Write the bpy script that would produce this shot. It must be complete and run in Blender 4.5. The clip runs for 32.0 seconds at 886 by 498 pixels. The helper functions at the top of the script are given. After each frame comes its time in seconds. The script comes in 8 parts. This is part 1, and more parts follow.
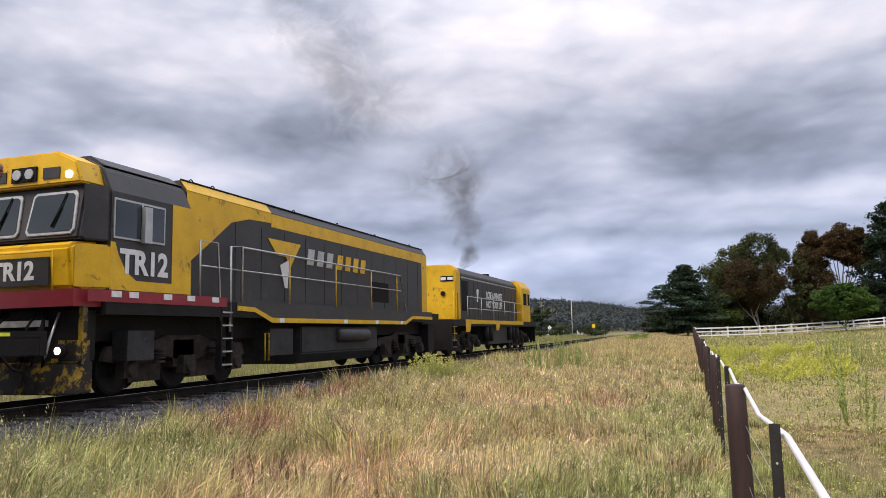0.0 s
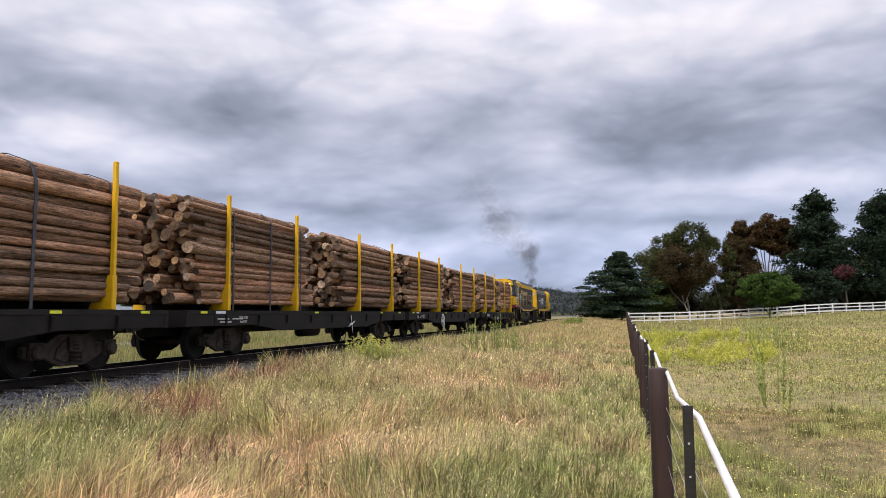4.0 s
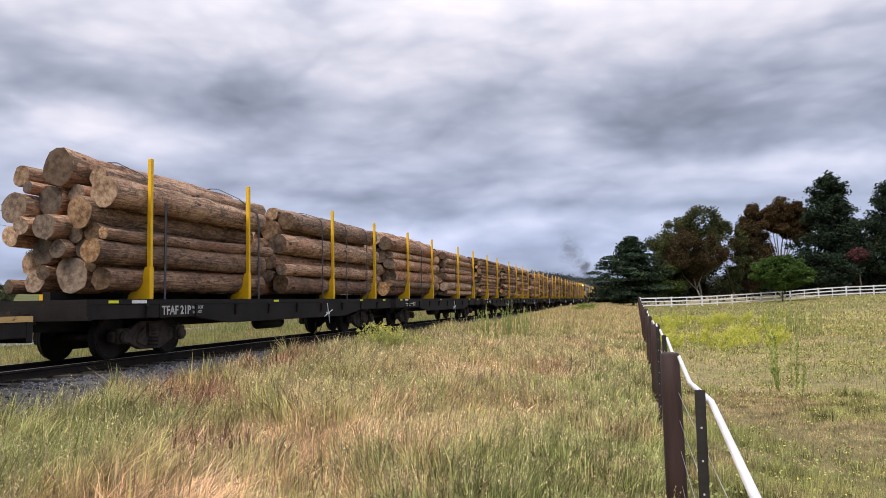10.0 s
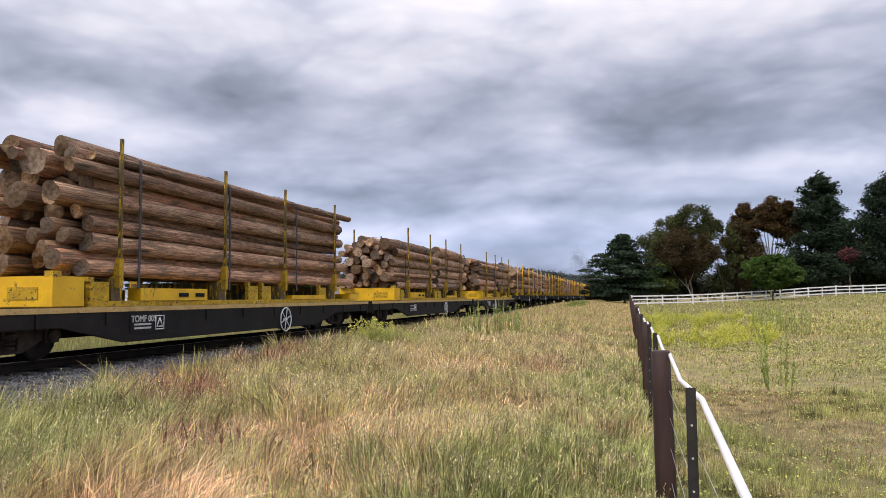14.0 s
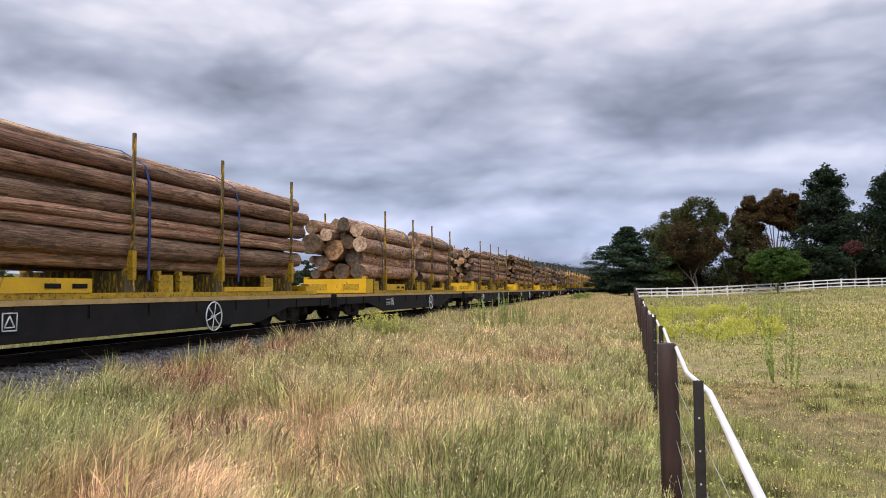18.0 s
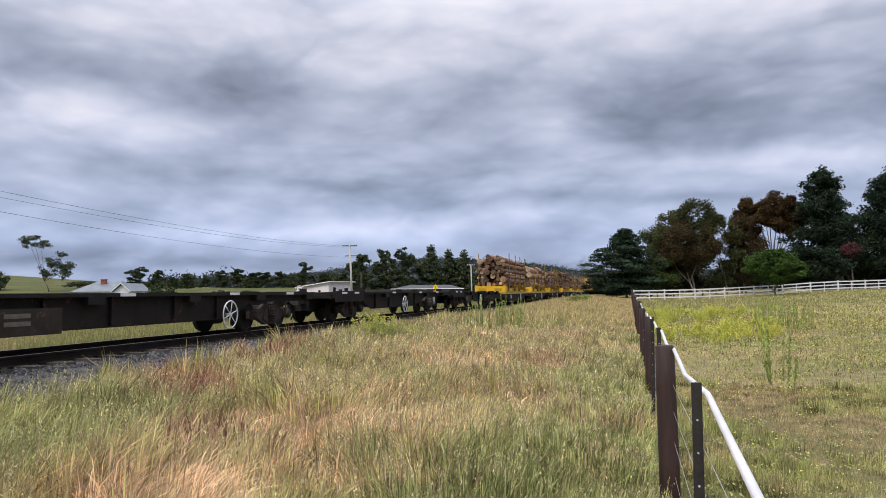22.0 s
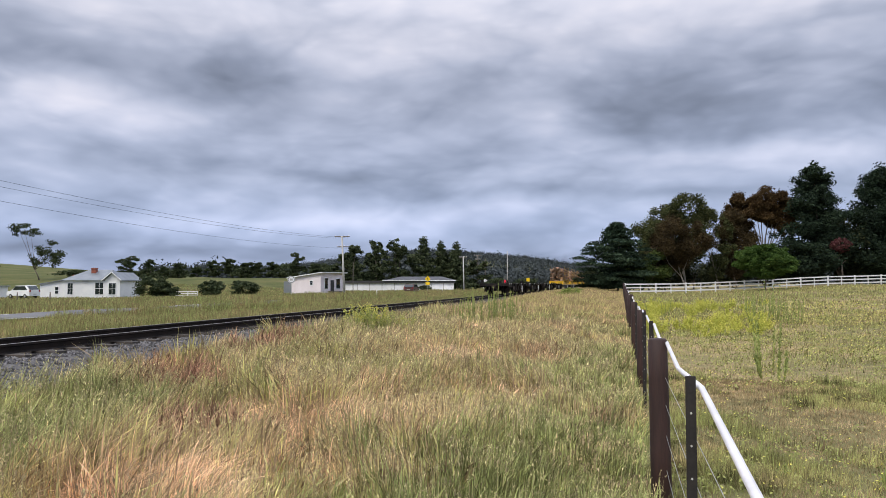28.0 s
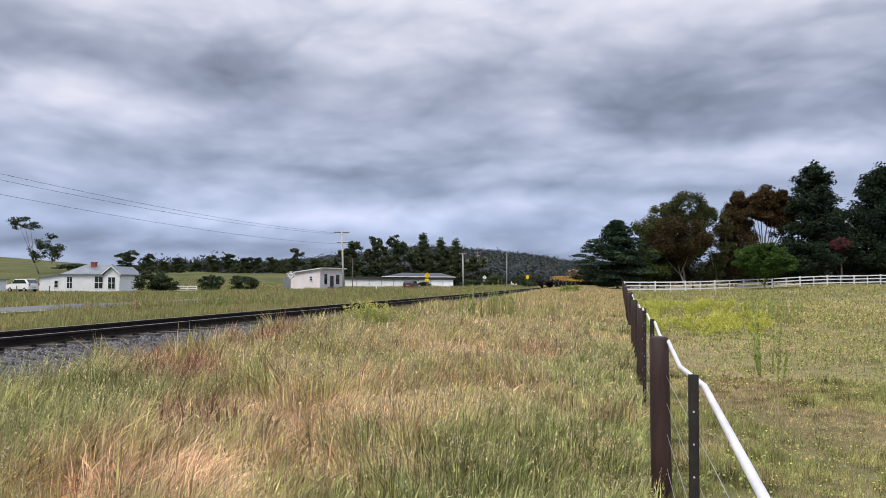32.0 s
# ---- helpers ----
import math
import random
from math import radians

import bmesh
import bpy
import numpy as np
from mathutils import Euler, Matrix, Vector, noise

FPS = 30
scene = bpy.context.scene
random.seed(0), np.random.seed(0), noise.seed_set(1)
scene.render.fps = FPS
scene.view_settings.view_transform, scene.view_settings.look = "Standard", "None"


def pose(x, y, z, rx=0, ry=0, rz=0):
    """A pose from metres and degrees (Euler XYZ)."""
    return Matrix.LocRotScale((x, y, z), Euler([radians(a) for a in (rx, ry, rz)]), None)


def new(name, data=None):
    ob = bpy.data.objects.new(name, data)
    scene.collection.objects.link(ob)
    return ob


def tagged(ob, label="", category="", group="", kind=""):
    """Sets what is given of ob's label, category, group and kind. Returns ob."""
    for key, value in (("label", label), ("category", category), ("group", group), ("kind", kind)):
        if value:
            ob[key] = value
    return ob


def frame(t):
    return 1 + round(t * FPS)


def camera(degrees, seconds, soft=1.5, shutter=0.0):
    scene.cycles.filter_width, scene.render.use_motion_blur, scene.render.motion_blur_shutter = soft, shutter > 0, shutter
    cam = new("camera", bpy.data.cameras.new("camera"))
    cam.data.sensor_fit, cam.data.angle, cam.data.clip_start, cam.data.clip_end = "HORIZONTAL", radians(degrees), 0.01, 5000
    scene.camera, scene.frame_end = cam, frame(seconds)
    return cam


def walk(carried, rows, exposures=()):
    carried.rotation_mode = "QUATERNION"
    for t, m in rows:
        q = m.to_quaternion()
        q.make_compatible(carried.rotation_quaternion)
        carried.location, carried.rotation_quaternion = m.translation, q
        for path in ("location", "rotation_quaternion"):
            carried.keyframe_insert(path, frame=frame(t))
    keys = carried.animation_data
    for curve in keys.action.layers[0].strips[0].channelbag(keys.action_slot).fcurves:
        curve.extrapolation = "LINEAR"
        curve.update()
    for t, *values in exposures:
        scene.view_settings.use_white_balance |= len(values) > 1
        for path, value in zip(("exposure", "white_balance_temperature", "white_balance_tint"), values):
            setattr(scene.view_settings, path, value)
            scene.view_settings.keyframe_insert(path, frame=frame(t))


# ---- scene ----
cam = camera(62, 32.0, 0.85)
EYE = 1.60
# seconds, sideways sway, and the turn of a camera held by hand beside the fence
PATH = [
    (0, -0.021, 96.512, 1.178, 18.440),
    (0.5, -0.010, 95.872, 0.609, 17.192),
    (1, -0.002, 95.688, 0.832, 16.177),
    (1.5, 0.003, 95.456, 0.761, 15.460),
    (2, 0.007, 95.319, 0.766, 14.991),
    (2.5, 0.014, 95.154, 0.522, 14.601),
    (3, 0.025, 95.185, 0.750, 14.239),
    (3.5, 0.034, 95.160, 0.652, 13.902),
    (5.5, 0.037, 94.863, 0.490, 13.711),
    (6, 0.038, 94.758, 0.685, 13.788),
    (6.5, 0.038, 94.507, 0.590, 13.828),
    (7, 0.038, 94.314, 0.608, 13.875),
    (7.5, 0.038, 94.209, 0.770, 13.959),
    (8, 0.038, 94.144, 0.879, 14.050),
    (8.5, 0.038, 94.106, 0.921, 14.170),
    (9, 0.038, 94.108, 0.996, 14.302),
    (9.5, 0.037, 94.110, 1.042, 14.458),
    (10, 0.036, 94.089, 1.070, 14.653),
    (10.5, 0.034, 94.043, 0.904, 14.773),
    (11, 0.031, 94.062, 0.898, 14.815),
    (11.5, 0.030, 94.065, 0.857, 14.754),
    (12, 0.029, 93.990, 0.658, 14.619),
    (12.5, 0.029, 93.968, 0.698, 14.409),
    (13, 0.031, 93.898, 0.621, 14.218),
    (13.5, 0.032, 93.813, 0.549, 14.063),
    (14, 0.033, 93.783, 0.604, 14.021),
    (14.5, 0.032, 93.722, 0.619, 14.082),
    (16.5, 0.030, 93.464, 0.491, 14.344),
    (17, 0.028, 93.375, 0.478, 14.351),
    (17.5, 0.023, 93.241, 0.399, 14.340),
    (18, 0.018, 93.186, 0.485, 14.344),
    (18.5, 0.017, 93.121, 0.516, 14.353),
    (19, 0.017, 93.073, 0.487, 14.351),
    (19.5, 0.017, 93.072, 0.486, 14.299),
    (20, 0.016, 93.080, 0.514, 14.226),
    (20.5, 0.014, 93.146, 0.570, 14.181),
    (21, 0.015, 93.191, 0.520, 14.135),
    (21.5, 0.016, 93.259, 0.517, 14.138),
    (22, 0.015, 93.338, 0.495, 14.156),
    (22.5, 0.013, 93.378, 0.410, 14.194),
    (23, 0.010, 93.380, 0.284, 14.229),
    (23.5, 0.005, 93.330, 0.233, 14.237),
    (24, -0.000, 93.201, 0.154, 14.210),
    (24.5, -0.003, 93.047, 0.065, 14.147),
    (25, -0.001, 92.918, 0.069, 14.055),
    (25.5, -0.002, 92.822, 0.017, 13.960),
    (27.5, -0.003, 92.683, 0.040, 13.622),
    (28, -0.003, 92.699, 0.000, 13.531),
    (28.5, -0.005, 92.707, -0.023, 13.467),
    (29, -0.010, 92.703, -0.129, 13.410),
    (29.5, -0.011, 92.664, -0.199, 13.361),
    (30, -0.010, 92.614, -0.295, 13.309),
    (30.5, -0.010, 92.571, -0.379, 13.303),
    (31, -0.012, 92.518, -0.382, 13.315),
    (31.5, -0.018, 92.492, -0.443, 13.399),
    (32, -0.022, 92.434, -0.426, 13.480),
]
walk(cam, [(t, pose(x, 0, EYE, a, b, c)) for t, x, a, b, c in PATH],
     [(0, 0.15, 6800, 12), (3, 0.15, 6800, 12), (18, 0.16, 6700, 12), (20.5, 0.03, 6560, 10), (28, 0.0, 6500, 10), (32, 0.0, 6500, 10)])

# ---- world, sun, exposure ----
scene.view_settings.exposure = 0.0


def node(tree, kind, **values):
    n = tree.nodes.new(kind)
    for key, value in values.items():
        if key in n.inputs:
            n.inputs[key].default_value = value
    return n


def ramp(tree, fac, stops, interpolation="LINEAR"):
    r = tree.nodes.new("ShaderNodeValToRGB")
    r.color_ramp.interpolation = interpolation
    while len(r.color_ramp.elements) > len(stops):
        r.color_ramp.elements.remove(r.color_ramp.elements[-1])
    while len(r.color_ramp.elements) < len(stops):
        r.color_ramp.elements.new(1.0)
    for e, (p, c) in zip(r.color_ramp.elements, stops):
        e.position = p
        e.color = (*c, 1) if len(c) == 3 else c
    tree.links.new(fac, r.inputs["Fac"])
    return r.outputs["Color"]


def calc(tree, op, a, b=0.0, c=0.0, clamp=False):
    m = tree.nodes.new("ShaderNodeMath")
    m.operation = op
    m.use_clamp = clamp
    for i, v in enumerate((a, b, c)):
        if isinstance(v, (int, float)):
            m.inputs[i].default_value = v
        else:
            tree.links.new(v, m.inputs[i])
    return m.outputs[0]


def blend(tree, fac, a, b, how="MIX"):
    m = tree.nodes.new("ShaderNodeMix")
    m.data_type = "RGBA"
    m.blend_type = how
    for i, v in ((0, fac), (6, a), (7, b)):
        if isinstance(v, (int, float)):
            m.inputs[i].default_value = v
        elif isinstance(v, tuple):
            m.inputs[i].default_value = (*v, 1)
        else:
            tree.links.new(v, m.inputs[i])
    return m.outputs[2]


def noise_tex(tree, vector, scale, detail=4.0, rough=0.55, distort=0.0):
    n = node(tree, "ShaderNodeTexNoise", Scale=scale, Detail=detail, Roughness=rough, Distortion=distort)
    if vector is not None:
        tree.links.new(vector, n.inputs["Vector"])
    return n.outputs[0]


SUN_UP, SUN_TURN = 52.0, 205.0
CLOUDS = [
    (-0.106, 0.366, 0.536, 0.069, 0.16),
    (-0.685, 0.351, 0.230, 0.069, 0.03),
    (-0.220, 0.297, 0.345, 0.046, 0.05),
    (-0.567, 0.255, 0.199, 0.031, -0.09),
    (-0.739, 0.282, 0.092, 0.031, -0.06),
    (0.097, 0.228, 0.146, 0.038, -0.11),
    (-0.024, 0.267, 0.092, 0.031, -0.05),
    (0.270, 0.251, 0.115, 0.046, -0.03),
    (-0.691, 0.225, 0.084, 0.031, 0.14),
    (-0.504, 0.179, 0.069, 0.017, 0.05),
    (-0.461, 0.152, 0.077, 0.015, -0.06),
    (-0.342, 0.146, 0.084, 0.014, -0.08),
    (-0.098, 0.194, 0.031, 0.017, 0.06),
    (-0.220, 0.163, 0.153, 0.019, -0.03),
    (-0.621, 0.148, 0.138, 0.019, -0.02),
    (0.131, 0.169, 0.115, 0.014, 0.09),
    (0.270, 0.173, 0.092, 0.021, 0.06),
    (-0.357, 0.094, 0.120, 0.019, 0.17),
    (-0.567, 0.080, 0.169, 0.011, 0.09),
    (-0.144, 0.104, 0.092, 0.014, 0.03),
    (-0.666, 0.048, 0.199, 0.014, -0.09),
    (-0.447, 0.039, 0.115, 0.010, -0.03),
    (-0.144, 0.127, 0.192, 0.008, -0.04),
    (0.027, 0.125, 0.192, 0.010, -0.03),
    (-0.977, 0.205, 0.199, 0.069, 0.05),
    (0.557, 0.213, 0.230, 0.069, -0.05),
]


def make_world():
    world = bpy.data.worlds.new("overcast_sky")
    scene.world = world
    world.use_nodes = True
    t = world.node_tree
    t.nodes.clear()
    way = node(t, "ShaderNodeTexCoord").outputs["Generated"]
    sep = node(t, "ShaderNodeSeparateXYZ")
    t.links.new(way, sep.inputs[0])
    x, y, z = sep.outputs
    up = calc(t, "MAXIMUM", z, 0.0)
    # cloud deck seen in perspective: the way met with a flat layer
    over = calc(t, "ADD", up, 0.30)
    flat = node(t, "ShaderNodeCombineXYZ")
    t.links.new(calc(t, "DIVIDE", x, over), flat.inputs[0])
    t.links.new(calc(t, "DIVIDE", y, over), flat.inputs[1])
    flat.inputs[2].default_value = 3.7
    vec = flat.outputs[0]
    # nearer lumps of cloud keep a rounder shape
    near = node(t, "ShaderNodeCombineXYZ")
    t.links.new(calc(t, "ARCTAN2", x, y), near.inputs[0])
    t.links.new(calc(t, "MULTIPLY", calc(t, "POWER", up, 0.8), 1.9), near.inputs[1])
    near.inputs[2].default_value = 2.3
    # and lie in flat streaks low down
    low = node(t, "ShaderNodeCombineXYZ")
    t.links.new(calc(t, "ARCTAN2", x, y), low.inputs[0])
    t.links.new(calc(t, "MULTIPLY", calc(t, "POWER", up, 0.85), 2.5), low.inputs[1])
    low.inputs[2].default_value = 5.1
    big = noise_tex(t, vec, 2.0, 3.0, 0.5, 0.25)
    mid = noise_tex(t, low.outputs[0], 4.6, 4.0, 0.46, 0.6)
    fine = noise_tex(t, low.outputs[0], 13.0, 5.0, 0.5, 0.5)
    mix = calc(t, "ADD", calc(t, "MULTIPLY", big, 0.36), calc(t, "ADD", calc(t, "MULTIPLY", mid, 0.52), calc(t, "MULTIPLY", fine, 0.12)))
    mix = calc(t, "MULTIPLY_ADD", mix, 0.36, 0.31)
    # rounded lumps with darker creases between them
    lumps = calc(t, "ABSOLUTE", calc(t, "MULTIPLY_ADD", noise_tex(t, near.outputs[0], 5.0, 3.0, 0.48, 0.5), 2.0, -1.0))
    mix = calc(t, "MULTIPLY_ADD", calc(t, "SUBTRACT", lumps, 0.2), 0.10, mix)
    # puffs with soft bright crowns
    swirl = node(t, "ShaderNodeTexNoise", Scale=4.0, Detail=3.0, Roughness=0.5)
    t.links.new(low.outputs[0], swirl.inputs["Vector"])
    bent = node(t, "ShaderNodeVectorMath")
    bent.operation = "MULTIPLY_ADD"
    t.links.new(swirl.outputs["Color"], bent.inputs[0])
    bent.inputs[1].default_value = (0.16, 0.16, 0.16)
    t.links.new(low.outputs[0], bent.inputs[2])
    puff = node(t, "ShaderNodeTexVoronoi", Scale=7.5, Detail=2.5, Roughness=0.55)
    puff.feature = "SMOOTH_F1"
    puff.inputs["Smoothness"].default_value = 0.65
    t.links.new(bent.outputs[0], puff.inputs["Vector"])
    mix = calc(t, "MULTIPLY_ADD", calc(t, "SUBTRACT", puff.outputs["Distance"], 1.0), -0.13, mix)
    # the larger cloud masses: turn and height of each, its spread, and how far it is lighter or darker
    warp = node(t, "ShaderNodeTexNoise", Scale=5.0, Detail=4.0, Roughness=0.55)
    t.links.new(way, warp.inputs["Vector"])
    wsep = node(t, "ShaderNodeSeparateXYZ")
    t.links.new(warp.outputs["Color"], wsep.inputs[0])
    turn = calc(t, "ADD", calc(t, "ARCTAN2", x, y), calc(t, "MULTIPLY_ADD", wsep.outputs[0], 0.16, -0.08))
    rise = calc(t, "ADD", z, calc(t, "MULTIPLY_ADD", wsep.outputs[1], 0.06, -0.03))
    for a, e, sa, se, gain in CLOUDS:
        u = calc(t, "MULTIPLY", calc(t, "SUBTRACT", turn, a), 1 / sa)
        w = calc(t, "MULTIPLY", calc(t, "SUBTRACT", rise, e), 1 / se)
        d = calc(t, "ADD", calc(t, "MULTIPLY", u, u), calc(t, "MULTIPLY", w, w))
        mix = calc(t, "MULTIPLY_ADD", calc(t, "EXPONENT", calc(t, "MULTIPLY", d, -1.0)), gain, mix)
    cloud = ramp(t, mix, [(0.33, (0.19, 0.215, 0.285)), (0.42, (0.315, 0.355, 0.465)), (0.51, (0.485, 0.53, 0.665)), (0.60, (0.67, 0.70, 0.83)), (0.70, (0.85, 0.845, 0.935))])
    # the deck is thinner overhead, bluer low down
    lift = ramp(t, up, [(0.0, (0.88, 0.96, 1.13)), (0.07, (0.88, 0.965, 1.13)), (0.14, (0.98, 1.01, 1.08)), (0.24, (0.98, 0.975, 0.99)), (0.32, (1.0, 0.985, 0.98)), (0.42, (1.2, 1.18, 1.16)), (0.62, (2.5, 2.47, 2.4)), (1.0, (3.1, 3.06, 2.95))])
    cloud = blend(t, 1.0, cloud, lift, "MULTIPLY")
    sky = t.nodes.new("ShaderNodeTexSky")
    sky.sky_type = "NISHITA"
    sky.sun_disc = False
    sky.sun_elevation, sky.sun_rotation = radians(SUN_UP), radians(SUN_TURN)
    blue = blend(t, 1.0, sky.outputs[0], (0.10, 0.10, 0.10), "MULTIPLY")
    gap = ramp(t, mix, [(0.50, (0.10, 0.10, 0.10)), (0.66, (0.0, 0.0, 0.0))])
    colour = blend(t, gap, cloud, blue)
    back = node(t, "ShaderNodeBackground", Strength=1.0)
    t.links.new(colour, back.inputs["Color"])
    out = t.nodes.new("ShaderNodeOutputWorld")
    t.links.new(back.outputs[0], out.inputs["Surface"])


make_world()
sun = new("sun", bpy.data.lights.new("sun", "SUN"))
sun.data.energy, sun.data.angle, sun.data.color = 2.4, radians(25), (1.0, 0.91, 0.77)
sun.matrix_world = Matrix.Rotation(radians(180 - SUN_TURN), 4, "Z") @ Matrix.Rotation(radians(90 - SUN_UP), 4, "X")

# ---- materials ----
def surface(name, base, other, rough=0.7, metal=0.0, scale=6.0, bump=0.15, fine=60.0, wear=None, wear_at=0.62, stretch=(1, 1, 1), vary=0.0, spec=0.5):
    """Two-scale mottled surface in the object's own space; wear is a third colour in patches."""
    m = bpy.data.materials.new(name)
    m.use_nodes = True
    t = m.node_tree
    b = t.nodes["Principled BSDF"]
    co = node(t, "ShaderNodeTexCoord").outputs["Object"]
    mp = node(t, "ShaderNodeMapping")
    mp.inputs["Scale"].default_value = stretch
    t.links.new(co, mp.inputs["Vector"])
    v = mp.outputs[0]
    large = noise_tex(t, v, scale, 5.0, 0.6)
    small = noise_tex(t, v, fine, 4.0, 0.6)
    both = calc(t, "ADD", calc(t, "MULTIPLY", large, 0.65), calc(t, "MULTIPLY", small, 0.35))
    c = ramp(t, both, [(0.36, base), (0.64, other)])
    if wear:
        patch = ramp(t, noise_tex(t, v, scale * 2.3, 8.0, 0.7, 0.4), [(wear_at, (0, 0, 0)), (wear_at + 0.06, (1, 1, 1))])
        c = blend(t, patch, c, wear)
    if vary:
        info = node(t, "ShaderNodeObjectInfo").outputs["Random"]
        hs = node(t, "ShaderNodeHueSaturation")
        t.links.new(calc(t, "MULTIPLY_ADD", info, vary, 1 - vary / 2), hs.inputs["Value"])
        t.links.new(c, hs.inputs["Color"])
        c = hs.outputs[0]
    t.links.new(c, b.inputs["Base Color"])
    t.links.new(calc(t, "MULTIPLY_ADD", both, 0.3, rough - 0.15), b.inputs["Roughness"])
    b.inputs["Metallic"].default_value = metal
    b.inputs["Specular IOR Level"].default_value = spec
    if bump:
        bp = node(t, "ShaderNodeBump", Strength=bump, Distance=0.02)
        t.links.new(both, bp.inputs["Height"])
        t.links.new(bp.outputs[0], b.inputs["Normal"])
    return m


M = {}
M["black_steel"] = surface("black_steel", (0.007, 0.0062, 0.006), (0.021, 0.0175, 0.016), 0.7, 0.0, 2.0, 0.12, 40, (0.03, 0.02, 0.014), 0.62, spec=0.2)
M["brown_steel"] = surface("brown_steel", (0.006, 0.005, 0.0045), (0.022, 0.016, 0.0125), 0.75, 0.0, 1.6, 0.15, 30, (0.06, 0.03, 0.017), 0.6, spec=0.2)
M["panel_steel"] = surface("dusty_brown_panel", (0.022, 0.017, 0.013), (0.05, 0.037, 0.028), 0.8, 0.0, 2.5, 0.1, 30, (0.11, 0.07, 0.03), 0.6, spec=0.2)
M["faint_paint"] = surface("faded_stencil", (0.09, 0.075, 0.055), (0.15, 0.13, 0.10), 0.8, 0.0, 8.0, 0.03, 60)
M["marker_grey"] = surface("grey_green_enamel", (0.05, 0.06, 0.055), (0.11, 0.125, 0.115), 0.5, 0.0, 6.0, 0.05, 60)
M["bogie_steel"] = surface("bogie_steel", (0.014, 0.0115, 0.010), (0.070, 0.053, 0.044), 0.8, 0.0, 5.0, 0.25, 50, (0.05, 0.028, 0.02), 0.62, spec=0.2)
M["wheel_steel"] = surface("wheel_steel", (0.007, 0.0065, 0.006), (0.025, 0.02, 0.018), 0.65, 0.2, 6.0, 0.1, 40, spec=0.25)
M["tread_steel"] = surface("tread_steel", (0.35, 0.33, 0.32), (0.55, 0.53, 0.5), 0.35, 0.9, 12.0, 0.05, 80)
M["rail_side"] = surface("rail_side", (0.009, 0.007, 0.006), (0.03, 0.022, 0.017), 0.85, 0.0, 3.0, 0.2, 60, spec=0.2)
M["rail_top"] = surface("rail_top", (0.30, 0.26, 0.22), (0.48, 0.44, 0.38), 0.4, 0.8, 2.0, 0.03, 30)
M["yellow"] = surface("yellow_paint", (0.58, 0.32, 0.005), (0.80, 0.47, 0.010), 0.45, 0.0, 1.6, 0.05, 40, (0.24, 0.13, 0.025), 0.60)
M["yellow_worn"] = surface("worn_yellow_paint", (0.30, 0.175, 0.015), (0.64, 0.40, 0.02), 0.6, 0.0, 7.0, 0.12, 60, (0.06, 0.042, 0.028), 0.55, spec=0.3)
M["edge_worn"] = surface("worn_deck_edge", (0.42, 0.27, 0.10), (0.62, 0.42, 0.17), 0.7, 0.0, 5.0, 0.12, 50, (0.16, 0.08, 0.04), 0.60, (1, 0.5, 1), spec=0.3)
M["stake_yellow"] = surface("stake_yellow", (0.70, 0.39, 0.004), (0.84, 0.50, 0.008), 0.5, 0.0, 4.0, 0.08, 60, (0.25, 0.15, 0.05), 0.66)
M["stake_dark"] = surface("dark_stake_steel", (0.05, 0.036, 0.02), (0.16, 0.11, 0.03), 0.65, 0.0, 6.0, 0.15, 50, (0.60, 0.36, 0.012), 0.52, (1, 1, 0.25))
M["plough_yellow"] = surface("grimy_yellow_paint", (0.05, 0.036, 0.016), (0.46, 0.28, 0.02), 0.6, 0.0, 1.6, 0.15, 30, (0.025, 0.02, 0.016), 0.45, spec=0.3)
M["grey_paint"] = surface("charcoal_paint", (0.032, 0.030, 0.031), (0.055, 0.051, 0.050), 0.5, 0.0, 1.2, 0.06, 30, (0.07, 0.058, 0.048), 0.60, spec=0.35)
M["red_paint"] = surface("dark_red_paint", (0.20, 0.012, 0.018), (0.30, 0.02, 0.028), 0.5, 0.0, 4.0, 0.05, 40)
M["white_paint"] = surface("white_lettering", (0.62, 0.62, 0.62), (0.8, 0.8, 0.79), 0.5, 0.0, 8.0, 0.03, 60)
M["bar_paint"] = surface("weathered_white_stencil", (0.30, 0.30, 0.29), (0.55, 0.54, 0.52), 0.6, 0.0, 8.0, 0.03, 60)
M["steel_rail"] = surface("galvanised_steel", (0.42, 0.42, 0.41), (0.58, 0.57, 0.55), 0.4, 0.7, 6.0, 0.05, 60)
M["loco_grime"] = surface("oily_grey_steel", (0.012, 0.012, 0.013), (0.05, 0.047, 0.045), 0.6, 0.0, 2.5, 0.12, 30, (0.09, 0.075, 0.06), 0.62, spec=0.3)
M["rubber"] = surface("black_rubber", (0.004, 0.004, 0.004), (0.012, 0.012, 0.012), 0.8, 0.0, 8.0, 0.1, 60, spec=0.2)
M["strap"] = surface("grey_webbing", (0.035, 0.036, 0.042), (0.08, 0.08, 0.09), 0.85, 0.0, 12.0, 0.1, 80)
M["strap_blue"] = surface("blue_webbing", (0.015, 0.035, 0.14), (0.03, 0.06, 0.22), 0.85, 0.0, 12.0, 0.1, 80)
M["timber"] = surface("weathered_timber", (0.10, 0.085, 0.07), (0.20, 0.175, 0.15), 0.9, 0.0, 3.0, 0.3, 40, None, 0.6, (1, 1, 0.12))
M["sleeper"] = surface("old_sleeper", (0.035, 0.03, 0.026), (0.09, 0.075, 0.062), 0.9, 0.0, 4.0, 0.4, 30, None, 0.6, (0.2, 1, 1), 0.4)
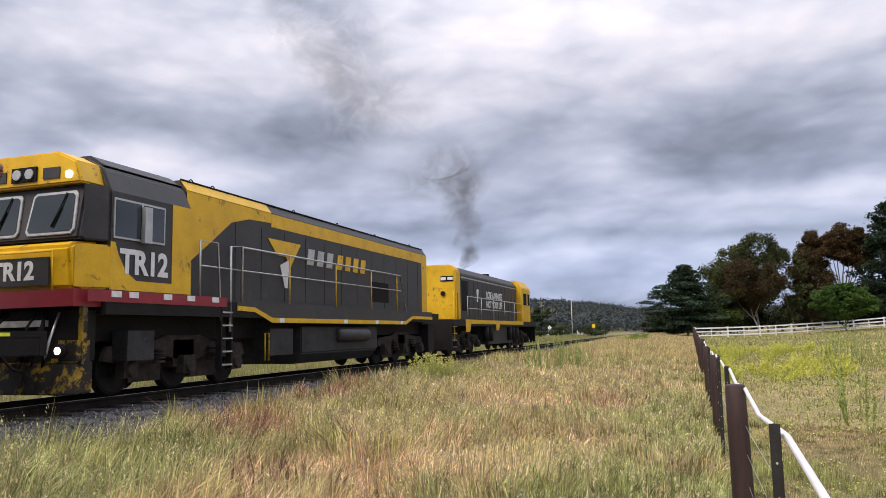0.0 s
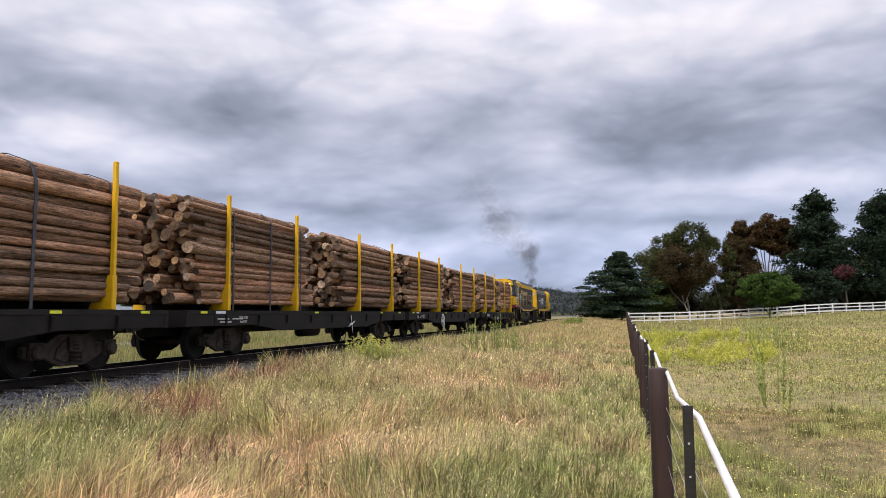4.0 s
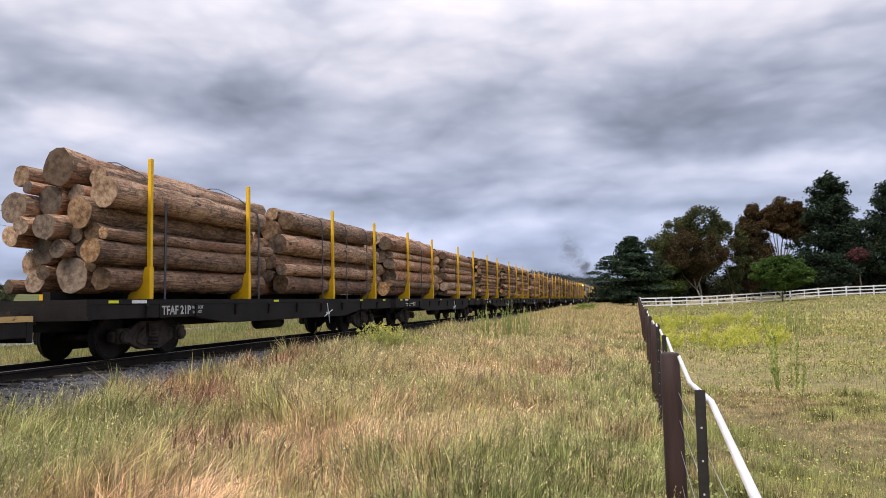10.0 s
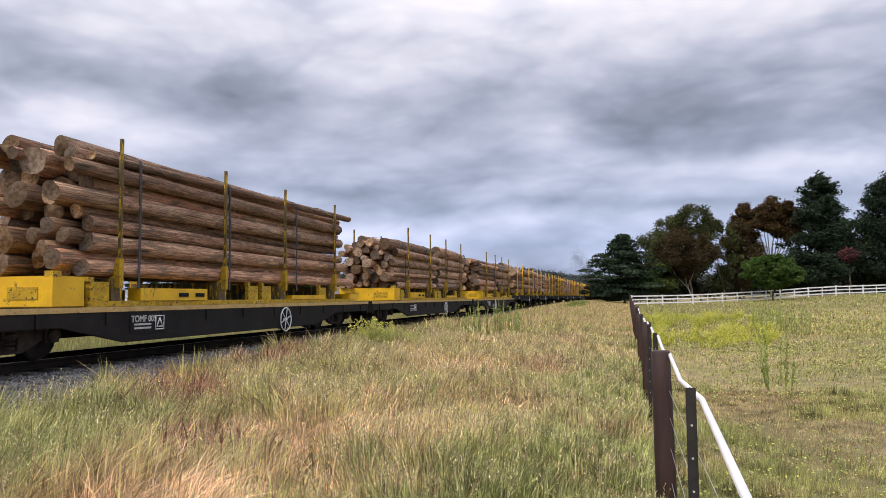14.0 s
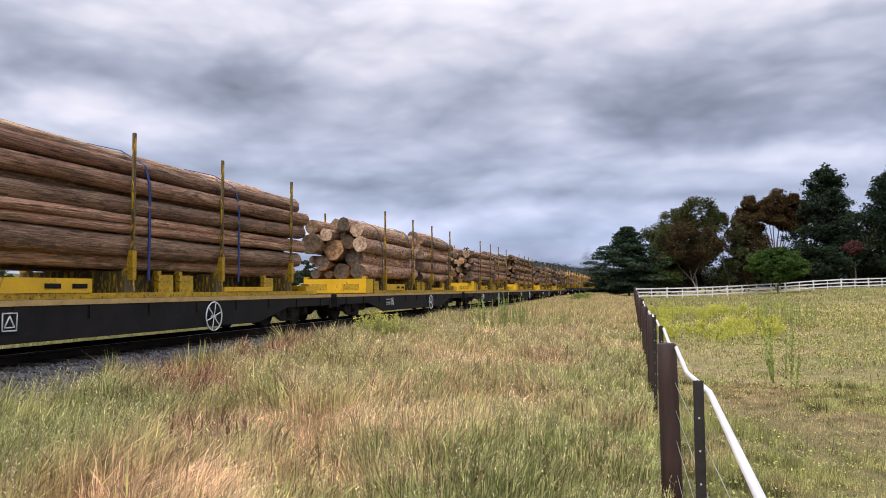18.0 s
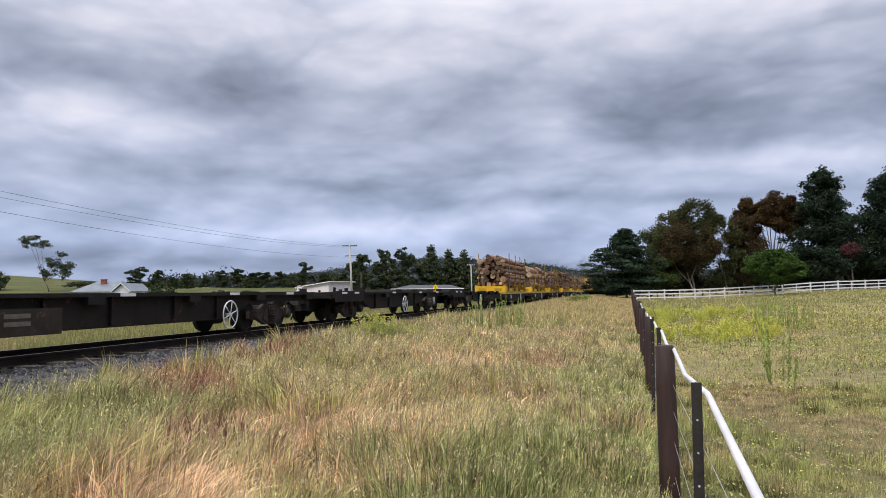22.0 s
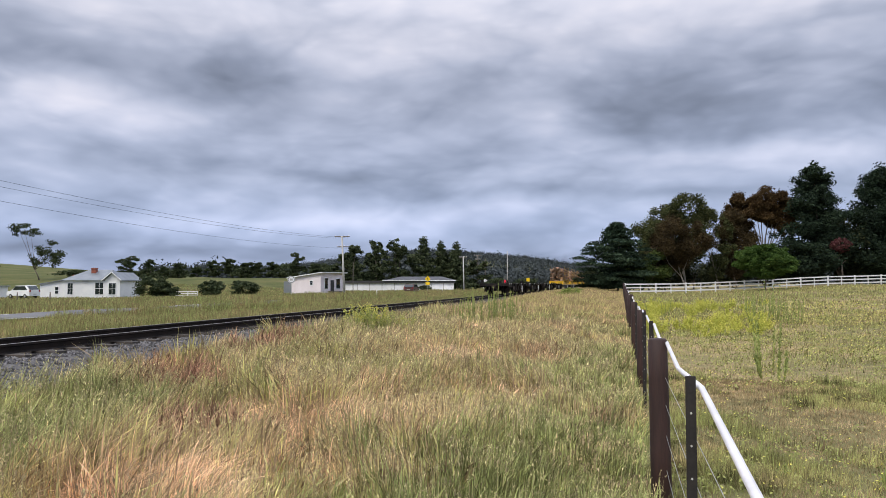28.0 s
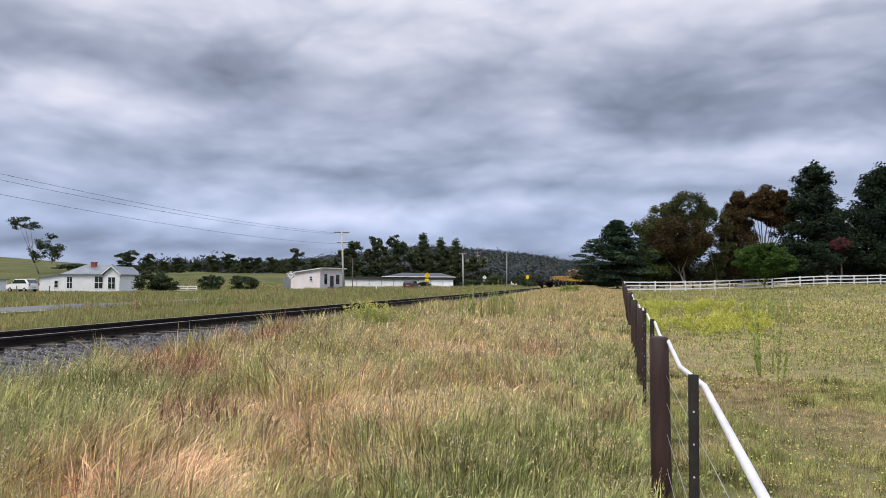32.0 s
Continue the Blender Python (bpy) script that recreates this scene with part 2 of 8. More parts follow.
M["post_brown"] = surface("dark_red_brown_timber", (0.017, 0.008, 0.007), (0.058, 0.027, 0.022), 0.75, 0.0, 5.0, 0.35, 60, (0.14, 0.085, 0.06), 0.66, (1, 1, 0.1))
M["picket"] = surface("black_picket_steel", (0.012, 0.011, 0.011), (0.035, 0.03, 0.028), 0.6, 0.2, 8.0, 0.1, 60)
M["pipe_white"] = surface("white_plastic_pipe", (0.66, 0.64, 0.66), (0.82, 0.80, 0.82), 0.4, 0.0, 5.0, 0.03, 60, (0.45, 0.42, 0.38), 0.7)
M["fence_white"] = surface("white_fence_paint", (0.68, 0.68, 0.68), (0.84, 0.84, 0.83), 0.6, 0.0, 3.0, 0.08, 40)
M["wall_white"] = surface("white_weatherboard_paint", (0.72, 0.73, 0.75), (0.86, 0.86, 0.86), 0.7, 0.0, 0.8, 0.05, 20)
M["wall_pink"] = surface("pale_pink_render", (0.70, 0.63, 0.65), (0.82, 0.75, 0.77), 0.8, 0.0, 0.7, 0.06, 18, (0.45, 0.38, 0.35), 0.66)
M["roof_grey"] = surface("grey_roof_iron", (0.15, 0.17, 0.19), (0.26, 0.28, 0.30), 0.5, 0.2, 0.6, 0.06, 14, (0.30, 0.22, 0.17), 0.64)
M["roof_dark"] = surface("dark_roof_tiles", (0.045, 0.047, 0.052), (0.09, 0.092, 0.10), 0.7, 0.0, 0.8, 0.1, 14)
M["brick_red"] = surface("red_brick", (0.20, 0.055, 0.035), (0.32, 0.10, 0.06), 0.85, 0.0, 6.0, 0.2, 30)
M["dark_gap"] = surface("dark_joinery", (0.02, 0.02, 0.022), (0.05, 0.05, 0.05), 0.7, 0.0, 4.0, 0.05, 30)
M["asphalt"] = surface("asphalt", (0.10, 0.10, 0.105), (0.17, 0.17, 0.17), 0.9, 0.0, 0.4, 0.2, 25)
M["sign_yellow"] = surface("sign_yellow", (0.80, 0.52, 0.0), (0.88, 0.60, 0.01), 0.4, 0.0, 3.0, 0.02, 20)
M["reflector"] = surface("lime_reflector", (0.62, 0.68, 0.02), (0.8, 0.85, 0.05), 0.35, 0.0, 9.0, 0.02, 60)
M["concrete"] = surface("pale_concrete", (0.36, 0.35, 0.33), (0.52, 0.51, 0.48), 0.85, 0.0, 1.5, 0.15, 30)
M["trunk"] = surface("grey_brown_bark", (0.07, 0.055, 0.045), (0.17, 0.14, 0.115), 0.9, 0.0, 1.5, 0.4, 14, None, 0.6, (1, 1, 0.3))
M["trunk_pale"] = surface("pale_gum_bark", (0.15, 0.13, 0.11), (0.32, 0.29, 0.26), 0.85, 0.0, 1.2, 0.25, 12, (0.12, 0.09, 0.07), 0.6, (1, 1, 0.4))


def glass_material():
    m = bpy.data.materials.new("dark_window_glass")
    m.use_nodes = True
    b = m.node_tree.nodes["Principled BSDF"]
    b.inputs["Base Color"].default_value = (0.02, 0.028, 0.03, 1)
    b.inputs["Roughness"].default_value = 0.06
    b.inputs["Specular IOR Level"].default_value = 0.7
    return m


def glow_material(name, colour, strength):
    m = bpy.data.materials.new(name)
    m.use_nodes = True
    b = m.node_tree.nodes["Principled BSDF"]
    b.inputs["Base Color"].default_value = (*colour, 1)
    b.inputs["Emission Color"].default_value = (*colour, 1)
    b.inputs["Emission Strength"].default_value = strength
    return m


M["glass"] = glass_material()
M["lamp_lit"] = glow_material("lit_lamp_lens", (1.0, 0.97, 0.9), 2.5)
M["lamp_red"] = glow_material("red_tail_lamp", (0.62, 0.008, 0.03), 0.35)


def bark_material(name, dark, mid_, light):
    m = bpy.data.materials.new(name)
    m.use_nodes = True
    t = m.node_tree
    b = t.nodes["Principled BSDF"]
    co = node(t, "ShaderNodeTexCoord").outputs["Object"]
    info = node(t, "ShaderNodeObjectInfo").outputs["Random"]
    mp = node(t, "ShaderNodeMapping")
    mp.inputs["Scale"].default_value = (0.9, 9.0, 0.9)
    shift = node(t, "ShaderNodeCombineXYZ")
    t.links.new(calc(t, "MULTIPLY", info, 37.0), shift.inputs[0])
    t.links.new(calc(t, "MULTIPLY", info, 91.0), shift.inputs[1])
    t.links.new(shift.outputs[0], mp.inputs["Location"])
    t.links.new(co, mp.inputs["Vector"])
    v = mp.outputs[0]
    a = noise_tex(t, v, 0.8, 6.0, 0.65, 0.8)
    c = noise_tex(t, v, 4.5, 6.0, 0.7, 0.4)
    both = calc(t, "ADD", calc(t, "MULTIPLY", a, 0.55), calc(t, "MULTIPLY", c, 0.45))
    # torn fibres along the length
    long_ = node(t, "ShaderNodeMapping")
    long_.inputs["Scale"].default_value = (4.5, 5.0, 4.5)
    t.links.new(shift.outputs[0], long_.inputs["Location"])
    t.links.new(co, long_.inputs["Vector"])
    fibre = noise_tex(t, long_.outputs[0], 1.5, 5.0, 0.65, 0.6)
    both = calc(t, "ADD", calc(t, "MULTIPLY", both, 0.6), calc(t, "MULTIPLY", fibre, 0.4))
    col = ramp(t, both, [(0.38, dark), (0.49, mid_), (0.60, light)])
    pink = ramp(t, noise_tex(t, v, 0.35, 3.0, 0.5), [(0.56, (0, 0, 0)), (0.68, (0.5, 0.5, 0.5))])
    col = blend(t, pink, col, (0.46, 0.24, 0.17))
    # strips of grey bark left on, dark knots, and a tint of each log's own
    strip = ramp(t, noise_tex(t, v, 1.6, 5.0, 0.7, 1.5), [(0.52, (0, 0, 0)), (0.58, (0.8, 0.8, 0.8))])
    col = blend(t, strip, col, (0.135, 0.112, 0.085))
    knot = node(t, "ShaderNodeTexVoronoi", Scale=1.1)
    t.links.new(v, knot.inputs["Vector"])
    col = blend(t, ramp(t, knot.outputs["Distance"], [(0.10, (0.85, 0.85, 0.85)), (0.17, (0, 0, 0))]), col, (0.035, 0.022, 0.016))
    own = calc(t, "FRACT", calc(t, "MULTIPLY", info, 13.7))
    col = blend(t, 0.5, col, ramp(t, own, [(0.0, (0.42, 0.40, 0.36)), (0.35, (0.56, 0.50, 0.42)), (0.7, (0.62, 0.46, 0.37)), (1.0, (0.58, 0.53, 0.43))]), "OVERLAY")
    hs = node(t, "ShaderNodeHueSaturation")
    t.links.new(calc(t, "MULTIPLY_ADD", info, 1.05, 0.45), hs.inputs["Value"])
    hs.inputs["Saturation"].default_value = 1.12
    t.links.new(col, hs.inputs["Color"])
    t.links.new(hs.outputs[0], b.inputs["Base Color"])
    b.inputs["Roughness"].default_value = 0.9
    bp = node(t, "ShaderNodeBump", Strength=0.9, Distance=0.12)
    t.links.new(both, bp.inputs["Height"])
    t.links.new(bp.outputs[0], b.inputs["Normal"])
    return m


M["bark"] = bark_material("log_bark", (0.050, 0.031, 0.022), (0.35, 0.218, 0.152), (0.68, 0.49, 0.36))
M["bark_dark"] = bark_material("coarse_log_bark", (0.052, 0.034, 0.025), (0.35, 0.228, 0.165), (0.68, 0.50, 0.37))


def cut_material():
    m = bpy.data.materials.new("sawn_log_end")
    m.use_nodes = True
    t = m.node_tree
    b = t.nodes["Principled BSDF"]
    co = node(t, "ShaderNodeTexCoord").outputs["Object"]
    info = node(t, "ShaderNodeObjectInfo").outputs["Random"]
    sep = node(t, "ShaderNodeSeparateXYZ")
    t.links.new(co, sep.inputs[0])
    r = calc(t, "SQRT", calc(t, "ADD", calc(t, "POWER", sep.outputs[0], 2.0), calc(t, "POWER", sep.outputs[2], 2.0)))
    rings = calc(t, "SINE", calc(t, "MULTIPLY", r, 60.0))
    n = noise_tex(t, co, 3.0, 5.0, 0.6)
    c = ramp(t, calc(t, "MULTIPLY_ADD", rings, 0.018, n), [(0.32, (0.15, 0.08, 0.042)), (0.46, (0.32, 0.185, 0.095)), (0.58, (0.46, 0.30, 0.175)), (0.7, (0.56, 0.41, 0.27))])
    hs = node(t, "ShaderNodeHueSaturation")
    t.links.new(calc(t, "MULTIPLY_ADD", calc(t, "POWER", calc(t, "FRACT", calc(t, "MULTIPLY", info, 7.3)), 2.2), 0.95, 0.22), hs.inputs["Value"])
    t.links.new(calc(t, "MULTIPLY_ADD", info, -0.5, 1.15), hs.inputs["Saturation"])
    t.links.new(c, hs.inputs["Color"])
    t.links.new(hs.outputs[0], b.inputs["Base Color"])
    b.inputs["Roughness"].default_value = 0.85
    return m


M["cut"] = cut_material()


def leaf_material(name, dark, mid_, light, patch=0.35, rough=0.85):
    """Foliage whose clumps differ one from the next."""
    m = bpy.data.materials.new(name)
    m.use_nodes = True
    t = m.node_tree
    b = t.nodes["Principled BSDF"]
    g = node(t, "ShaderNodeNewGeometry")
    co = node(t, "ShaderNodeTexCoord").outputs["Object"]
    n = noise_tex(t, co, patch, 3.0, 0.55)
    f = calc(t, "ADD", calc(t, "MULTIPLY", g.outputs["Random Per Island"], 0.45), calc(t, "MULTIPLY", n, 0.55))
    c = ramp(t, f, [(0.25, dark), (0.5, mid_), (0.78, light)])
    t.links.new(c, b.inputs["Base Color"])
    b.inputs["Roughness"].default_value = rough
    b.inputs["Specular IOR Level"].default_value = 0.1
    return m


M["leaf_cypress"] = leaf_material("cypress_foliage", (0.010, 0.020, 0.013), (0.024, 0.042, 0.025), (0.060, 0.088, 0.048))
M["leaf_pine"] = leaf_material("pine_foliage", (0.007, 0.013, 0.009), (0.017, 0.030, 0.018), (0.042, 0.064, 0.036))
M["leaf_gum"] = leaf_material("gum_foliage", (0.020, 0.027, 0.011), (0.054, 0.064, 0.025), (0.15, 0.16, 0.062))
M["leaf_rust"] = leaf_material("rusty_gum_foliage", (0.022, 0.013, 0.006), (0.055, 0.034, 0.014), (0.125, 0.082, 0.034))
M["leaf_brown"] = leaf_material("brownish_gum_foliage", (0.020, 0.015, 0.008), (0.050, 0.036, 0.017), (0.11, 0.082, 0.038))
M["leaf_bush"] = leaf_material("bright_green_foliage", (0.022, 0.046, 0.010), (0.050, 0.094, 0.020), (0.105, 0.165, 0.040))
M["leaf_lime"] = leaf_material("lime_green_foliage", (0.10, 0.13, 0.025), (0.20, 0.245, 0.055), (0.33, 0.38, 0.11), 1.0)
M["leaf_mid"] = leaf_material("olive_green_foliage", (0.028, 0.040, 0.019), (0.056, 0.072, 0.035), (0.10, 0.12, 0.06))
M["leaf_shrub"] = leaf_material("fresh_olive_foliage", (0.022, 0.036, 0.010), (0.050, 0.074, 0.020), (0.10, 0.13, 0.036))
# olive foliage darkened in its colour to stand for shade under trees
M["leaf_dim"] = leaf_material("foliage_with_painted_shade", (0.014, 0.019, 0.010), (0.030, 0.038, 0.018), (0.060, 0.068, 0.032))
M["leaf_red"] = leaf_material("dark_red_foliage", (0.05, 0.018, 0.018), (0.10, 0.036, 0.038), (0.17, 0.08, 0.08))
# distance haze is mixed into these narrow blue-grey leaf colours
M["leaf_far"] = leaf_material("hazy_distant_forest", (0.052, 0.062, 0.065), (0.058, 0.069, 0.071), (0.067, 0.078, 0.079), 0.012)


def place_noise(t, scale, detail=4.0, rough=0.55, off=0.0):
    co = node(t, "ShaderNodeNewGeometry").outputs["Position"]
    mp = node(t, "ShaderNodeMapping")
    mp.inputs["Location"].default_value = (off, off * 0.7, 0)
    t.links.new(co, mp.inputs["Vector"])
    return noise_tex(t, mp.outputs[0], scale, detail, rough)


def grass_material(name, dry, green, extra, balance=0.5, spread=0.10, patch=0.55, deep=0.42):
    """Blades: each one its own shade, in patches of dry and of green growth."""
    m = bpy.data.materials.new(name)
    m.use_nodes = True
    t = m.node_tree
    b = t.nodes["Principled BSDF"]
    g = node(t, "ShaderNodeNewGeometry").outputs["Random Per Island"]
    n = place_noise(t, patch, 3.0, 0.5, 4.0)
    side = calc(t, "ADD", calc(t, "MULTIPLY", g, 0.32), calc(t, "MULTIPLY", n, 0.68))
    f = ramp(t, side, [(balance - spread, (0, 0, 0)), (balance + spread, (1, 1, 1))])
    c = blend(t, f, dry, green)
    n2 = ramp(t, place_noise(t, 0.9, 3.0, 0.5, 31.0), [(0.56, (0, 0, 0)), (0.66, (0.75, 0.75, 0.75))])
    c = blend(t, n2, c, extra)
    hs = node(t, "ShaderNodeHueSaturation")
    # noise darkens the blade colour, imitating shaded hollows between clumps; deep sets the darkest
    clump_shade = ramp(t, place_noise(t, 3.4, 3.0, 0.6, 17.0), [(0.34, (deep, deep, deep)), (0.5, (0.80, 0.80, 0.80)), (0.66, (1.15, 1.15, 1.15))])
    t.links.new(calc(t, "MULTIPLY", calc(t, "MULTIPLY_ADD", calc(t, "POWER", g, 1.7), 1.50, 0.45), clump_shade), hs.inputs["Value"])
    t.links.new(c, hs.inputs["Color"])
    t.links.new(hs.outputs[0], b.inputs["Base Color"])
    b.inputs["Roughness"].default_value = 0.75
    b.inputs["Specular IOR Level"].default_value = 0.06
    thin = t.nodes.new("ShaderNodeBsdfTranslucent")
    t.links.new(hs.outputs[0], thin.inputs["Color"])
    both = t.nodes.new("ShaderNodeMixShader")
    both.inputs[0].default_value = 0.2
    t.links.new(b.outputs[0], both.inputs[1])
    t.links.new(thin.outputs[0], both.inputs[2])
    t.links.new(both.outputs[0], t.nodes["Material Output"].inputs["Surface"])
    return m


M["grass_tall"] = grass_material("tall_meadow_grass", (0.74, 0.55, 0.32), (0.44, 0.41, 0.16), (0.66, 0.42, 0.26), 0.52, 0.10, 0.45)
M["grass_green"] = grass_material("green_meadow_grass", (0.52, 0.49, 0.20), (0.34, 0.37, 0.145), (0.44, 0.44, 0.18), 0.42, 0.10, 0.5)
M["grass_dry"] = grass_material("dry_meadow_grass", (0.92, 0.66, 0.42), (0.80, 0.57, 0.34), (0.82, 0.53, 0.35), 0.6, 0.12, 0.6)
M["grass_red"] = grass_material("reddish_dry_grass", (0.36, 0.205, 0.135), (0.50, 0.32, 0.20), (0.30, 0.15, 0.10), 0.5, 0.12, 0.8)
M["grass_short"] = grass_material("short_paddock_grass", (0.60, 0.52, 0.24), (0.31, 0.335, 0.12), (0.56, 0.42, 0.235), 0.49, 0.12, 0.7, 0.22)
M["thatch"] = grass_material("dead_paddock_grass", (0.58, 0.43, 0.25), (0.34, 0.26, 0.14), (0.70, 0.53, 0.33), 0.5, 0.12, 1.3)
M["clover"] = leaf_material("low_green_weed", (0.18, 0.20, 0.06), (0.27, 0.29, 0.09), (0.38, 0.38, 0.14), 3.0)
M["seed_husk"] = grass_material("pale_seed_husks", (0.72, 0.58, 0.36), (0.58, 0.53, 0.26), (0.62, 0.45, 0.28), 0.5, 0.12, 0.6)
M["grass_far"] = grass_material("verge_grass", (0.44, 0.37, 0.18), (0.24, 0.275, 0.10), (0.48, 0.32, 0.18), 0.50, 0.10, 0.15)
M["flower_yellow"] = surface("yellow_petals", (0.55, 0.50, 0.08), (0.70, 0.64, 0.14), 0.6, 0.0, 20.0, 0.0, 60)
M["weed_green"] = leaf_material("lime_green_weed", (0.30, 0.34, 0.06), (0.46, 0.48, 0.09), (0.64, 0.60, 0.14), 2.0)
M["weed_mid"] = leaf_material("yellow_green_weed", (0.20, 0.24, 0.07), (0.34, 0.37, 0.11), (0.50, 0.50, 0.17), 2.0)
M["dock"] = leaf_material("dark_green_weed", (0.15, 0.19, 0.06), (0.25, 0.30, 0.09), (0.38, 0.41, 0.14), 2.0)


def ground_material():
    m = bpy.data.materials.new("meadow_ground")
    m.use_nodes = True
    t = m.node_tree
    b = t.nodes["Principled BSDF"]
    n = place_noise(t, 0.12, 5.0, 0.6, 9.0)
    n2 = place_noise(t, 3.5, 5.0, 0.65, 2.0)
    f = calc(t, "ADD", calc(t, "MULTIPLY", n, 0.6), calc(t, "MULTIPLY", n2, 0.4))
    c = ramp(t, f, [(0.36, (0.12, 0.12, 0.05)), (0.48, (0.19, 0.17, 0.08)), (0.58, (0.32, 0.245, 0.13)), (0.68, (0.41, 0.305, 0.18))])
    sep = node(t, "ShaderNodeSeparateXYZ")
    t.links.new(node(t, "ShaderNodeNewGeometry").outputs["Position"], sep.inputs[0])
    side = calc(t, "MULTIPLY_ADD", n, 14.0, calc(t, "MULTIPLY", sep.outputs[0], -1.0))
    pasture = ramp(t, f, [(0.38, (0.065, 0.08, 0.027)), (0.5, (0.10, 0.106, 0.038)), (0.64, (0.15, 0.135, 0.058))])
    edge = node(t, "ShaderNodeMapRange")
    t.links.new(side, edge.inputs["Value"])
    edge.inputs["From Min"].default_value, edge.inputs["From Max"].default_value = 38.0, 46.0
    c = blend(t, edge.outputs[0], c, pasture)
    t.links.new(c, b.inputs["Base Color"])
    b.inputs["Specular IOR Level"].default_value = 0.1
    b.inputs["Roughness"].default_value = 0.95
    bp = node(t, "ShaderNodeBump", Strength=0.5, Distance=0.05)
    t.links.new(n2, bp.inputs["Height"])
    t.links.new(bp.outputs[0], b.inputs["Normal"])
    return m


M["ground"] = ground_material()
M["ballast_bed"] = surface("ballast_bed", (0.05, 0.047, 0.045), (0.16, 0.15, 0.145), 0.95, 0.0, 9.0, 0.8, 30)


def stone_material():
    m = bpy.data.materials.new("ballast_stone")
    m.use_nodes = True
    t = m.node_tree
    b = t.nodes["Principled BSDF"]
    g = node(t, "ShaderNodeNewGeometry").outputs["Random Per Island"]
    n = place_noise(t, 30.0, 3.0)
    f = calc(t, "ADD", calc(t, "MULTIPLY", g, 0.7), calc(t, "MULTIPLY", n, 0.3))
    c = ramp(t, f, [(0.1, (0.02, 0.019, 0.02)), (0.5, (0.085, 0.081, 0.082)), (0.9, (0.27, 0.26, 0.26))])
    t.links.new(c, b.inputs["Base Color"])
    b.inputs["Roughness"].default_value = 0.9
    return m


M["stone"] = stone_material()


def smoke_material():
    """Thin soot: each wisp lets most of the light through and thins out towards its rim."""
    m = bpy.data.materials.new("diesel_soot")
    m.use_nodes = True
    t = m.node_tree
    b = t.nodes["Principled BSDF"]
    b.inputs["Base Color"].default_value = (0.085, 0.074, 0.066, 1)
    b.inputs["Roughness"].default_value = 1.0
    b.inputs["Specular IOR Level"].default_value = 0.0
    fade = t.nodes.new("ShaderNodeAttribute")
    fade.attribute_name = "fade"
    co = node(t, "ShaderNodeTexCoord").outputs["Object"]
    curl = ramp(t, noise_tex(t, co, 0.9, 5.0, 0.6, 0.8), [(0.36, (0.25, 0.25, 0.25)), (0.62, (1, 1, 1))])
    clear = t.nodes.new("ShaderNodeBsdfTransparent")
    both = t.nodes.new("ShaderNodeMixShader")
    t.links.new(calc(t, "MULTIPLY", fade.outputs["Fac"], curl), both.inputs[0])
    t.links.new(clear.outputs[0], both.inputs[1])
    t.links.new(b.outputs[0], both.inputs[2])
    t.links.new(both.outputs[0], t.nodes["Material Output"].inputs["Surface"])
    return m


M["smoke"] = smoke_material()

# ---- mesh helpers ----
rng = np.random.default_rng(7)
TRACK_X, RAIL_Z = -10.15, 0.63


def track_x(y):
    """The middle of the track: straight past the camera, then easing away to the left and into a long bend."""
    y = np.asarray(y, float)
    u = np.clip((y - 42) / 43, 0, 1)
    return TRACK_X - 0.5 * u * u * (3 - 2 * u) - np.maximum(0, y - 205) ** 2 / 2000.0


def box(bm, x0, y0, z0, x1, y1, z1):
    v = [bm.verts.new(p) for p in ((x0, y0, z0), (x1, y0, z0), (x1, y1, z0), (x0, y1, z0), (x0, y0, z1), (x1, y0, z1), (x1, y1, z1), (x0, y1, z1))]
    for q in ((3, 2, 1, 0), (4, 5, 6, 7), (0, 1, 5, 4), (1, 2, 6, 5), (2, 3, 7, 6), (3, 0, 4, 7)):
        bm.faces.new([v[i] for i in q])
    return bm


def prism(bm, outline, axis, a, b):
    """An outline drawn in the plane across the axis, pulled from a to b. x: (y, z); y: (x, z); z: (x, y)."""
    def at(p, d):
        return {"x": (d, p[0], p[1]), "y": (p[0], d, p[1]), "z": (p[0], p[1], d)}[axis]
    lo = [bm.verts.new(at(p, a)) for p in outline]
    hi = [bm.verts.new(at(p, b)) for p in outline]
    n = len(outline)
    bm.faces.new(lo)
    bm.faces.new(hi[::-1])
    for i in range(n):
        bm.faces.new((lo[i], hi[i], hi[(i + 1) % n], lo[(i + 1) % n]))
    bmesh.ops.recalc_face_normals(bm, faces=bm.faces[:])
    return bm


def tube(bm, points, radii, seg=8, cap=True):
    """A round bar along points."""
    rings = []
    pts = [Vector(p) for p in points]
    for i, p in enumerate(pts):
        d = (pts[min(i + 1, len(pts) - 1)] - pts[max(i - 1, 0)]).normalized()
        side = d.cross(Vector((0, 0, 1)) if abs(d.z) < 0.9 else Vector((1, 0, 0))).normalized()
        other = d.cross(side)
        r = radii[i] if isinstance(radii, (list, tuple)) else radii
        rings.append([bm.verts.new(p + (side * math.cos(k * 2 * math.pi / seg) + other * math.sin(k * 2 * math.pi / seg)) * r) for k in range(seg)])
    for a, b in zip(rings, rings[1:]):
        for k in range(seg):
            bm.faces.new((a[k], a[(k + 1) % seg], b[(k + 1) % seg], b[k])).smooth = True
    if cap:
        bm.faces.new(rings[0][::-1])
        bm.faces.new(rings[-1])
    return bm


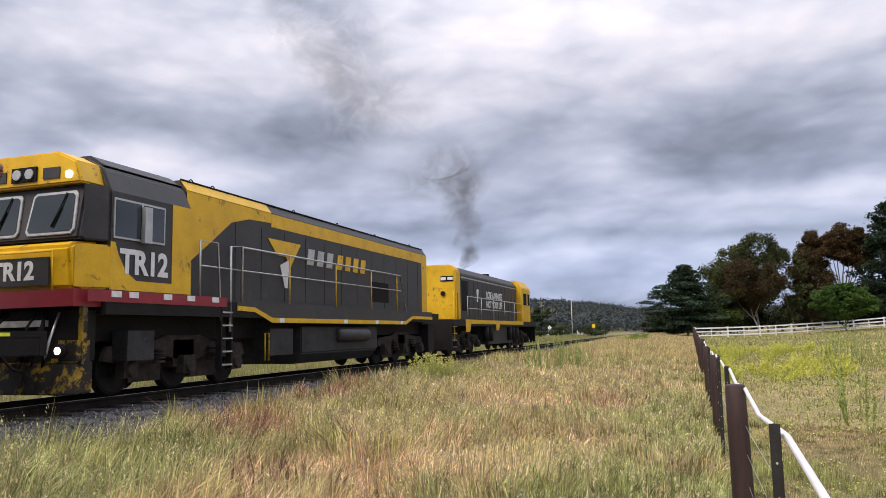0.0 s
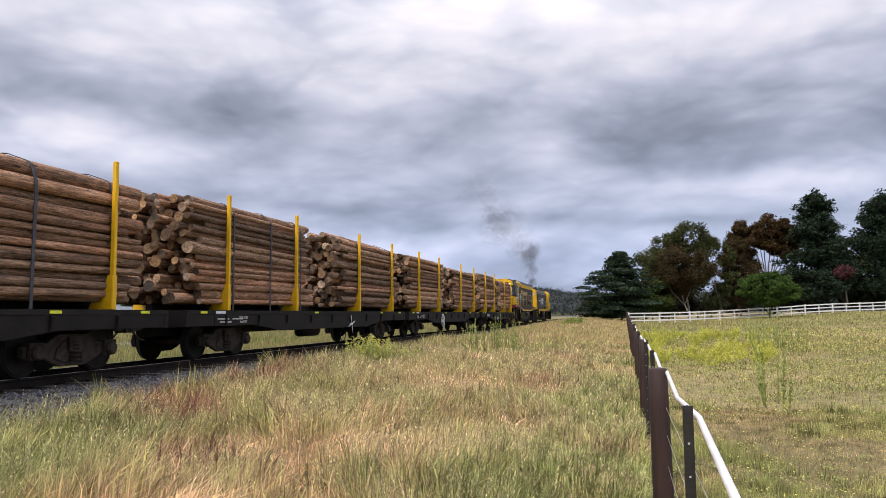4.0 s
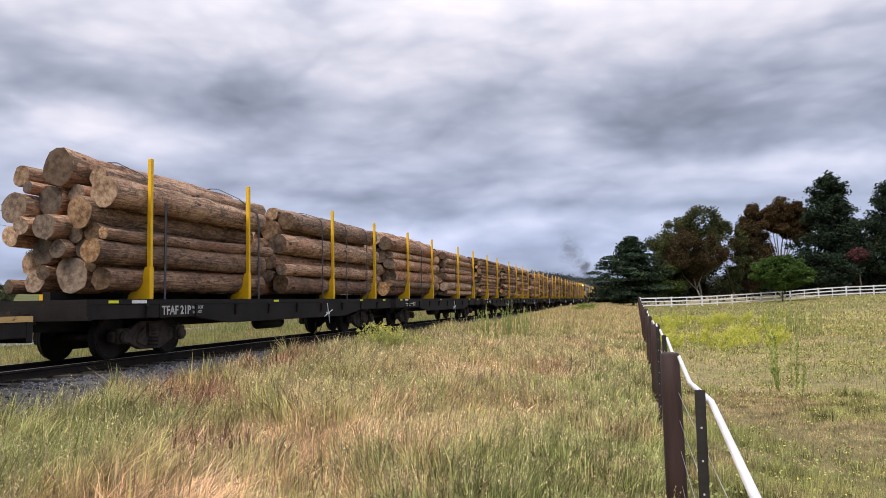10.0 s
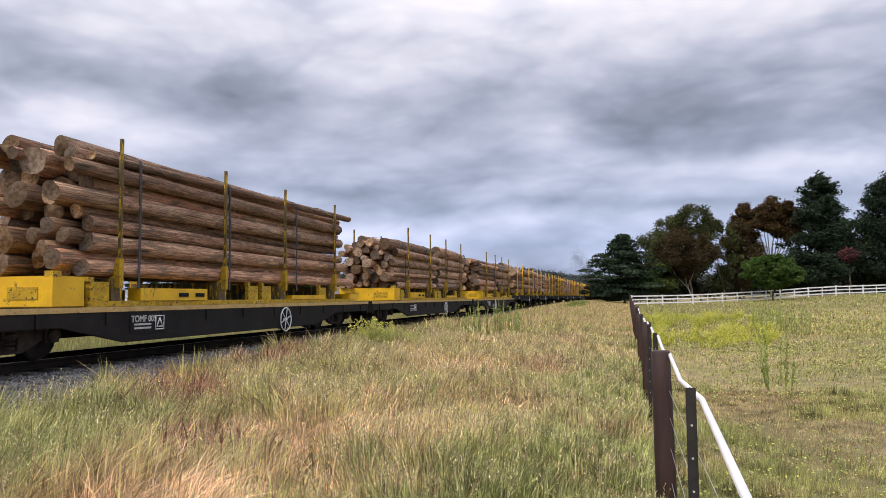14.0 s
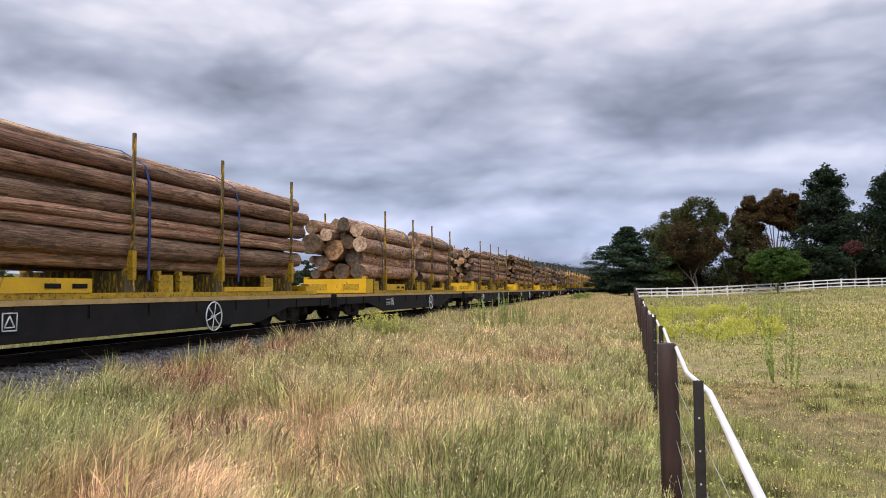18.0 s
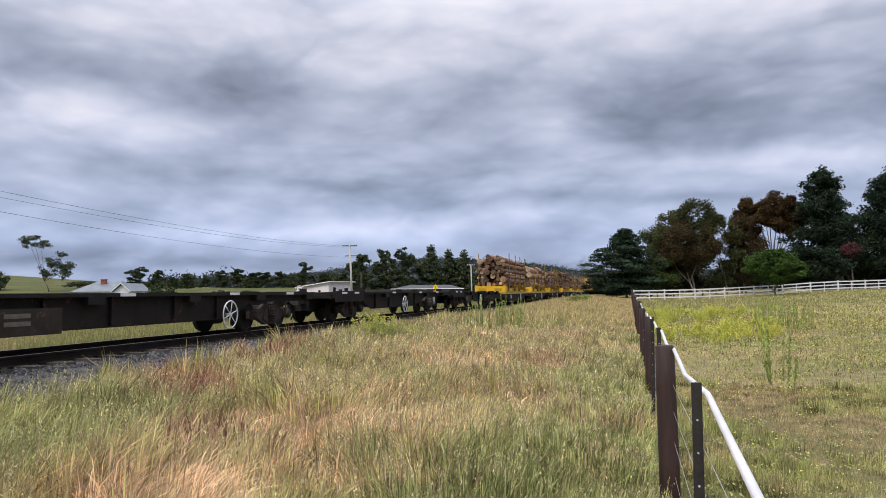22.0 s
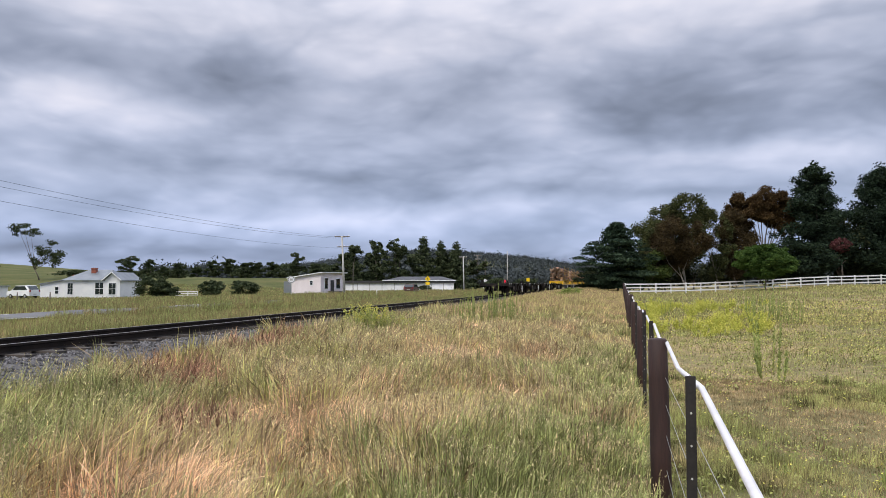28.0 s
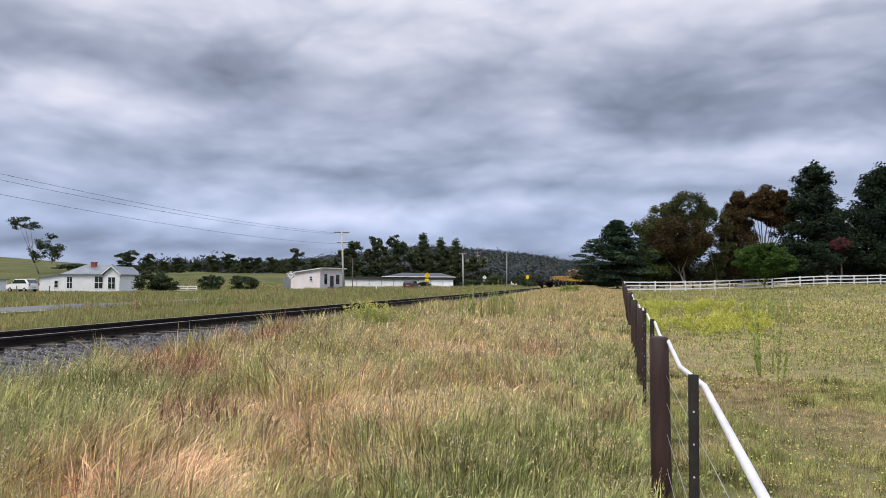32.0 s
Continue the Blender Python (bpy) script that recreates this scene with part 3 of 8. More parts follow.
def ring(bm, centre, radius, thick, axis="x", seg=20, sub=6):
    """A torus."""
    rows = []
    for i in range(seg):
        a = 2 * math.pi * i / seg
        row = []
        for k in range(sub):
            b = 2 * math.pi * k / sub
            u, w = (radius + thick * math.cos(b)), thick * math.sin(b)
            p = {"x": (w, u * math.cos(a), u * math.sin(a)), "y": (u * math.cos(a), w, u * math.sin(a)), "z": (u * math.cos(a), u * math.sin(a), w)}[axis]
            row.append(bm.verts.new(Vector(centre) + Vector(p)))
        rows.append(row)
    for i in range(seg):
        for k in range(sub):
            f = bm.faces.new((rows[i][k], rows[(i + 1) % seg][k], rows[(i + 1) % seg][(k + 1) % sub], rows[i][(k + 1) % sub]))
            f.smooth = True
    bmesh.ops.recalc_face_normals(bm, faces=bm.faces[:])
    return bm


def mesh_of(name, bm, material, bevel=0.0):
    if bevel:
        bmesh.ops.bevel(bm, geom=[e for e in bm.edges if e.is_manifold and e.calc_face_angle(0) > 0.5], offset=bevel, segments=2, affect="EDGES")
    me = bpy.data.meshes.new(name)
    bm.to_mesh(me)
    bm.free()
    for m in (material if isinstance(material, (list, tuple)) else [material]):
        me.materials.append(m)
    return me


def part(name, bm, material, parent, label="", bevel=0.0):
    ob = new(name, mesh_of(name, bm, material, bevel))
    ob.parent = parent
    return tagged(ob, label)


def put(name, mesh, parent, m=None, label=""):
    """A part that shares a mesh."""
    ob = new(name, mesh)
    ob.parent = parent
    if m is not None:
        ob.matrix_basis = m
    return tagged(ob, label)


def thing(name, label, category, at=(0, 0, 0), group="", kind="", turn=0):
    ob = new(name)
    ob.empty_display_size = 0.2
    ob.matrix_basis = pose(*at, 0, 0, turn)
    return tagged(ob, label, category, group, kind)


def solo(name, bm, material, label, category="", group="", kind="", bevel=0.0):
    return tagged(new(name, mesh_of(name, bm, material, bevel)), label, category, group, kind)


def sheet(name, verts, faces, material, smooth=False):
    """A mesh from arrays: verts n x 3, faces m x k."""
    me = bpy.data.meshes.new(name)
    verts, faces = np.asarray(verts, np.float32), np.asarray(faces, np.int32)
    k = faces.shape[1]
    me.vertices.add(len(verts))
    me.vertices.foreach_set("co", verts.ravel())
    me.loops.add(faces.size)
    me.loops.foreach_set("vertex_index", faces.ravel())
    me.polygons.add(len(faces))
    me.polygons.foreach_set("loop_start", np.arange(0, faces.size, k, dtype=np.int32))
    me.polygons.foreach_set("loop_total", np.full(len(faces), k, np.int32))
    me.polygons.foreach_set("use_smooth", np.full(len(faces), smooth))
    me.update(calc_edges=True)
    me.materials.append(material)
    return me


def ease(v, a, b):
    u = np.clip((np.asarray(v, float) - a) / (b - a), 0, 1)
    return u * u * (3 - 2 * u)


def bumps(x, y, size, seed=0.0):
    return np.sin(x / size + 1.3 * seed) * np.cos(y / size * 1.17 + seed) + 0.5 * np.sin(x / size * 2.3 + y / size * 1.9 + seed * 2.1)


def gz(x, y):
    """The height of the land."""
    x, y = np.asarray(x, float), np.asarray(y, float)
    z = 0.5 * ease(y, 20, 85) * ease(x, -14, -4)
    z = z + 0.95 * ease(x, 3, 30) * ease(y, 15, 90)
    z = z + 0.04 * bumps(x, y, 2.3, 1) * ease(np.hypot(x, y), 3, 8)
    z = z - 0.55 * ease(-x, 42, 75) * ease(160 - y, 20, 70)
    z = z + 0.30 * ease(-x, 9.5, 11) * ease(x, -13.5, -11.5)
    z = z + 3.1 * ease(y, 122, 180) * ease(-x, 62, 88)
    far = np.hypot(x, y)
    z = z + 11.0 * ease(-x, 130, 330) * ease(y, -200, 120) * ease(430 - y, 0, 200)
    z = z + 25.0 * ease(y, 420, 880) * np.exp(-((x + 225) / 130.0) ** 2) * (1 + 0.06 * bumps(x, y, 45, 2))
    z = z + 17.0 * ease(y, 500, 950) * np.exp(-((x - 60) / 330.0) ** 2) * (1 + 0.05 * bumps(x, y, 60, 5))
    z = z + 6.0 * ease(y, 900, 1800) + 6.0 * ease(far, 1400, 2600)
    return z


# ---- land ----
def make_ground():
    xs = np.concatenate([-np.geomspace(2600, 60, 40), np.linspace(-57, 40, 98), np.geomspace(43, 2600, 40)])
    ys = np.concatenate([-np.geomspace(2600, 12, 24), np.linspace(-9, 130, 140), np.geomspace(134, 2600, 70)])
    gx, gy = np.meshgrid(xs, ys)
    v = np.stack([gx, gy, gz(gx, gy)], -1).reshape(-1, 3)
    w = len(xs)
    i, j = np.meshgrid(np.arange(w - 1), np.arange(len(ys) - 1))
    a = (j * w + i).ravel()
    f = np.stack([a, a + 1, a + w + 1, a + w], 1)
    tagged(new("ground", sheet("ground", v, f, M["ground"], True)), "dry summer meadow ground with patches of bare soil", "ground", kind="structure")


make_ground()


def strip(name, outline, y0, y1, material, label, category, step=6.0):
    """A long bed whose section (x, z) is the same all along the track."""
    n = max(2, int((y1 - y0) / step))
    ys = np.linspace(y0, y1, n)
    k = len(outline)
    v = [(x + float(track_x(y)), y, z) for y in ys for x, z in outline]
    f = [(j * k + i, j * k + i + 1, (j + 1) * k + i + 1, (j + 1) * k + i) for j in range(n - 1) for i in range(k - 1)]
    return tagged(new(name, sheet(name, v, f, material)), label, category, kind="structure")


BED = [(-3.0, -0.02), (-1.55, RAIL_Z - 0.20), (1.55, RAIL_Z - 0.20), (2.75, -0.03)]
strip("ballast_bed", BED, -120, 700, M["ballast_bed"], "grey crushed stone bed under the railway track", "ballast")


def make_rails():
    s = [(-0.032, 0.0), (-0.035, -0.035), (-0.009, -0.05), (-0.009, -0.125), (-0.06, -0.15), (0.06, -0.15), (0.009, -0.125), (0.009, -0.05), (0.035, -0.035), (0.032, 0.0)]
    top = [(-0.022, -0.002), (-0.020, 0.004), (0.020, 0.004), (0.022, -0.002)]
    ys = np.concatenate([np.linspace(-120, 40, 9), np.linspace(44, 700, 110)])

    def swept(name, section, off, material):
        k = len(section)
        v = [(float(track_x(y)) + off + x, y, RAIL_Z + z) for y in ys for x, z in section]
        f = [(j * k + i, j * k + (i + 1) % k, (j + 1) * k + (i + 1) % k, (j + 1) * k + i) for j in range(len(ys) - 1) for i in range(k)]
        return new(name, sheet(name, v, f, material))

    for side in (-1, 1):
        rail = tagged(swept("rail", s, side * 0.565, M["rail_side"]), "dark rusty steel rail with a polished running surface", "rail", "rails of the track", "structure")
        head = swept("running_surface", top, side * 0.565, M["rail_top"])
        head.parent = rail
        tagged(head, "polished steel top")


make_rails()


def make_sleepers():
    bm = bmesh.new()
    box(bm, -1.06, -0.12, -0.14, 1.06, 0.12, 0.0)
    me = mesh_of("sleeper", bm, M["sleeper"], 0.012)
    bed = tagged(new("sleepers"), "dark timber sleepers bedded in the ballast", "sleepers", kind="structure")
    for i in range(110):
        y = 4.0 + i * 0.66
        put("sleeper", me, bed, pose(float(track_x(y)) + rng.normal(0, 0.02), y, RAIL_Z - 0.155, 0, 0, rng.normal(0, 0.6)))
    bm = bmesh.new()
    for i in range(400):
        for y in (4.0 - 0.66 * (i + 1), 76.6 + 0.66 * i):
            if -60 < y < 330:
                x = float(track_x(y))
                box(bm, x - 1.06, y - 0.12, RAIL_Z - 0.295, x + 1.06, y + 0.12, RAIL_Z - 0.155)
    tagged(part("sleeper_run", bm, M["sleeper"], bed), kind="stuff")


make_sleepers()


def rocks(name, xs, ys, zs, sizes, material, label, category):
    n = len(xs)
    base = np.array([(1, 0, 0), (-1, 0, 0), (0, 1, 0), (0, -1, 0), (0, 0, 0.8), (0, 0, -0.6)], float)
    faces = np.array([(0, 2, 4), (2, 1, 4), (1, 3, 4), (3, 0, 4), (2, 0, 5), (1, 2, 5), (3, 1, 5), (0, 3, 5)])
    turn = rng.uniform(0, 6.28, n)
    c, s = np.cos(turn), np.sin(turn)
    p = base[None] * (1 + rng.uniform(-0.35, 0.35, (n, 6, 3))) * sizes[:, None, None]
    x = p[..., 0] * c[:, None] - p[..., 1] * s[:, None] + xs[:, None]
    y = p[..., 0] * s[:, None] + p[..., 1] * c[:, None] + ys[:, None]
    z = p[..., 2] + zs[:, None]
    f = faces[None] + (np.arange(n) * 6)[:, None, None]
    return tagged(new(name, sheet(name, np.stack([x, y, z], -1).reshape(-1, 3), f.reshape(-1, 3), material)), label, category, kind="stuff")


def make_ballast():
    n = 36000
    y = 5 + 75 * rng.random(n) ** 1.7
    x = rng.uniform(-1.7, 2.8, n)
    z = np.interp(x, [p[0] for p in BED], [p[1] for p in BED])
    rocks("ballast_stones", x + track_x(y), y, z + 0.005, rng.uniform(0.016, 0.038, n), M["stone"], "loose grey crushed ballast stones beside the rails", "ballast")


make_ballast()


# ---- grass ----
def blades(name, x, y, h, w, material, label, lean=0.25, wind=(0.5, 0.15), heads=0.0, out=None, category="grass", simple=False):
    """Bent blades; those with a seed head widen again near the tip."""
    n = len(x)
    z = gz(x, y)
    a = rng.uniform(0, 2 * np.pi, n) if out is None else out + rng.normal(0, 0.45, n)
    l = h * np.abs(rng.normal(0, 1, n)) * lean
    dx, dy = np.cos(a) * l + wind[0] * h * 0.5, np.sin(a) * l + wind[1] * h * 0.5
    up = h / np.sqrt(1 + 0.7 * (dx * dx + dy * dy) / (h * h))
    t = rng.uniform(-0.9, 0.9, n)
    wx, wy = np.cos(t) * w / 2, np.sin(t) * w / 2
    if simple:
        v = np.stack([np.stack([x - wx, y - wy, z - 0.02], 1), np.stack([x + wx, y + wy, z - 0.02], 1), np.stack([x + dx * 0.6, y + dy * 0.6, z + up], 1)], 1)
        return tagged(new(name, sheet(name, v.reshape(-1, 3), np.arange(n * 3).reshape(-1, 3), material)), label, category, kind="stuff")
    seeded = rng.random(n) < heads
    v = np.empty((n, 5, 3))
    for i, (u, bend, ww) in enumerate(((0, 0, np.where(seeded, 0.5, 1.0)), (0.68, 0.36, np.where(seeded, 1.9, 0.85)))):
        for k, s in ((0, -1), (1, 1)):
            v[:, 2 * i + k, 0] = x + dx * bend + s * wx * ww
            v[:, 2 * i + k, 1] = y + dy * bend + s * wy * ww
            v[:, 2 * i + k, 2] = z + up * u - 0.02
    v[:, 4, 0], v[:, 4, 1], v[:, 4, 2] = x + dx, y + dy, z + up * 0.97
    base = (np.arange(n) * 5)[:, None]
    tri = np.concatenate([base + np.array([[0, 1, 3]]), base + np.array([[0, 3, 2]]), base + np.array([[2, 3, 4]])])
    return tagged(new(name, sheet(name, v.reshape(-1, 3), tri, material)), label, category, kind="stuff")


def seed_heads(name, x, y, h, size, material, label):
    """Thin stalks, each with a loose head of small husks."""
    n, per = len(x), 5
    z = gz(x, y)
    a = rng.uniform(0, 6.28, n)
    tx, ty = x + 0.16 * h * np.cos(a) + 0.05 * h, y + 0.16 * h * np.sin(a)
    w = size * 0.16
    stalk = np.stack([np.stack([x - w, y, z], 1), np.stack([x + w, y, z], 1), np.stack([tx, ty, z + h], 1)], 1)
    u = rng.uniform(0.74, 1.0, (n, per))
    c = np.stack([x[:, None] + (tx - x)[:, None] * u, y[:, None] + (ty - y)[:, None] * u, z[:, None] + h[:, None] * u], 2) + rng.normal(0, 0.35, (n, per, 3)) * size[:, None, None]
    d = rng.normal(0, 1, (n, per, 3)) * (0.35, 0.35, 0.8) * size[:, None, None]
    e = rng.normal(0, 1, (n, per, 3)) * 0.35 * size[:, None, None]
    husk = np.stack([c - d, c + e, c + d], 2).reshape(-1, 3, 3)
    v = np.concatenate([stalk, husk]).reshape(-1, 3)
    return tagged(new(name, sheet(name, v, np.arange(len(v)).reshape(-1, 3), material)), label, "grass", kind="stuff")


def scatter(n, x0, x1, y0, y1, power=1.6):
    """Places that thin out with distance; only those in the wedge of ground that is looked at."""
    x = rng.uniform(x0, x1, n)
    y = y0 + (y1 - y0) * rng.random(n) ** power
    keep = np.ones(n, bool)
    keep &= -x < np.maximum(y, 0) * 1.15 + 3.0
    keep &= x < np.maximum(y, 0) * 0.42 + 3.0
    return x[keep], y[keep]


def tall(x, y):
    """How high the meadow stands."""
    return 0.19 + 0.22 * ease(-x, 0.3, 3.5) + 0.10 * ease(-x, 5.0, 6.6) + 0.075 * bumps(x, y, 0.8, 3) + 0.06 * bumps(x, y, 0.3, 6)


# patches of the meadow: place, reach, and how much drier (+) or greener (-) they are
PATCHES = [
    (-4.25, 6.2, 0.7, 0.9, 0.26), (-3.0, 9.6, 1.2, 1.2, 0.10),
    (-5.4, 5.6, 1.3, 1.8, -0.55), (-6.3, 8.0, 0.8, 1.1, -0.20), (-3.0, 4.5, 0.9, 0.7, 0.50), (-4.3, 7.0, 0.7, 1.0, 0.26), (-5.6, 9.0, 0.7, 1.0, 0.30),
    (-2.5, 4.6, 0.5, 0.5, -0.16), (-2.75, 5.5, 0.5, 0.35, 0.18), (-3.2, 7.4, 0.9, 0.8, 0.22), (-2.2, 6.2, 0.35, 0.35, -0.25), (-6.4, 11.5, 0.8, 1.5, 0.16),
    (-5.6, 11.2, 0.5, 0.8, -0.28), (-4.4, 11.4, 0.5, 0.9, -0.22), (-1.6, 9.7, 0.8, 1.3, 0.24), (-3.6, 13.5, 1.4, 2.0, 0.22), (-0.5, 5.0, 1.0, 2.2, -0.30), (-1.6, 4.2, 1.2, 1.2, -0.20),
    (-0.5, 12.0, 1.1, 6.0, -0.28), (-3.8, 20.0, 2.0, 2.5, 0.20), (-1.5, 17.0, 1.0, 3.0, 0.06),
]


def dryness(x, y):
    d = 0.595 + 0.13 * bumps(x, y * 0.7, 1.1, 8) + 0.10 * bumps(x, y, 0.42, 4)
    for px, py, rx, ry, gain in PATCHES:
        d = d + 1.35 * gain * np.exp(-((x - px) / rx) ** 2 - ((y - py) / ry) ** 2)
    return d


def bareness(x, y):
    """Where the paddock is worn thin."""
    b = 0.26 * bumps(x, y * 0.8, 0.9, 20) + 0.24 * bumps(x, y, 0.28, 9) - 0.02
    for px, py, rx, ry in ((2.05, 8.3, 0.8, 0.8), (2.0, 12.2, 0.9, 1.0), (1.55, 10.0, 0.5, 0.8), (3.2, 9.5, 0.9, 0.6), (1.7, 5.4, 0.5, 0.5), (2.6, 6.2, 0.5, 0.4), (1.1, 15.5, 0.8, 1.5)):
        b = b + 0.95 * np.exp(-((x - px) / rx) ** 2 - ((y - py) / ry) ** 2)
    return b


def make_meadow():
    # tufts: blades that spring from one root, combed by the wind in swirls
    cx, cy = scatter(24000, -8.0, 0.2, 2.8, 34, 1.5)
    per = 16
    tone = np.repeat(dryness(cx, cy) + rng.normal(0, 0.10, len(cx)), per)
    size = np.repeat(rng.uniform(0.55, 1.35, len(cx)), per)
    comb = np.repeat(2.2 * bumps(cx, cy, 0.9, 5) + rng.normal(0, 0.7, len(cx)), per)
    cx, cy = np.repeat(cx, per), np.repeat(cy, per)
    spread = (0.026 + 0.0034 * np.hypot(cx, cy)) * size
    x, y = cx + rng.normal(0, 1, len(cx)) * spread, cy + rng.normal(0, 1, len(cx)) * spread
    k = (x < 0.24) & (x > -6.9 - 0.75 * ease(y, 7.5, 10.5) - 0.07 * np.maximum(0, y - 11) + 0.3 * bumps(x, y, 0.6, 2))
    x, y, out, d, size = x[k], y[k], comb[k], tone[k] + rng.normal(0, 0.06, k.sum()), size[k]
    h = tall(x, y) * size ** 1.3 * rng.uniform(0.5, 1.15, len(x))
    w = 0.0042 + 0.00052 * np.hypot(x, y)
    red = (((x + 5.95) / 0.55) ** 2 + ((y - 9.0) / 1.0) ** 2 < rng.uniform(0.3, 1.3, len(x))) | (((x + 4.1) / 0.5) ** 2 + ((y - 6.4) / 0.5) ** 2 < rng.uniform(0.0, 1.3, len(x))) | (((x + 6.9) / 0.6) ** 2 + ((y - 13.6) / 1.2) ** 2 < rng.uniform(0.0, 1.3, len(x)))
    g = red
    blades("reddish_grass", x[g], y[g], h[g] * 1.1, w[g], M["grass_red"], "clumps of reddish brown seeding grass", 0.4, (0.12, 0.05), 0.3, out[g])
    g = ~red & (d < 0.47)
    blades("green_grass", x[g], y[g], h[g], w[g] * 1.1, M["grass_green"], "fresh green meadow grass among dry stalks", 0.5, (0.10, 0.05), 0.10, out[g])
    g = ~red & (d >= 0.47) & (d < 0.72)
    blades("meadow_grass", x[g], y[g], h[g], w[g], M["grass_tall"], "tall half-dry meadow grass going to seed", 0.5, (0.10, 0.05), 0.3, out[g])
    g = ~red & (d >= 0.72)
    blades("dry_grass", x[g], y[g], h[g] * 0.8, w[g] * 0.9, M["grass_dry"], "flattened straw-coloured dry grass", 1.7, (0.1, 0.1), 0.15, out[g])
    x, y = scatter(26000, -6.6, 0.2, 2.8, 24, 1.3)
    k = dryness(x, y) < 0.8
    x, y = x[k], y[k]
    seed_heads("seeding_grass", x, y, tall(x, y) * rng.uniform(0.8, 1.5, len(x)), 0.009 + 0.0011 * np.hypot(x, y), M["seed_husk"], "pale seed heads standing over the meadow")
    x, y = scatter(65000, -8.0, 0.3, 30, 130, 1.2)
    blades("far_meadow_grass", x, y, (0.18 + 0.3 * ease(-x, 0.2, 4)) * rng.uniform(0.6, 1.3, len(x)), 0.02 + 0.0008 * y, M["grass_tall"], "tall half-dry meadow grass further along the fence", 0.36, (0.15, 0.05), 0.2, simple=True)
    x, y = scatter(16000, -8.9, -6.9, 11, 34, 1.3)
    k = (bumps(x, y, 1.0, 12) > -0.2) & (x > -7.9 - 0.10 * (y - 12))
    blades("ballast_edge_grass", x[k], y[k], rng.uniform(0.2, 0.6, k.sum()), 0.008 + 0.0005 * y[k], M["grass_red"], "reddish brown dry grass along the ballast edge", 0.36, (0.15, 0.05), 0.2)
    x, y = scatter(170000, -25.2, -13.2, 8, 170, 1.35)
    near_road = 0.15 + 0.65 * ease(y, 27, 33) * ease(-x, 20, 24) - 0.45 * np.exp(-((y - 36) / 1.8) ** 2) * ease(-x, 18, 22)
    lumps = 0.75 + 0.25 * bumps(x, y, 1.6, 7) + 0.2 * bumps(x, y, 0.6, 3)
    blades("verge_grass", x, y, rng.uniform(0.4, 1.0, len(x)) * lumps * np.clip(0.30 + 0.25 * ease(x, -19, -15) + near_road, 0.15, 1.2), 0.012 + 0.00035 * y, M["grass_far"], "long green and straw verge grass between track and road", 0.35, (0.3, 0.1), 0.1, simple=True)
    x, y = scatter(50000, -42, -30.4, 14, 150, 1.2)
    blades("roadside_grass", x, y, rng.uniform(0.15, 0.5, len(x)) * (1 + 0.5 * bumps(x, y, 2.2, 4)).clip(0.3, 2), 0.02 + 0.0005 * y, M["grass_far"], "uneven green grass beyond the road", 0.35, (0.3, 0.1), 0.1, simple=True)
    x, y = scatter(90000, -110, -37, 30, 150, 1.0)
    blades("yard_grass", x, y, rng.uniform(0.08, 0.34, len(x)), 0.03 + 0.0006 * y, M["grass_far"], "rough grass in front of the houses", 0.3, (0.2, 0.1), 0.0, simple=True)
    # round the place where the camera stands
    x, y = rng.uniform(-8, 0.2, 26000), rng.uniform(-9, 3.2, 26000)
    k = (np.hypot(x, y) > 1.2) & (x > -7 + 0.4 * bumps(x, y, 0.8, 2))
    blades("nearby_grass", x[k], y[k], 0.7 * tall(x[k], y[k]) * rng.uniform(0.5, 1.2, k.sum()), 0.012, M["grass_tall"], "half-dry meadow grass behind the fence line", 0.5, (0.1, 0.05), 0.0, simple=True)
    x, y = rng.uniform(0.35, 9, 16000), rng.uniform(-9, 3.4, 16000)
    k = np.hypot(x, y) > 1.2
    blades("nearby_paddock_grass", x[k], y[k], rng.uniform(0.03, 0.13, k.sum()), 0.012, M["grass_short"], "short paddock grass beside the fence", 0.8, (0.1, 0.1), 0.0, simple=True)
    # grazed paddock: a dense short sward with thin brown places
    for n, y0, y1, thick in ((210000, 2.8, 13, 0.005), (110000, 12, 42, 0.007)):
        x, y = scatter(n, 0.32, 2.2 + 0.36 * y1, y0, y1, 1.25)
        bare = bareness(x, y) + rng.normal(0, 0.22, len(x))
        k = bare < 0.2
        px, py = x[k], y[k]
        high = rng.uniform(0.03, 0.12, len(px)) * (1 + 0.8 * bumps(px, py, 0.4, 2) + 0.6 * bumps(px, py, 0.17, 6)).clip(0.25, 2.6)
        blades("paddock_grass", px, py, high, thick + 0.00045 * py, M["grass_short"], "short grazed paddock grass with bare patches", 0.9, (0.1, 0.1), 0.0, simple=True)
        px, py = x[~k], y[~k]
        blades("paddock_thatch", px, py, rng.uniform(0.015, 0.06, len(px)), thick + 0.0005 * py, M["thatch"], "flattened brown dead grass on bare soil", 2.0, (0.1, 0.1), 0.0, simple=True)
    x, y = scatter(60000, 0.4, 48, 30, 92, 1.0)
    blades("far_paddock_grass", x, y, rng.uniform(0.06, 0.2, len(x)), 0.03 + 0.0006 * y, M["grass_short"], "short green paddock grass", 0.4, (0.2, 0.1), 0.0, simple=True)


make_meadow()


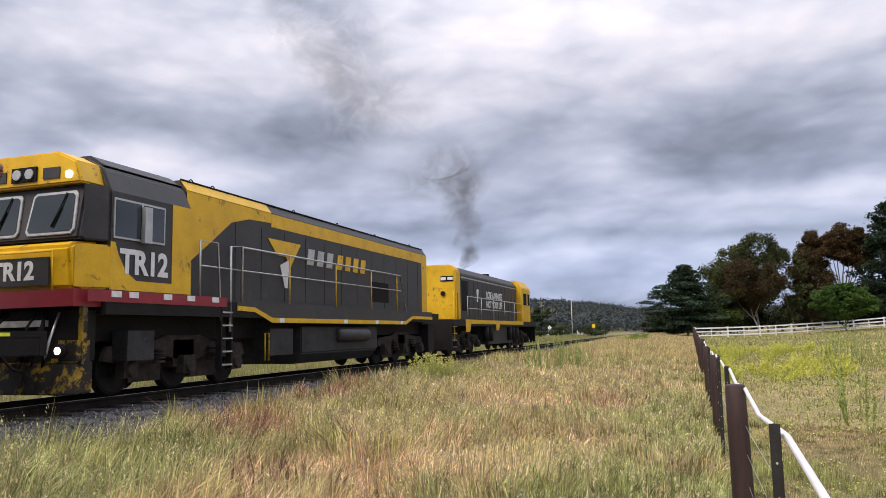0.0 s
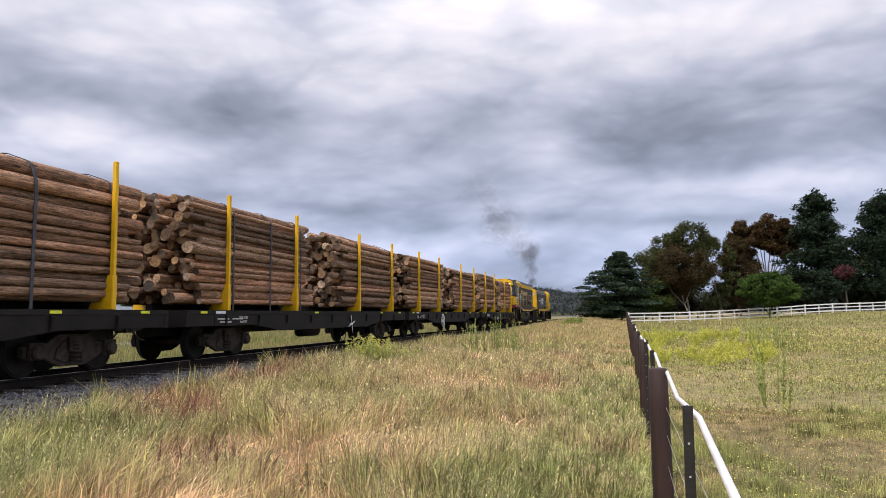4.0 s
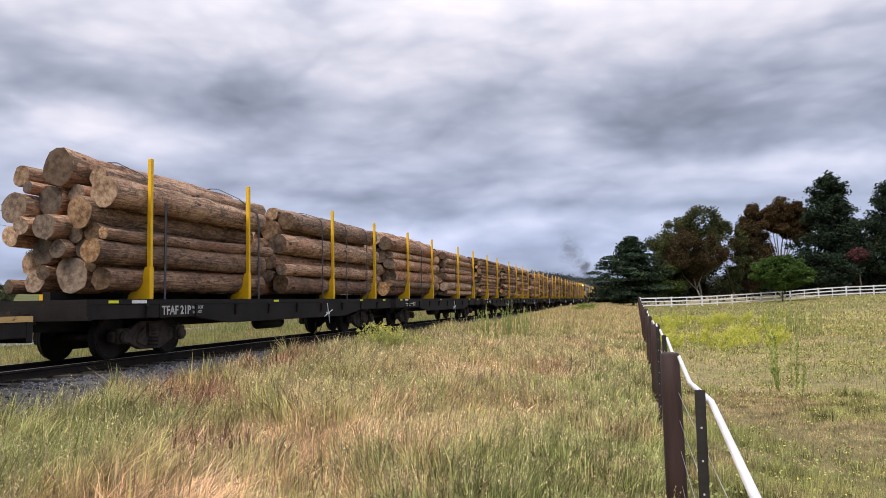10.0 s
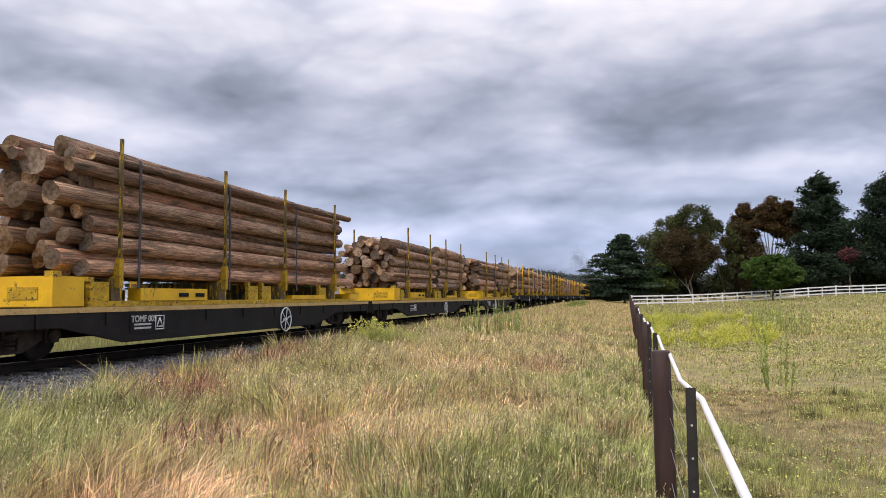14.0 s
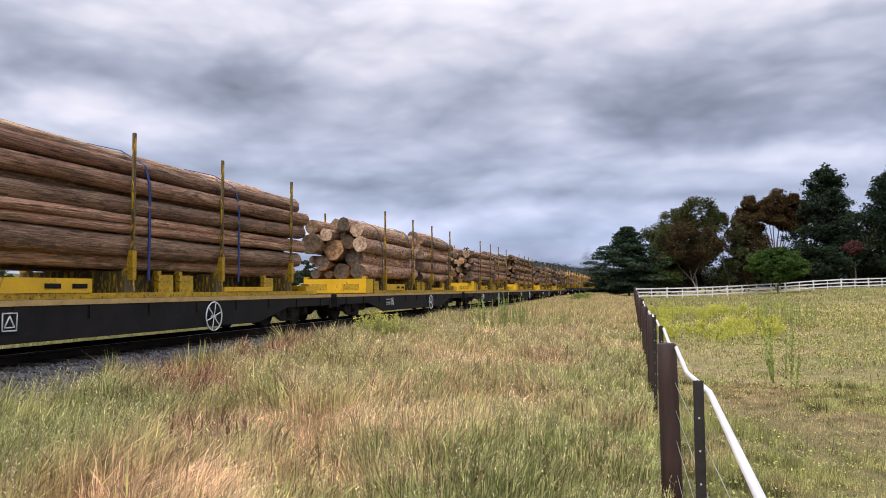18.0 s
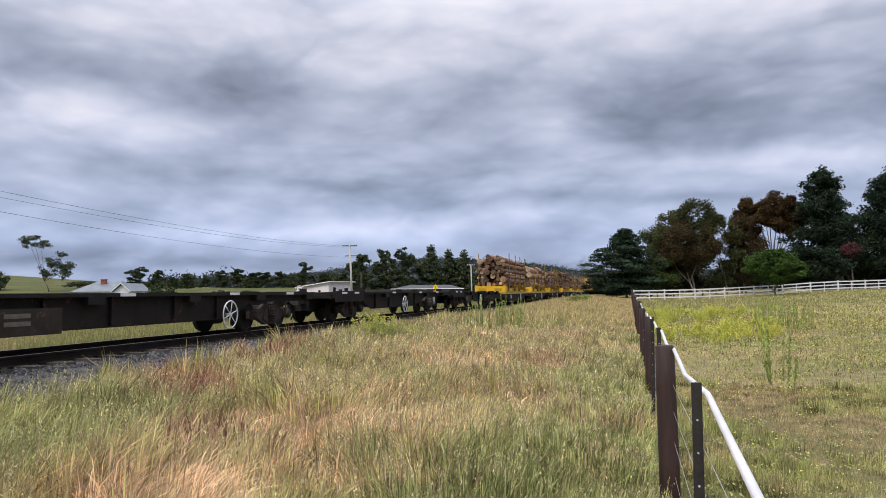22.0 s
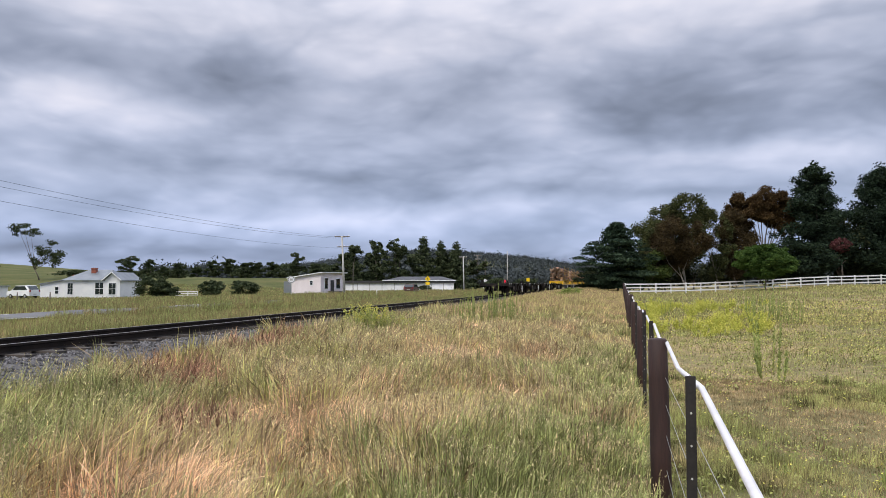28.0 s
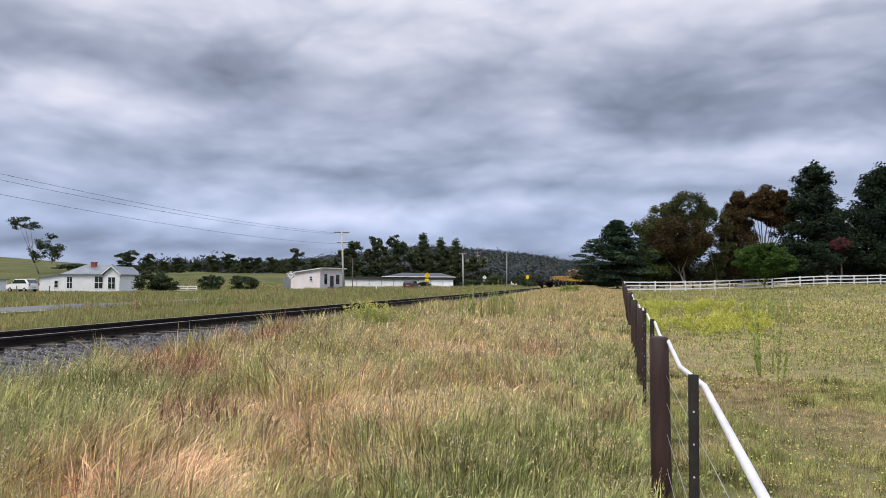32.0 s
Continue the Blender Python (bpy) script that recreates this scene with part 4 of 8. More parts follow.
# ---- trees ----
def leaves(blobs, count, size, flat=0.5, seed=1, droop=0.0):
    """Leaf sprays scattered in ellipsoids (x, y, z, rx, ry, rz), thin and uneven; verts and faces."""
    r = np.random.default_rng(seed)
    vol = np.array([b[3] * b[4] * b[5] for b in blobs]) ** 0.7
    pick = r.choice(len(blobs), count, p=vol / vol.sum())
    b = np.array(blobs, float)[pick]
    d = r.normal(size=(count, 3))
    d /= np.linalg.norm(d, axis=1)[:, None]
    rad = r.random(count) ** 0.45
    p = b[:, :3] + d * b[:, 3:] * rad[:, None] * (1 + 0.16 * r.normal(size=(count, 1)))
    u = r.normal(size=(count, 3)) * (1, 1, flat)
    u[:, 2] -= droop
    u /= np.linalg.norm(u, axis=1)[:, None]
    w = np.cross(u, r.normal(size=(count, 3)))
    w /= np.linalg.norm(w, axis=1)[:, None]
    s = size * r.uniform(0.5, 1.5, (count, 1))
    v = np.stack([p - u * s, p + w * s * 0.45, p + u * s, p - w * s * 0.45], 1)
    f = np.arange(count * 4).reshape(-1, 4)
    return v.reshape(-1, 3), f


def tree(name, label, at, height, width, material, bark, count, size, crown_from=0.35, seed=3, shape="gum", lobes=None, group="", foot=(0, 0)):
    r = random.Random(seed)
    ob = thing(name, label, "tree", (at[0], at[1], float(gz(at[0], at[1])) - 0.05), group)
    blobs = []
    if shape == "gum":
        if not lobes:
            lobes = []
            for i in range(6):
                a, z = 2.4 * i + seed, height * (crown_from + (0.86 - crown_from) * (i / 5))
                d = width * 0.30 * (1.0 - 0.6 * (i / 5)) * r.uniform(0.6, 1.2)
                lobes.append((math.cos(a) * d, z, width * r.uniform(0.20, 0.28), height * r.uniform(0.09, 0.13)))
        for x, z, rx, rz in lobes:
            rz *= 1.0 if height < 9.5 else 1.3
            y0 = r.uniform(-0.35, 0.35) * rx
            for i in range(13):
                d = Vector((r.gauss(0, 1), r.gauss(0, 1), r.gauss(0, 1))).normalized() * r.uniform(0.45, 0.95)
                k = r.uniform(0.25, 0.45)
                blobs.append((x + d.x * rx, y0 + d.y * rx, z + d.z * rz, rx * k, rx * k, rz * k * 0.9))
    elif shape == "pine":
        whorls = 15
        for i in range(whorls):
            u = (i + 0.4) / whorls
            reach = width * 0.5 * (1 - u) ** 0.62 * r.uniform(0.82, 1.08) + 0.5
            for j in range(9):
                a = r.uniform(0, 6.28)
                far = reach * r.uniform(0.55, 1.05)
                z = height * (crown_from + (0.93 - crown_from) * (u + r.uniform(-0.02, 0.02)))
                for q in (0.3, 0.62, 0.92):
                    k = width * 0.085 * r.uniform(0.8, 1.25) * (1.25 - 0.55 * u)
                    blobs.append((math.cos(a) * far * q, math.sin(a) * far * q, z + 0.30 * far * q * q, k, k, k * 0.62))
        blobs.append((0, 0, height * 0.96, 0.8, 0.8, height * 0.03))
        lobes = [(0, height * 0.95, 0.3, 0.3)]
    elif shape == "cypress":
        for i in range(330):
            u = r.random() ** 1.15
            z = height * (0.05 + 0.93 * u)
            reach = width * 0.5 * min(1.0, 0.52 + 1.2 * u, 1.45 * (1.03 - u)) * (0.90 + 0.10 * math.sin(u * 25 + seed))
            a = r.uniform(0, 6.28)
            d = reach * r.uniform(0.1, 1.0)
            k = width * 0.075 * r.uniform(0.7, 1.25) * (1.1 - 0.5 * u)
            blobs.append((math.cos(a) * d, math.sin(a) * d, z + 0.10 * d, k * 1.4, k * 1.4, height * 0.026))
        lobes = [(0, height * 0.9, 0.3, 0.3)]
    elif shape == "dome":
        deep = height * (1 - crown_from) * 0.5
        for i in range(150):
            d = Vector((r.gauss(0, 1), r.gauss(0, 1), r.gauss(0, 1))).normalized() * r.uniform(0.55, 0.9)
            k = r.uniform(0.12, 0.19)
            low_ = 0.82 if d.z < 0 else 1.0
            blobs.append((d.x * width * 0.5, d.y * width * 0.5, height * crown_from + deep * (1 + d.z * low_), width * 0.5 * k, width * 0.5 * k, deep * k))
        lobes = [(0, height * 0.7, 0.3, 0.3), (width * 0.25, height * 0.55, 1, 1), (-width * 0.25, height * 0.55, 1, 1)]
    else:
        for i in range(30):
            a, d = r.uniform(0, 6.28), width * 0.40 * r.random() ** 0.5
            u = r.uniform(0.12, 0.86)
            d *= math.sqrt(max(0.05, 1 - (2 * u - 0.9) ** 2))
            z = height * (crown_from + (1 - crown_from) * u)
            blobs.append((math.cos(a) * d, math.sin(a) * d, z, width * 0.15, width * 0.15, height * (1 - crown_from) * 0.13))
        lobes = [(0, height * 0.7, 0.3, 0.3), (width * 0.2, height * 0.6, 1, 1), (-width * 0.2, height * 0.6, 1, 1)]
    # trunk and a bough into each part of the crown
    bm = bmesh.new()
    r0 = max(0.08, height * (0.012 if shape == "gum" else 0.02))
    top = max(lobes, key=lambda q: q[1])
    fork = Vector((foot[0] * 0.4 + top[0] * 0.3, 0, height * max(0.12, crown_from * 0.7)))
    tube(bm, [(foot[0], 0, -0.1), ((foot[0] + fork.x) / 2 + 0.1, 0.05, fork.z * 0.5), fork], [r0, r0 * 0.85, r0 * 0.7], 8)
    for x, z, rx, rz in lobes:
        mid_ = fork.lerp(Vector((x, 0, z)), 0.5) + Vector((r.uniform(-0.3, 0.3), r.uniform(-0.4, 0.4), 0.2))
        tube(bm, [fork - Vector((0, 0, 0.1)), mid_, (x, 0, z + rz * 0.5)], [r0 * 0.55, r0 * 0.35, r0 * 0.08], 6)
    part("trunk", bm, bark, ob)
    v, f = leaves(blobs, count, size, 0.6, seed, 0.25 if shape == "gum" else 0.0)
    crown = new("crown", sheet("crown", v, f, material))
    crown.parent = ob
    return ob


LIME_BUSH = (-4.2, 64.0)


def make_trees():
    tree("cypress_tree", "broad dark green cypress with layered boughs", (-0.4, 97.5), 9.0, 12.2, M["leaf_cypress"], M["trunk"], 44000, 0.14, 0.1, 11, "cypress")
    tree("shrub", "dense green shrub under the gum trees", (3.6, 103), 6.0, 6.4, M["leaf_shrub"], M["trunk"], 14000, 0.13, 0.06, 12, "round")
    tree("gum_tree", "tall olive green gum tree with a pale trunk", (8.0, 108), 13.4, 9.6, M["leaf_gum"], M["trunk_pale"], 60000, 0.125, 0.4, 13, lobes=[(0.4, 11.6, 2.7, 1.7), (-2.4, 10.3, 2.4, 1.8), (3.4, 10.2, 2.2, 2.0), (-4.0, 7.6, 2.4, 2.6), (2.0, 7.8, 2.8, 2.0), (-4.6, 4.4, 2.2, 2.4), (-1.0, 8.8, 2.8, 1.9), (-3.4, 6.0, 2.4, 2.2)], foot=(0.8, 0))
    tree("gum_tree", "brownish gum tree with a pale slanting trunk", (7.9, 104), 10.0, 8.0, M["leaf_brown"], M["trunk_pale"], 42000, 0.115, 0.3, 14, lobes=[(-0.8, 7.4, 3.0, 2.2), (-2.6, 5.0, 2.2, 2.6), (1.9, 6.4, 2.0, 2.0), (-0.4, 5.0, 2.4, 1.8)], foot=(0.6, 0))
    tree("gum_tree", "thin-crowned grey-green gum tree", (13.6, 112), 11.0, 6.4, M["leaf_gum"], M["trunk_pale"], 15000, 0.11, 0.3, 15, lobes=[(-1.2, 9.9, 1.6, 1.3), (0.6, 8.5, 1.5, 1.6), (-1.8, 6.5, 1.6, 1.5), (1.0, 4.9, 1.6, 1.5), (-0.6, 3.2, 1.8, 1.4)])
    tree("gum_tree", "large rusty brown gum tree with bare pale boughs below", (20.4, 115), 16.0, 11.5, M["leaf_rust"], M["trunk_pale"], 84000, 0.13, 0.34, 16, lobes=[(-0.3, 12.8, 2.3, 1.25), (-2.7, 12.2, 2.1, 1.3), (1.7, 12.5, 1.9, 1.25), (-4.3, 10.5, 1.7, 1.5), (3.1, 10.9, 1.6, 1.5), (-1.2, 11.2, 2.6, 1.3), (1.0, 10.9, 2.6, 1.3), (3.1, 8.9, 1.5, 1.2), (-2.0, 10.0, 2.2, 1.2), (-4.4, 9.3, 1.7, 1.4), (2.9, 12.0, 1.5, 1.2), (-3.9, 11.7, 1.5, 1.2), (-3.7, 8.6, 1.8, 1.4), (0.6, 9.6, 2.0, 0.9), (-4.5, 6.7, 1.5, 1.3)])
    tree("gum_tree", "dark brownish gum tree beside a larger one", (16.2, 113), 11.0, 6.0, M["leaf_brown"], M["trunk"], 26000, 0.12, 0.2, 21, lobes=[(-1.0, 9.2, 2.2, 2.4), (1.0, 6.9, 2.0, 2.1), (-0.4, 4.4, 2.6, 2.0)])
    tree("small_tree", "round bright green tree with a dark trunk", (14.75, 83.6), 5.1, 6.5, M["leaf_bush"], M["trunk"], 60000, 0.095, 0.17, 17, "dome")
    tree("pine_tree", "tall dark pine with a ragged crown", (26.9, 114), 18.0, 12.4, M["leaf_pine"], M["trunk"], 60000, 0.18, 0.06, 18, "pine")
    tree("pine_tree", "tall dark pine standing close to another", (36.9, 119), 18.2, 14.5, M["leaf_pine"], M["trunk"], 60000, 0.18, 0.06, 19, "pine")
    tree("small_tree", "small dark red leaved tree among the pines", (29.1, 109.6), 6.5, 3.0, M["leaf_red"], M["trunk"], 4500, 0.10, 0.62, 22, "dome")
    tree("pine_tree", "dark pine at the end of the row", (44.5, 117), 17.0, 12.0, M["leaf_pine"], M["trunk"], 9000, 0.32, 0.10, 20, "pine")
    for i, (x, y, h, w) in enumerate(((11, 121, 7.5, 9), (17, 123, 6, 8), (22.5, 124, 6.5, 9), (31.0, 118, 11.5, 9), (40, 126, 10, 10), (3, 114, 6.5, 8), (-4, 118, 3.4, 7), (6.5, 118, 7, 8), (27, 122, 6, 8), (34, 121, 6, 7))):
        tree("shrub", "shrub under the trees, its leaf colour darkened as shade", (x, y), h, w, M["leaf_dim"], M["trunk"], 5000, 0.23, 0.02, 30 + i, "round", group="shrubs under the trees")
    # beyond the road
    tree("gum_tree", "tall leaning gum tree with sparse tufts of leaves", (-146, 161), 13.5, 8.5, M["leaf_mid"], M["trunk"], 6500, 0.2, 0.30, 41, lobes=[(-5.4, 13.6, 3.2, 1.1), (-3.2, 12.6, 2.4, 0.9), (2.4, 7.2, 3.2, 2.0), (0.4, 5.6, 2.6, 1.7), (4.8, 5.6, 2.8, 1.7), (2.6, 9.8, 1.6, 0.7), (-6.6, 12.4, 1.6, 0.7)])
    row = ((-129, 173.7, 9.4, 9.5), (-123.6, 175, 8.2, 4.6), (-120, 176, 6.4, 5), (-116, 177, 7.3, 6), (-111, 178, 6.4, 5), (-107, 179, 8.1, 6), (-102.5, 180, 8.5, 6), (-98.5, 181, 7.6, 6), (-95.5, 182, 7.5, 6), (-91.5, 183, 7.6, 5), (-85, 185, 10.4, 5.6), (-80, 186, 7.4, 6), (-75, 187, 7.4, 6))
    row = [(x, y, z - float(gz(x, y)), w) for x, y, z, w in row]
    for i, (x, y, h, w) in enumerate(row):
        tree("gum_tree", "dark olive gum tree in the row beyond the houses", (x, y), h, w, M["leaf_mid"], M["trunk"], 8000, 0.18, 0.22, 50 + i, group="trees beyond the road")
    for i, (x, y, h, w) in enumerate(((-104, 190, 3.8, 9), (-92, 192, 4.4, 10), (-81, 194, 5.0, 10), (-70, 195, 4.8, 10))):
        tree("shrub", "low olive scrub along the paddock", (x, y), h, w, M["leaf_mid"], M["trunk"], 3500, 0.24, 0.02, 130 + i, "round", group="scrub beyond the road")
    for i, (x, y, h, w) in enumerate(((-67, 178, 11.5, 9), (-61.5, 181, 13.4, 9), (-56, 182, 13.2, 8), (-70, 184, 9, 9), (-52.5, 186, 10, 9), (-63, 187, 10, 10), (-45, 192, 10, 10), (-38, 196, 8.2, 10), (-48, 195, 9, 10))):
        tree("gum_tree", "tall dark gum tree behind the pale sheds", (x, y), h, w, M["leaf_mid"], M["trunk"], 7000, 0.27, 0.12, 70 + i, group="trees behind the sheds")
    for i, (x, y, h, w) in enumerate(((-50.5, 188, 14.6, 7.5), (-46.0, 189, 13.2, 6.5), (-41.8, 189, 13.0, 6.5))):
        tree("pine_tree", "dark pine rising above the woods", (x, y), h, w, M["leaf_mid"], M["trunk"], 9000, 0.24, 0.1, 80 + i, "pine", group="pines above the woods")
    for i, (x, y, h, w) in enumerate(((-66.2, 94.5, 3.4, 5.8), (-59.2, 98.8, 2.6, 4), (-55.2, 101.4, 2.4, 5), (-63.8, 94, 2.3, 4), (-31, 152, 2.0, 4), (-27, 165, 3.2, 7), (-21, 170, 3.5, 7), (-40, 150, 1.4, 3))):
        tree("bush", "rounded dark green bush on the grass", (x, y), h, w, M["leaf_mid"], M["trunk"], 4500, 0.15, 0.02, 90 + i, "round", group="bushes by the houses")
    for i, (x, y, h, w) in enumerate(((-162, 160, 6.0, 7), (-150, 178, 2.2, 12), (-140, 180, 2.2, 12), (-131, 183, 2.4, 12), (-122, 184, 2.6, 10))):
        tree("bush", "dark hedge trees along the hill paddock", (x, y), h, w, M["leaf_mid"], M["trunk"], 2600, 0.26, 0.03, 110 + i, "round", group="hedge trees")


make_trees()
tree("bush", "bright lime green bush beside the track", LIME_BUSH, 1.0, 2.5, M["leaf_lime"], M["trunk"], 2300, 0.055, 0.02, 141, "round")


def make_far_woods():
    """Trees on the hills, one mass of small clumps, kept clear of the railway."""
    n = 15000
    y = 260 + 800 * rng.random(n) ** 0.8
    x = -0.30 * y + rng.uniform(-0.42, 0.62, n) * y
    thin = bumps(x, y, 60, 3) + rng.normal(0, 0.3, n) > -1.0
    thin &= y > 300 + 0.5 * np.maximum(0, -x - 160)
    thin &= (np.abs(x - track_x(y)) > 14) | (y > 520)
    thin &= ~((x > track_x(y)) & (x < -0.03 * y) & (y < 470))
    x, y = x[thin], y[thin]
    r = np.random.default_rng(5)
    n, k = len(x), 30
    h = r.uniform(4.5, 8.5, (n, 1, 1)) * np.where(r.random((n, 1, 1)) < 0.12, 1.35, 1.0)
    d = r.normal(size=(n, k, 3))
    d /= np.linalg.norm(d, axis=2)[..., None]
    base = np.stack([x, y, gz(x, y)], 1)[:, None, :] + h * (0, 0, 0.55)
    p = base + d * h * (0.42, 0.42, 0.55) * r.random((n, k, 1)) ** 0.4
    u = r.normal(size=(n, k, 3))
    u /= np.linalg.norm(u, axis=2)[..., None]
    w = np.cross(u, d)
    s = r.uniform(0.45, 1.1, (n, k, 1))
    v = np.stack([p - u * s, p + w * s * 0.7, p + u * s, p - w * s * 0.7], 2).reshape(-1, 3)
    f = np.arange(len(v)).reshape(-1, 4)
    tagged(new("far_woods", sheet("far_woods", v, f, M["leaf_far"])), "forest covering the distant hills, greyed in colour to suggest haze", "forest", kind="stuff")


make_far_woods()


# ---- fences ----
def make_post_fence():
    """Timber posts and steel pickets with a white pipe along their tops."""
    ob = thing("post_fence", "brown timber and black picket fence with a white pipe rail", "fence", (0, 0, 0))
    r = random.Random(3)
    big = bmesh.new()
    tube(big, [(0, 0, -0.3), (0, 0, 0.4), (0, 0, 0.9), (0, 0, 1.19), (0, 0, 1.20)], [0.076, 0.074, 0.071, 0.068, 0.055], 14)
    big = mesh_of("timber_post", big, M["post_brown"])
    thin = bmesh.new()
    prism(thin, [(-0.022, -0.004), (0.022, -0.004), (0.022, 0.002), (0.004, 0.004), (0.003, 0.028), (-0.003, 0.028), (-0.004, 0.004), (-0.022, 0.002)], "z", -0.3, 1.2)
    thin = mesh_of("picket", thin, M["picket"], 0.0015)
    hole = bmesh.new()
    tube(hole, [(0, -0.006, 0), (0, -0.0045, 0)], 0.005, 8)
    hole = mesh_of("hole", hole, M["bar_paint"])
    ys = [3.38, 5.75]
    y, n = 5.75, 0
    while y < 79:
        n += 1
        y += 2.02
        ys.append(y)
    posts = []
    for i, y in enumerate(ys):
        z = float(gz(0.29, y))
        timber = y == 5.75 or (i > 1 and (i - 1) % 3 == 0) or (y > 26 and i % 2 == 0)
        lean = (r.uniform(-1.2, 1.2), r.uniform(-1.0, 1.0))
        m = pose(0.29 + r.uniform(-0.015, 0.015), y, z + (0 if y < 6 else r.uniform(-0.03, 0.04)), lean[0], lean[1], r.uniform(-20, 20) if timber else r.uniform(-8, 8))
        p = put("timber_post" if timber else "picket", big if timber else thin, ob, m, "weathered dark red-brown timber post" if timber else "black steel star picket")
        if not timber and y < 12:
            for k in range(7):
                put("hole", hole, p, pose(0.0, 0, 0.2 + 0.14 * k))
        posts.append((y, z))
    pts = [(0.265, -1.6, 1.10), (0.27, 0.0, 1.085), (0.285, 1.6, 1.115)]
    last = None
    for y, z in posts:
        if last:
            pts.append((0.322, (last[0] + y) / 2, (last[1] + z) / 2 + 1.125 - 0.03 * r.random()))
        pts.append((0.325 + r.uniform(-0.012, 0.012), y, z + 1.15 + (0.02 if y > 4 else 0)))
        last = (y, z)
    bm = bmesh.new()
    tube(bm, pts, 0.0140, 8)
    part("pipe_rail", bm, M["pipe_white"], ob, "white plastic pipe over the top wire")
    for h in (0.25, 0.5, 0.72, 0.92):
        bm = bmesh.new()
        tube(bm, [(0.31, y, float(gz(0.3, y)) + h + 0.01 * math.sin(y * 3)) for y in np.linspace(-1.5, 79, 36)], 0.0018, 4)
        part("wire", bm, M["steel_rail"], ob, "thin fence wire")


make_post_fence()


def make_rail_fence():
    """White three-rail paddock fence."""
    ob = thing("rail_fence", "white painted three-rail paddock fence", "fence")
    a, b = Vector((0.45, 80.2, 0)), Vector((29.8, 94.6, 0))
    d = (b - a).normalized()
    turn = math.degrees(math.atan2(d.y, d.x))
    bm = bmesh.new()
    box(bm, -0.06, -0.06, -0.2, 0.06, 0.06, 1.2)
    post = mesh_of("post", bm, M["fence_white"], 0.01)
    bm = bmesh.new()
    box(bm, -0.035, -0.045, -0.1, 0.035, 0.045, 1.08)
    mid = mesh_of("batten", bm, M["fence_white"], 0.008)
    bay = 3.55
    n = 17
    tops = []
    for i in range(n):
        p = a + d * bay * i
        z = float(gz(p.x, p.y))
        put("post", post, ob, pose(p.x, p.y, z, 0, 0, turn))
        q = a + d * bay * (i + 0.5)
        put("batten", mid, ob, pose(q.x, q.y, float(gz(q.x, q.y)), 0, 0, turn))
        tops.append((p, z))
    for (p, z), (q, w) in zip(tops, tops[1:]):
        for h in (0.34, 0.72, 1.08):
            bm = bmesh.new()
            vs = []
            for pt, g in ((p, z), (q, w)):
                for k in (0.062, 0.095):
                    for up in (-0.065, 0.065):
                        vs.append(bm.verts.new((pt.x + d.y * k, pt.y - d.x * k, g + h + up)))
            for f in ((0, 1, 3, 2), (4, 6, 7, 5), (0, 4, 5, 1), (2, 3, 7, 6), (1, 5, 7, 3), (0, 2, 6, 4)):
                bm.faces.new([vs[i] for i in f])
            part("rail_board", bm, M["fence_white"], ob)


make_rail_fence()


# ---- road and what stands along it ----
def road_x(x, y):
    """The road leaves the track slowly, and bends with it far off."""
    return x - 0.035 * max(0, y - 40) + 0.00022 * max(0, min(y, 200) - 120) ** 2 - 0.0008 * max(0, y - 210) ** 2


def make_road():
    ys = np.concatenate([np.linspace(-150, 240, 66), np.linspace(250, 420, 10)])
    xs = (-30.2, -29.0, -27.8, -26.6, -25.4)
    v = [(road_x(x, y), y, float(gz(x, y)) + 0.07) for y in ys for x in xs]
    k = len(xs)
    f = [(j * k + i, j * k + i + 1, (j + 1) * k + i + 1, (j + 1) * k + i) for j in range(len(ys) - 1) for i in range(k - 1)]
    road = tagged(new("road", sheet("road", v, f, M["asphalt"])), "pale grey sealed country road", "road", kind="structure")
    for x in (-30.0, -25.6):
        bm = bmesh.new()
        for y0 in range(-40, 232, 8):
            x0, x1 = road_x(x, y0), road_x(x, y0 + 8)
            z0, z1 = float(gz(x, y0)) + 0.078, float(gz(x, y0 + 8)) + 0.078
            vs = [bm.verts.new(p) for p in ((x0 - 0.07, y0, z0), (x0 + 0.07, y0, z0), (x1 + 0.07, y0 + 8, z1), (x1 - 0.07, y0 + 8, z1))]
            bm.faces.new(vs)
        part("edge_line", bm, M["white_paint"], road, "white edge line")
    bm = bmesh.new()
    vs = [bm.verts.new((x, y, float(gz(x, y)) + 0.10)) for x, y in ((-43, 118), (-35.6, 116), (-35.6, 172), (-40, 172))]
    bm.faces.new(vs)
    part("gravel_apron", bm, M["concrete"], road, "pale gravel apron")


make_road()


def window(parent, x0, x1, z0, z1, y=-0.03, panes=2):
    bm = bmesh.new()
    box(bm, x0 - 0.08, y - 0.03, z0 - 0.08, x1 + 0.08, y + 0.05, z1 + 0.08)
    f = part("window", bm, M["wall_white"], parent, "white framed window")
    for i in range(panes):
        for j in range(2):
            w, h = (x1 - x0) / panes, (z1 - z0) / 2
            bm = bmesh.new()
            box(bm, x0 + i * w + 0.03, y - 0.045, z0 + j * h + 0.03, x0 + (i + 1) * w - 0.03, y - 0.032, z0 + (j + 1) * h - 0.03)
            part("pane", bm, M["glass"], f)
    return f


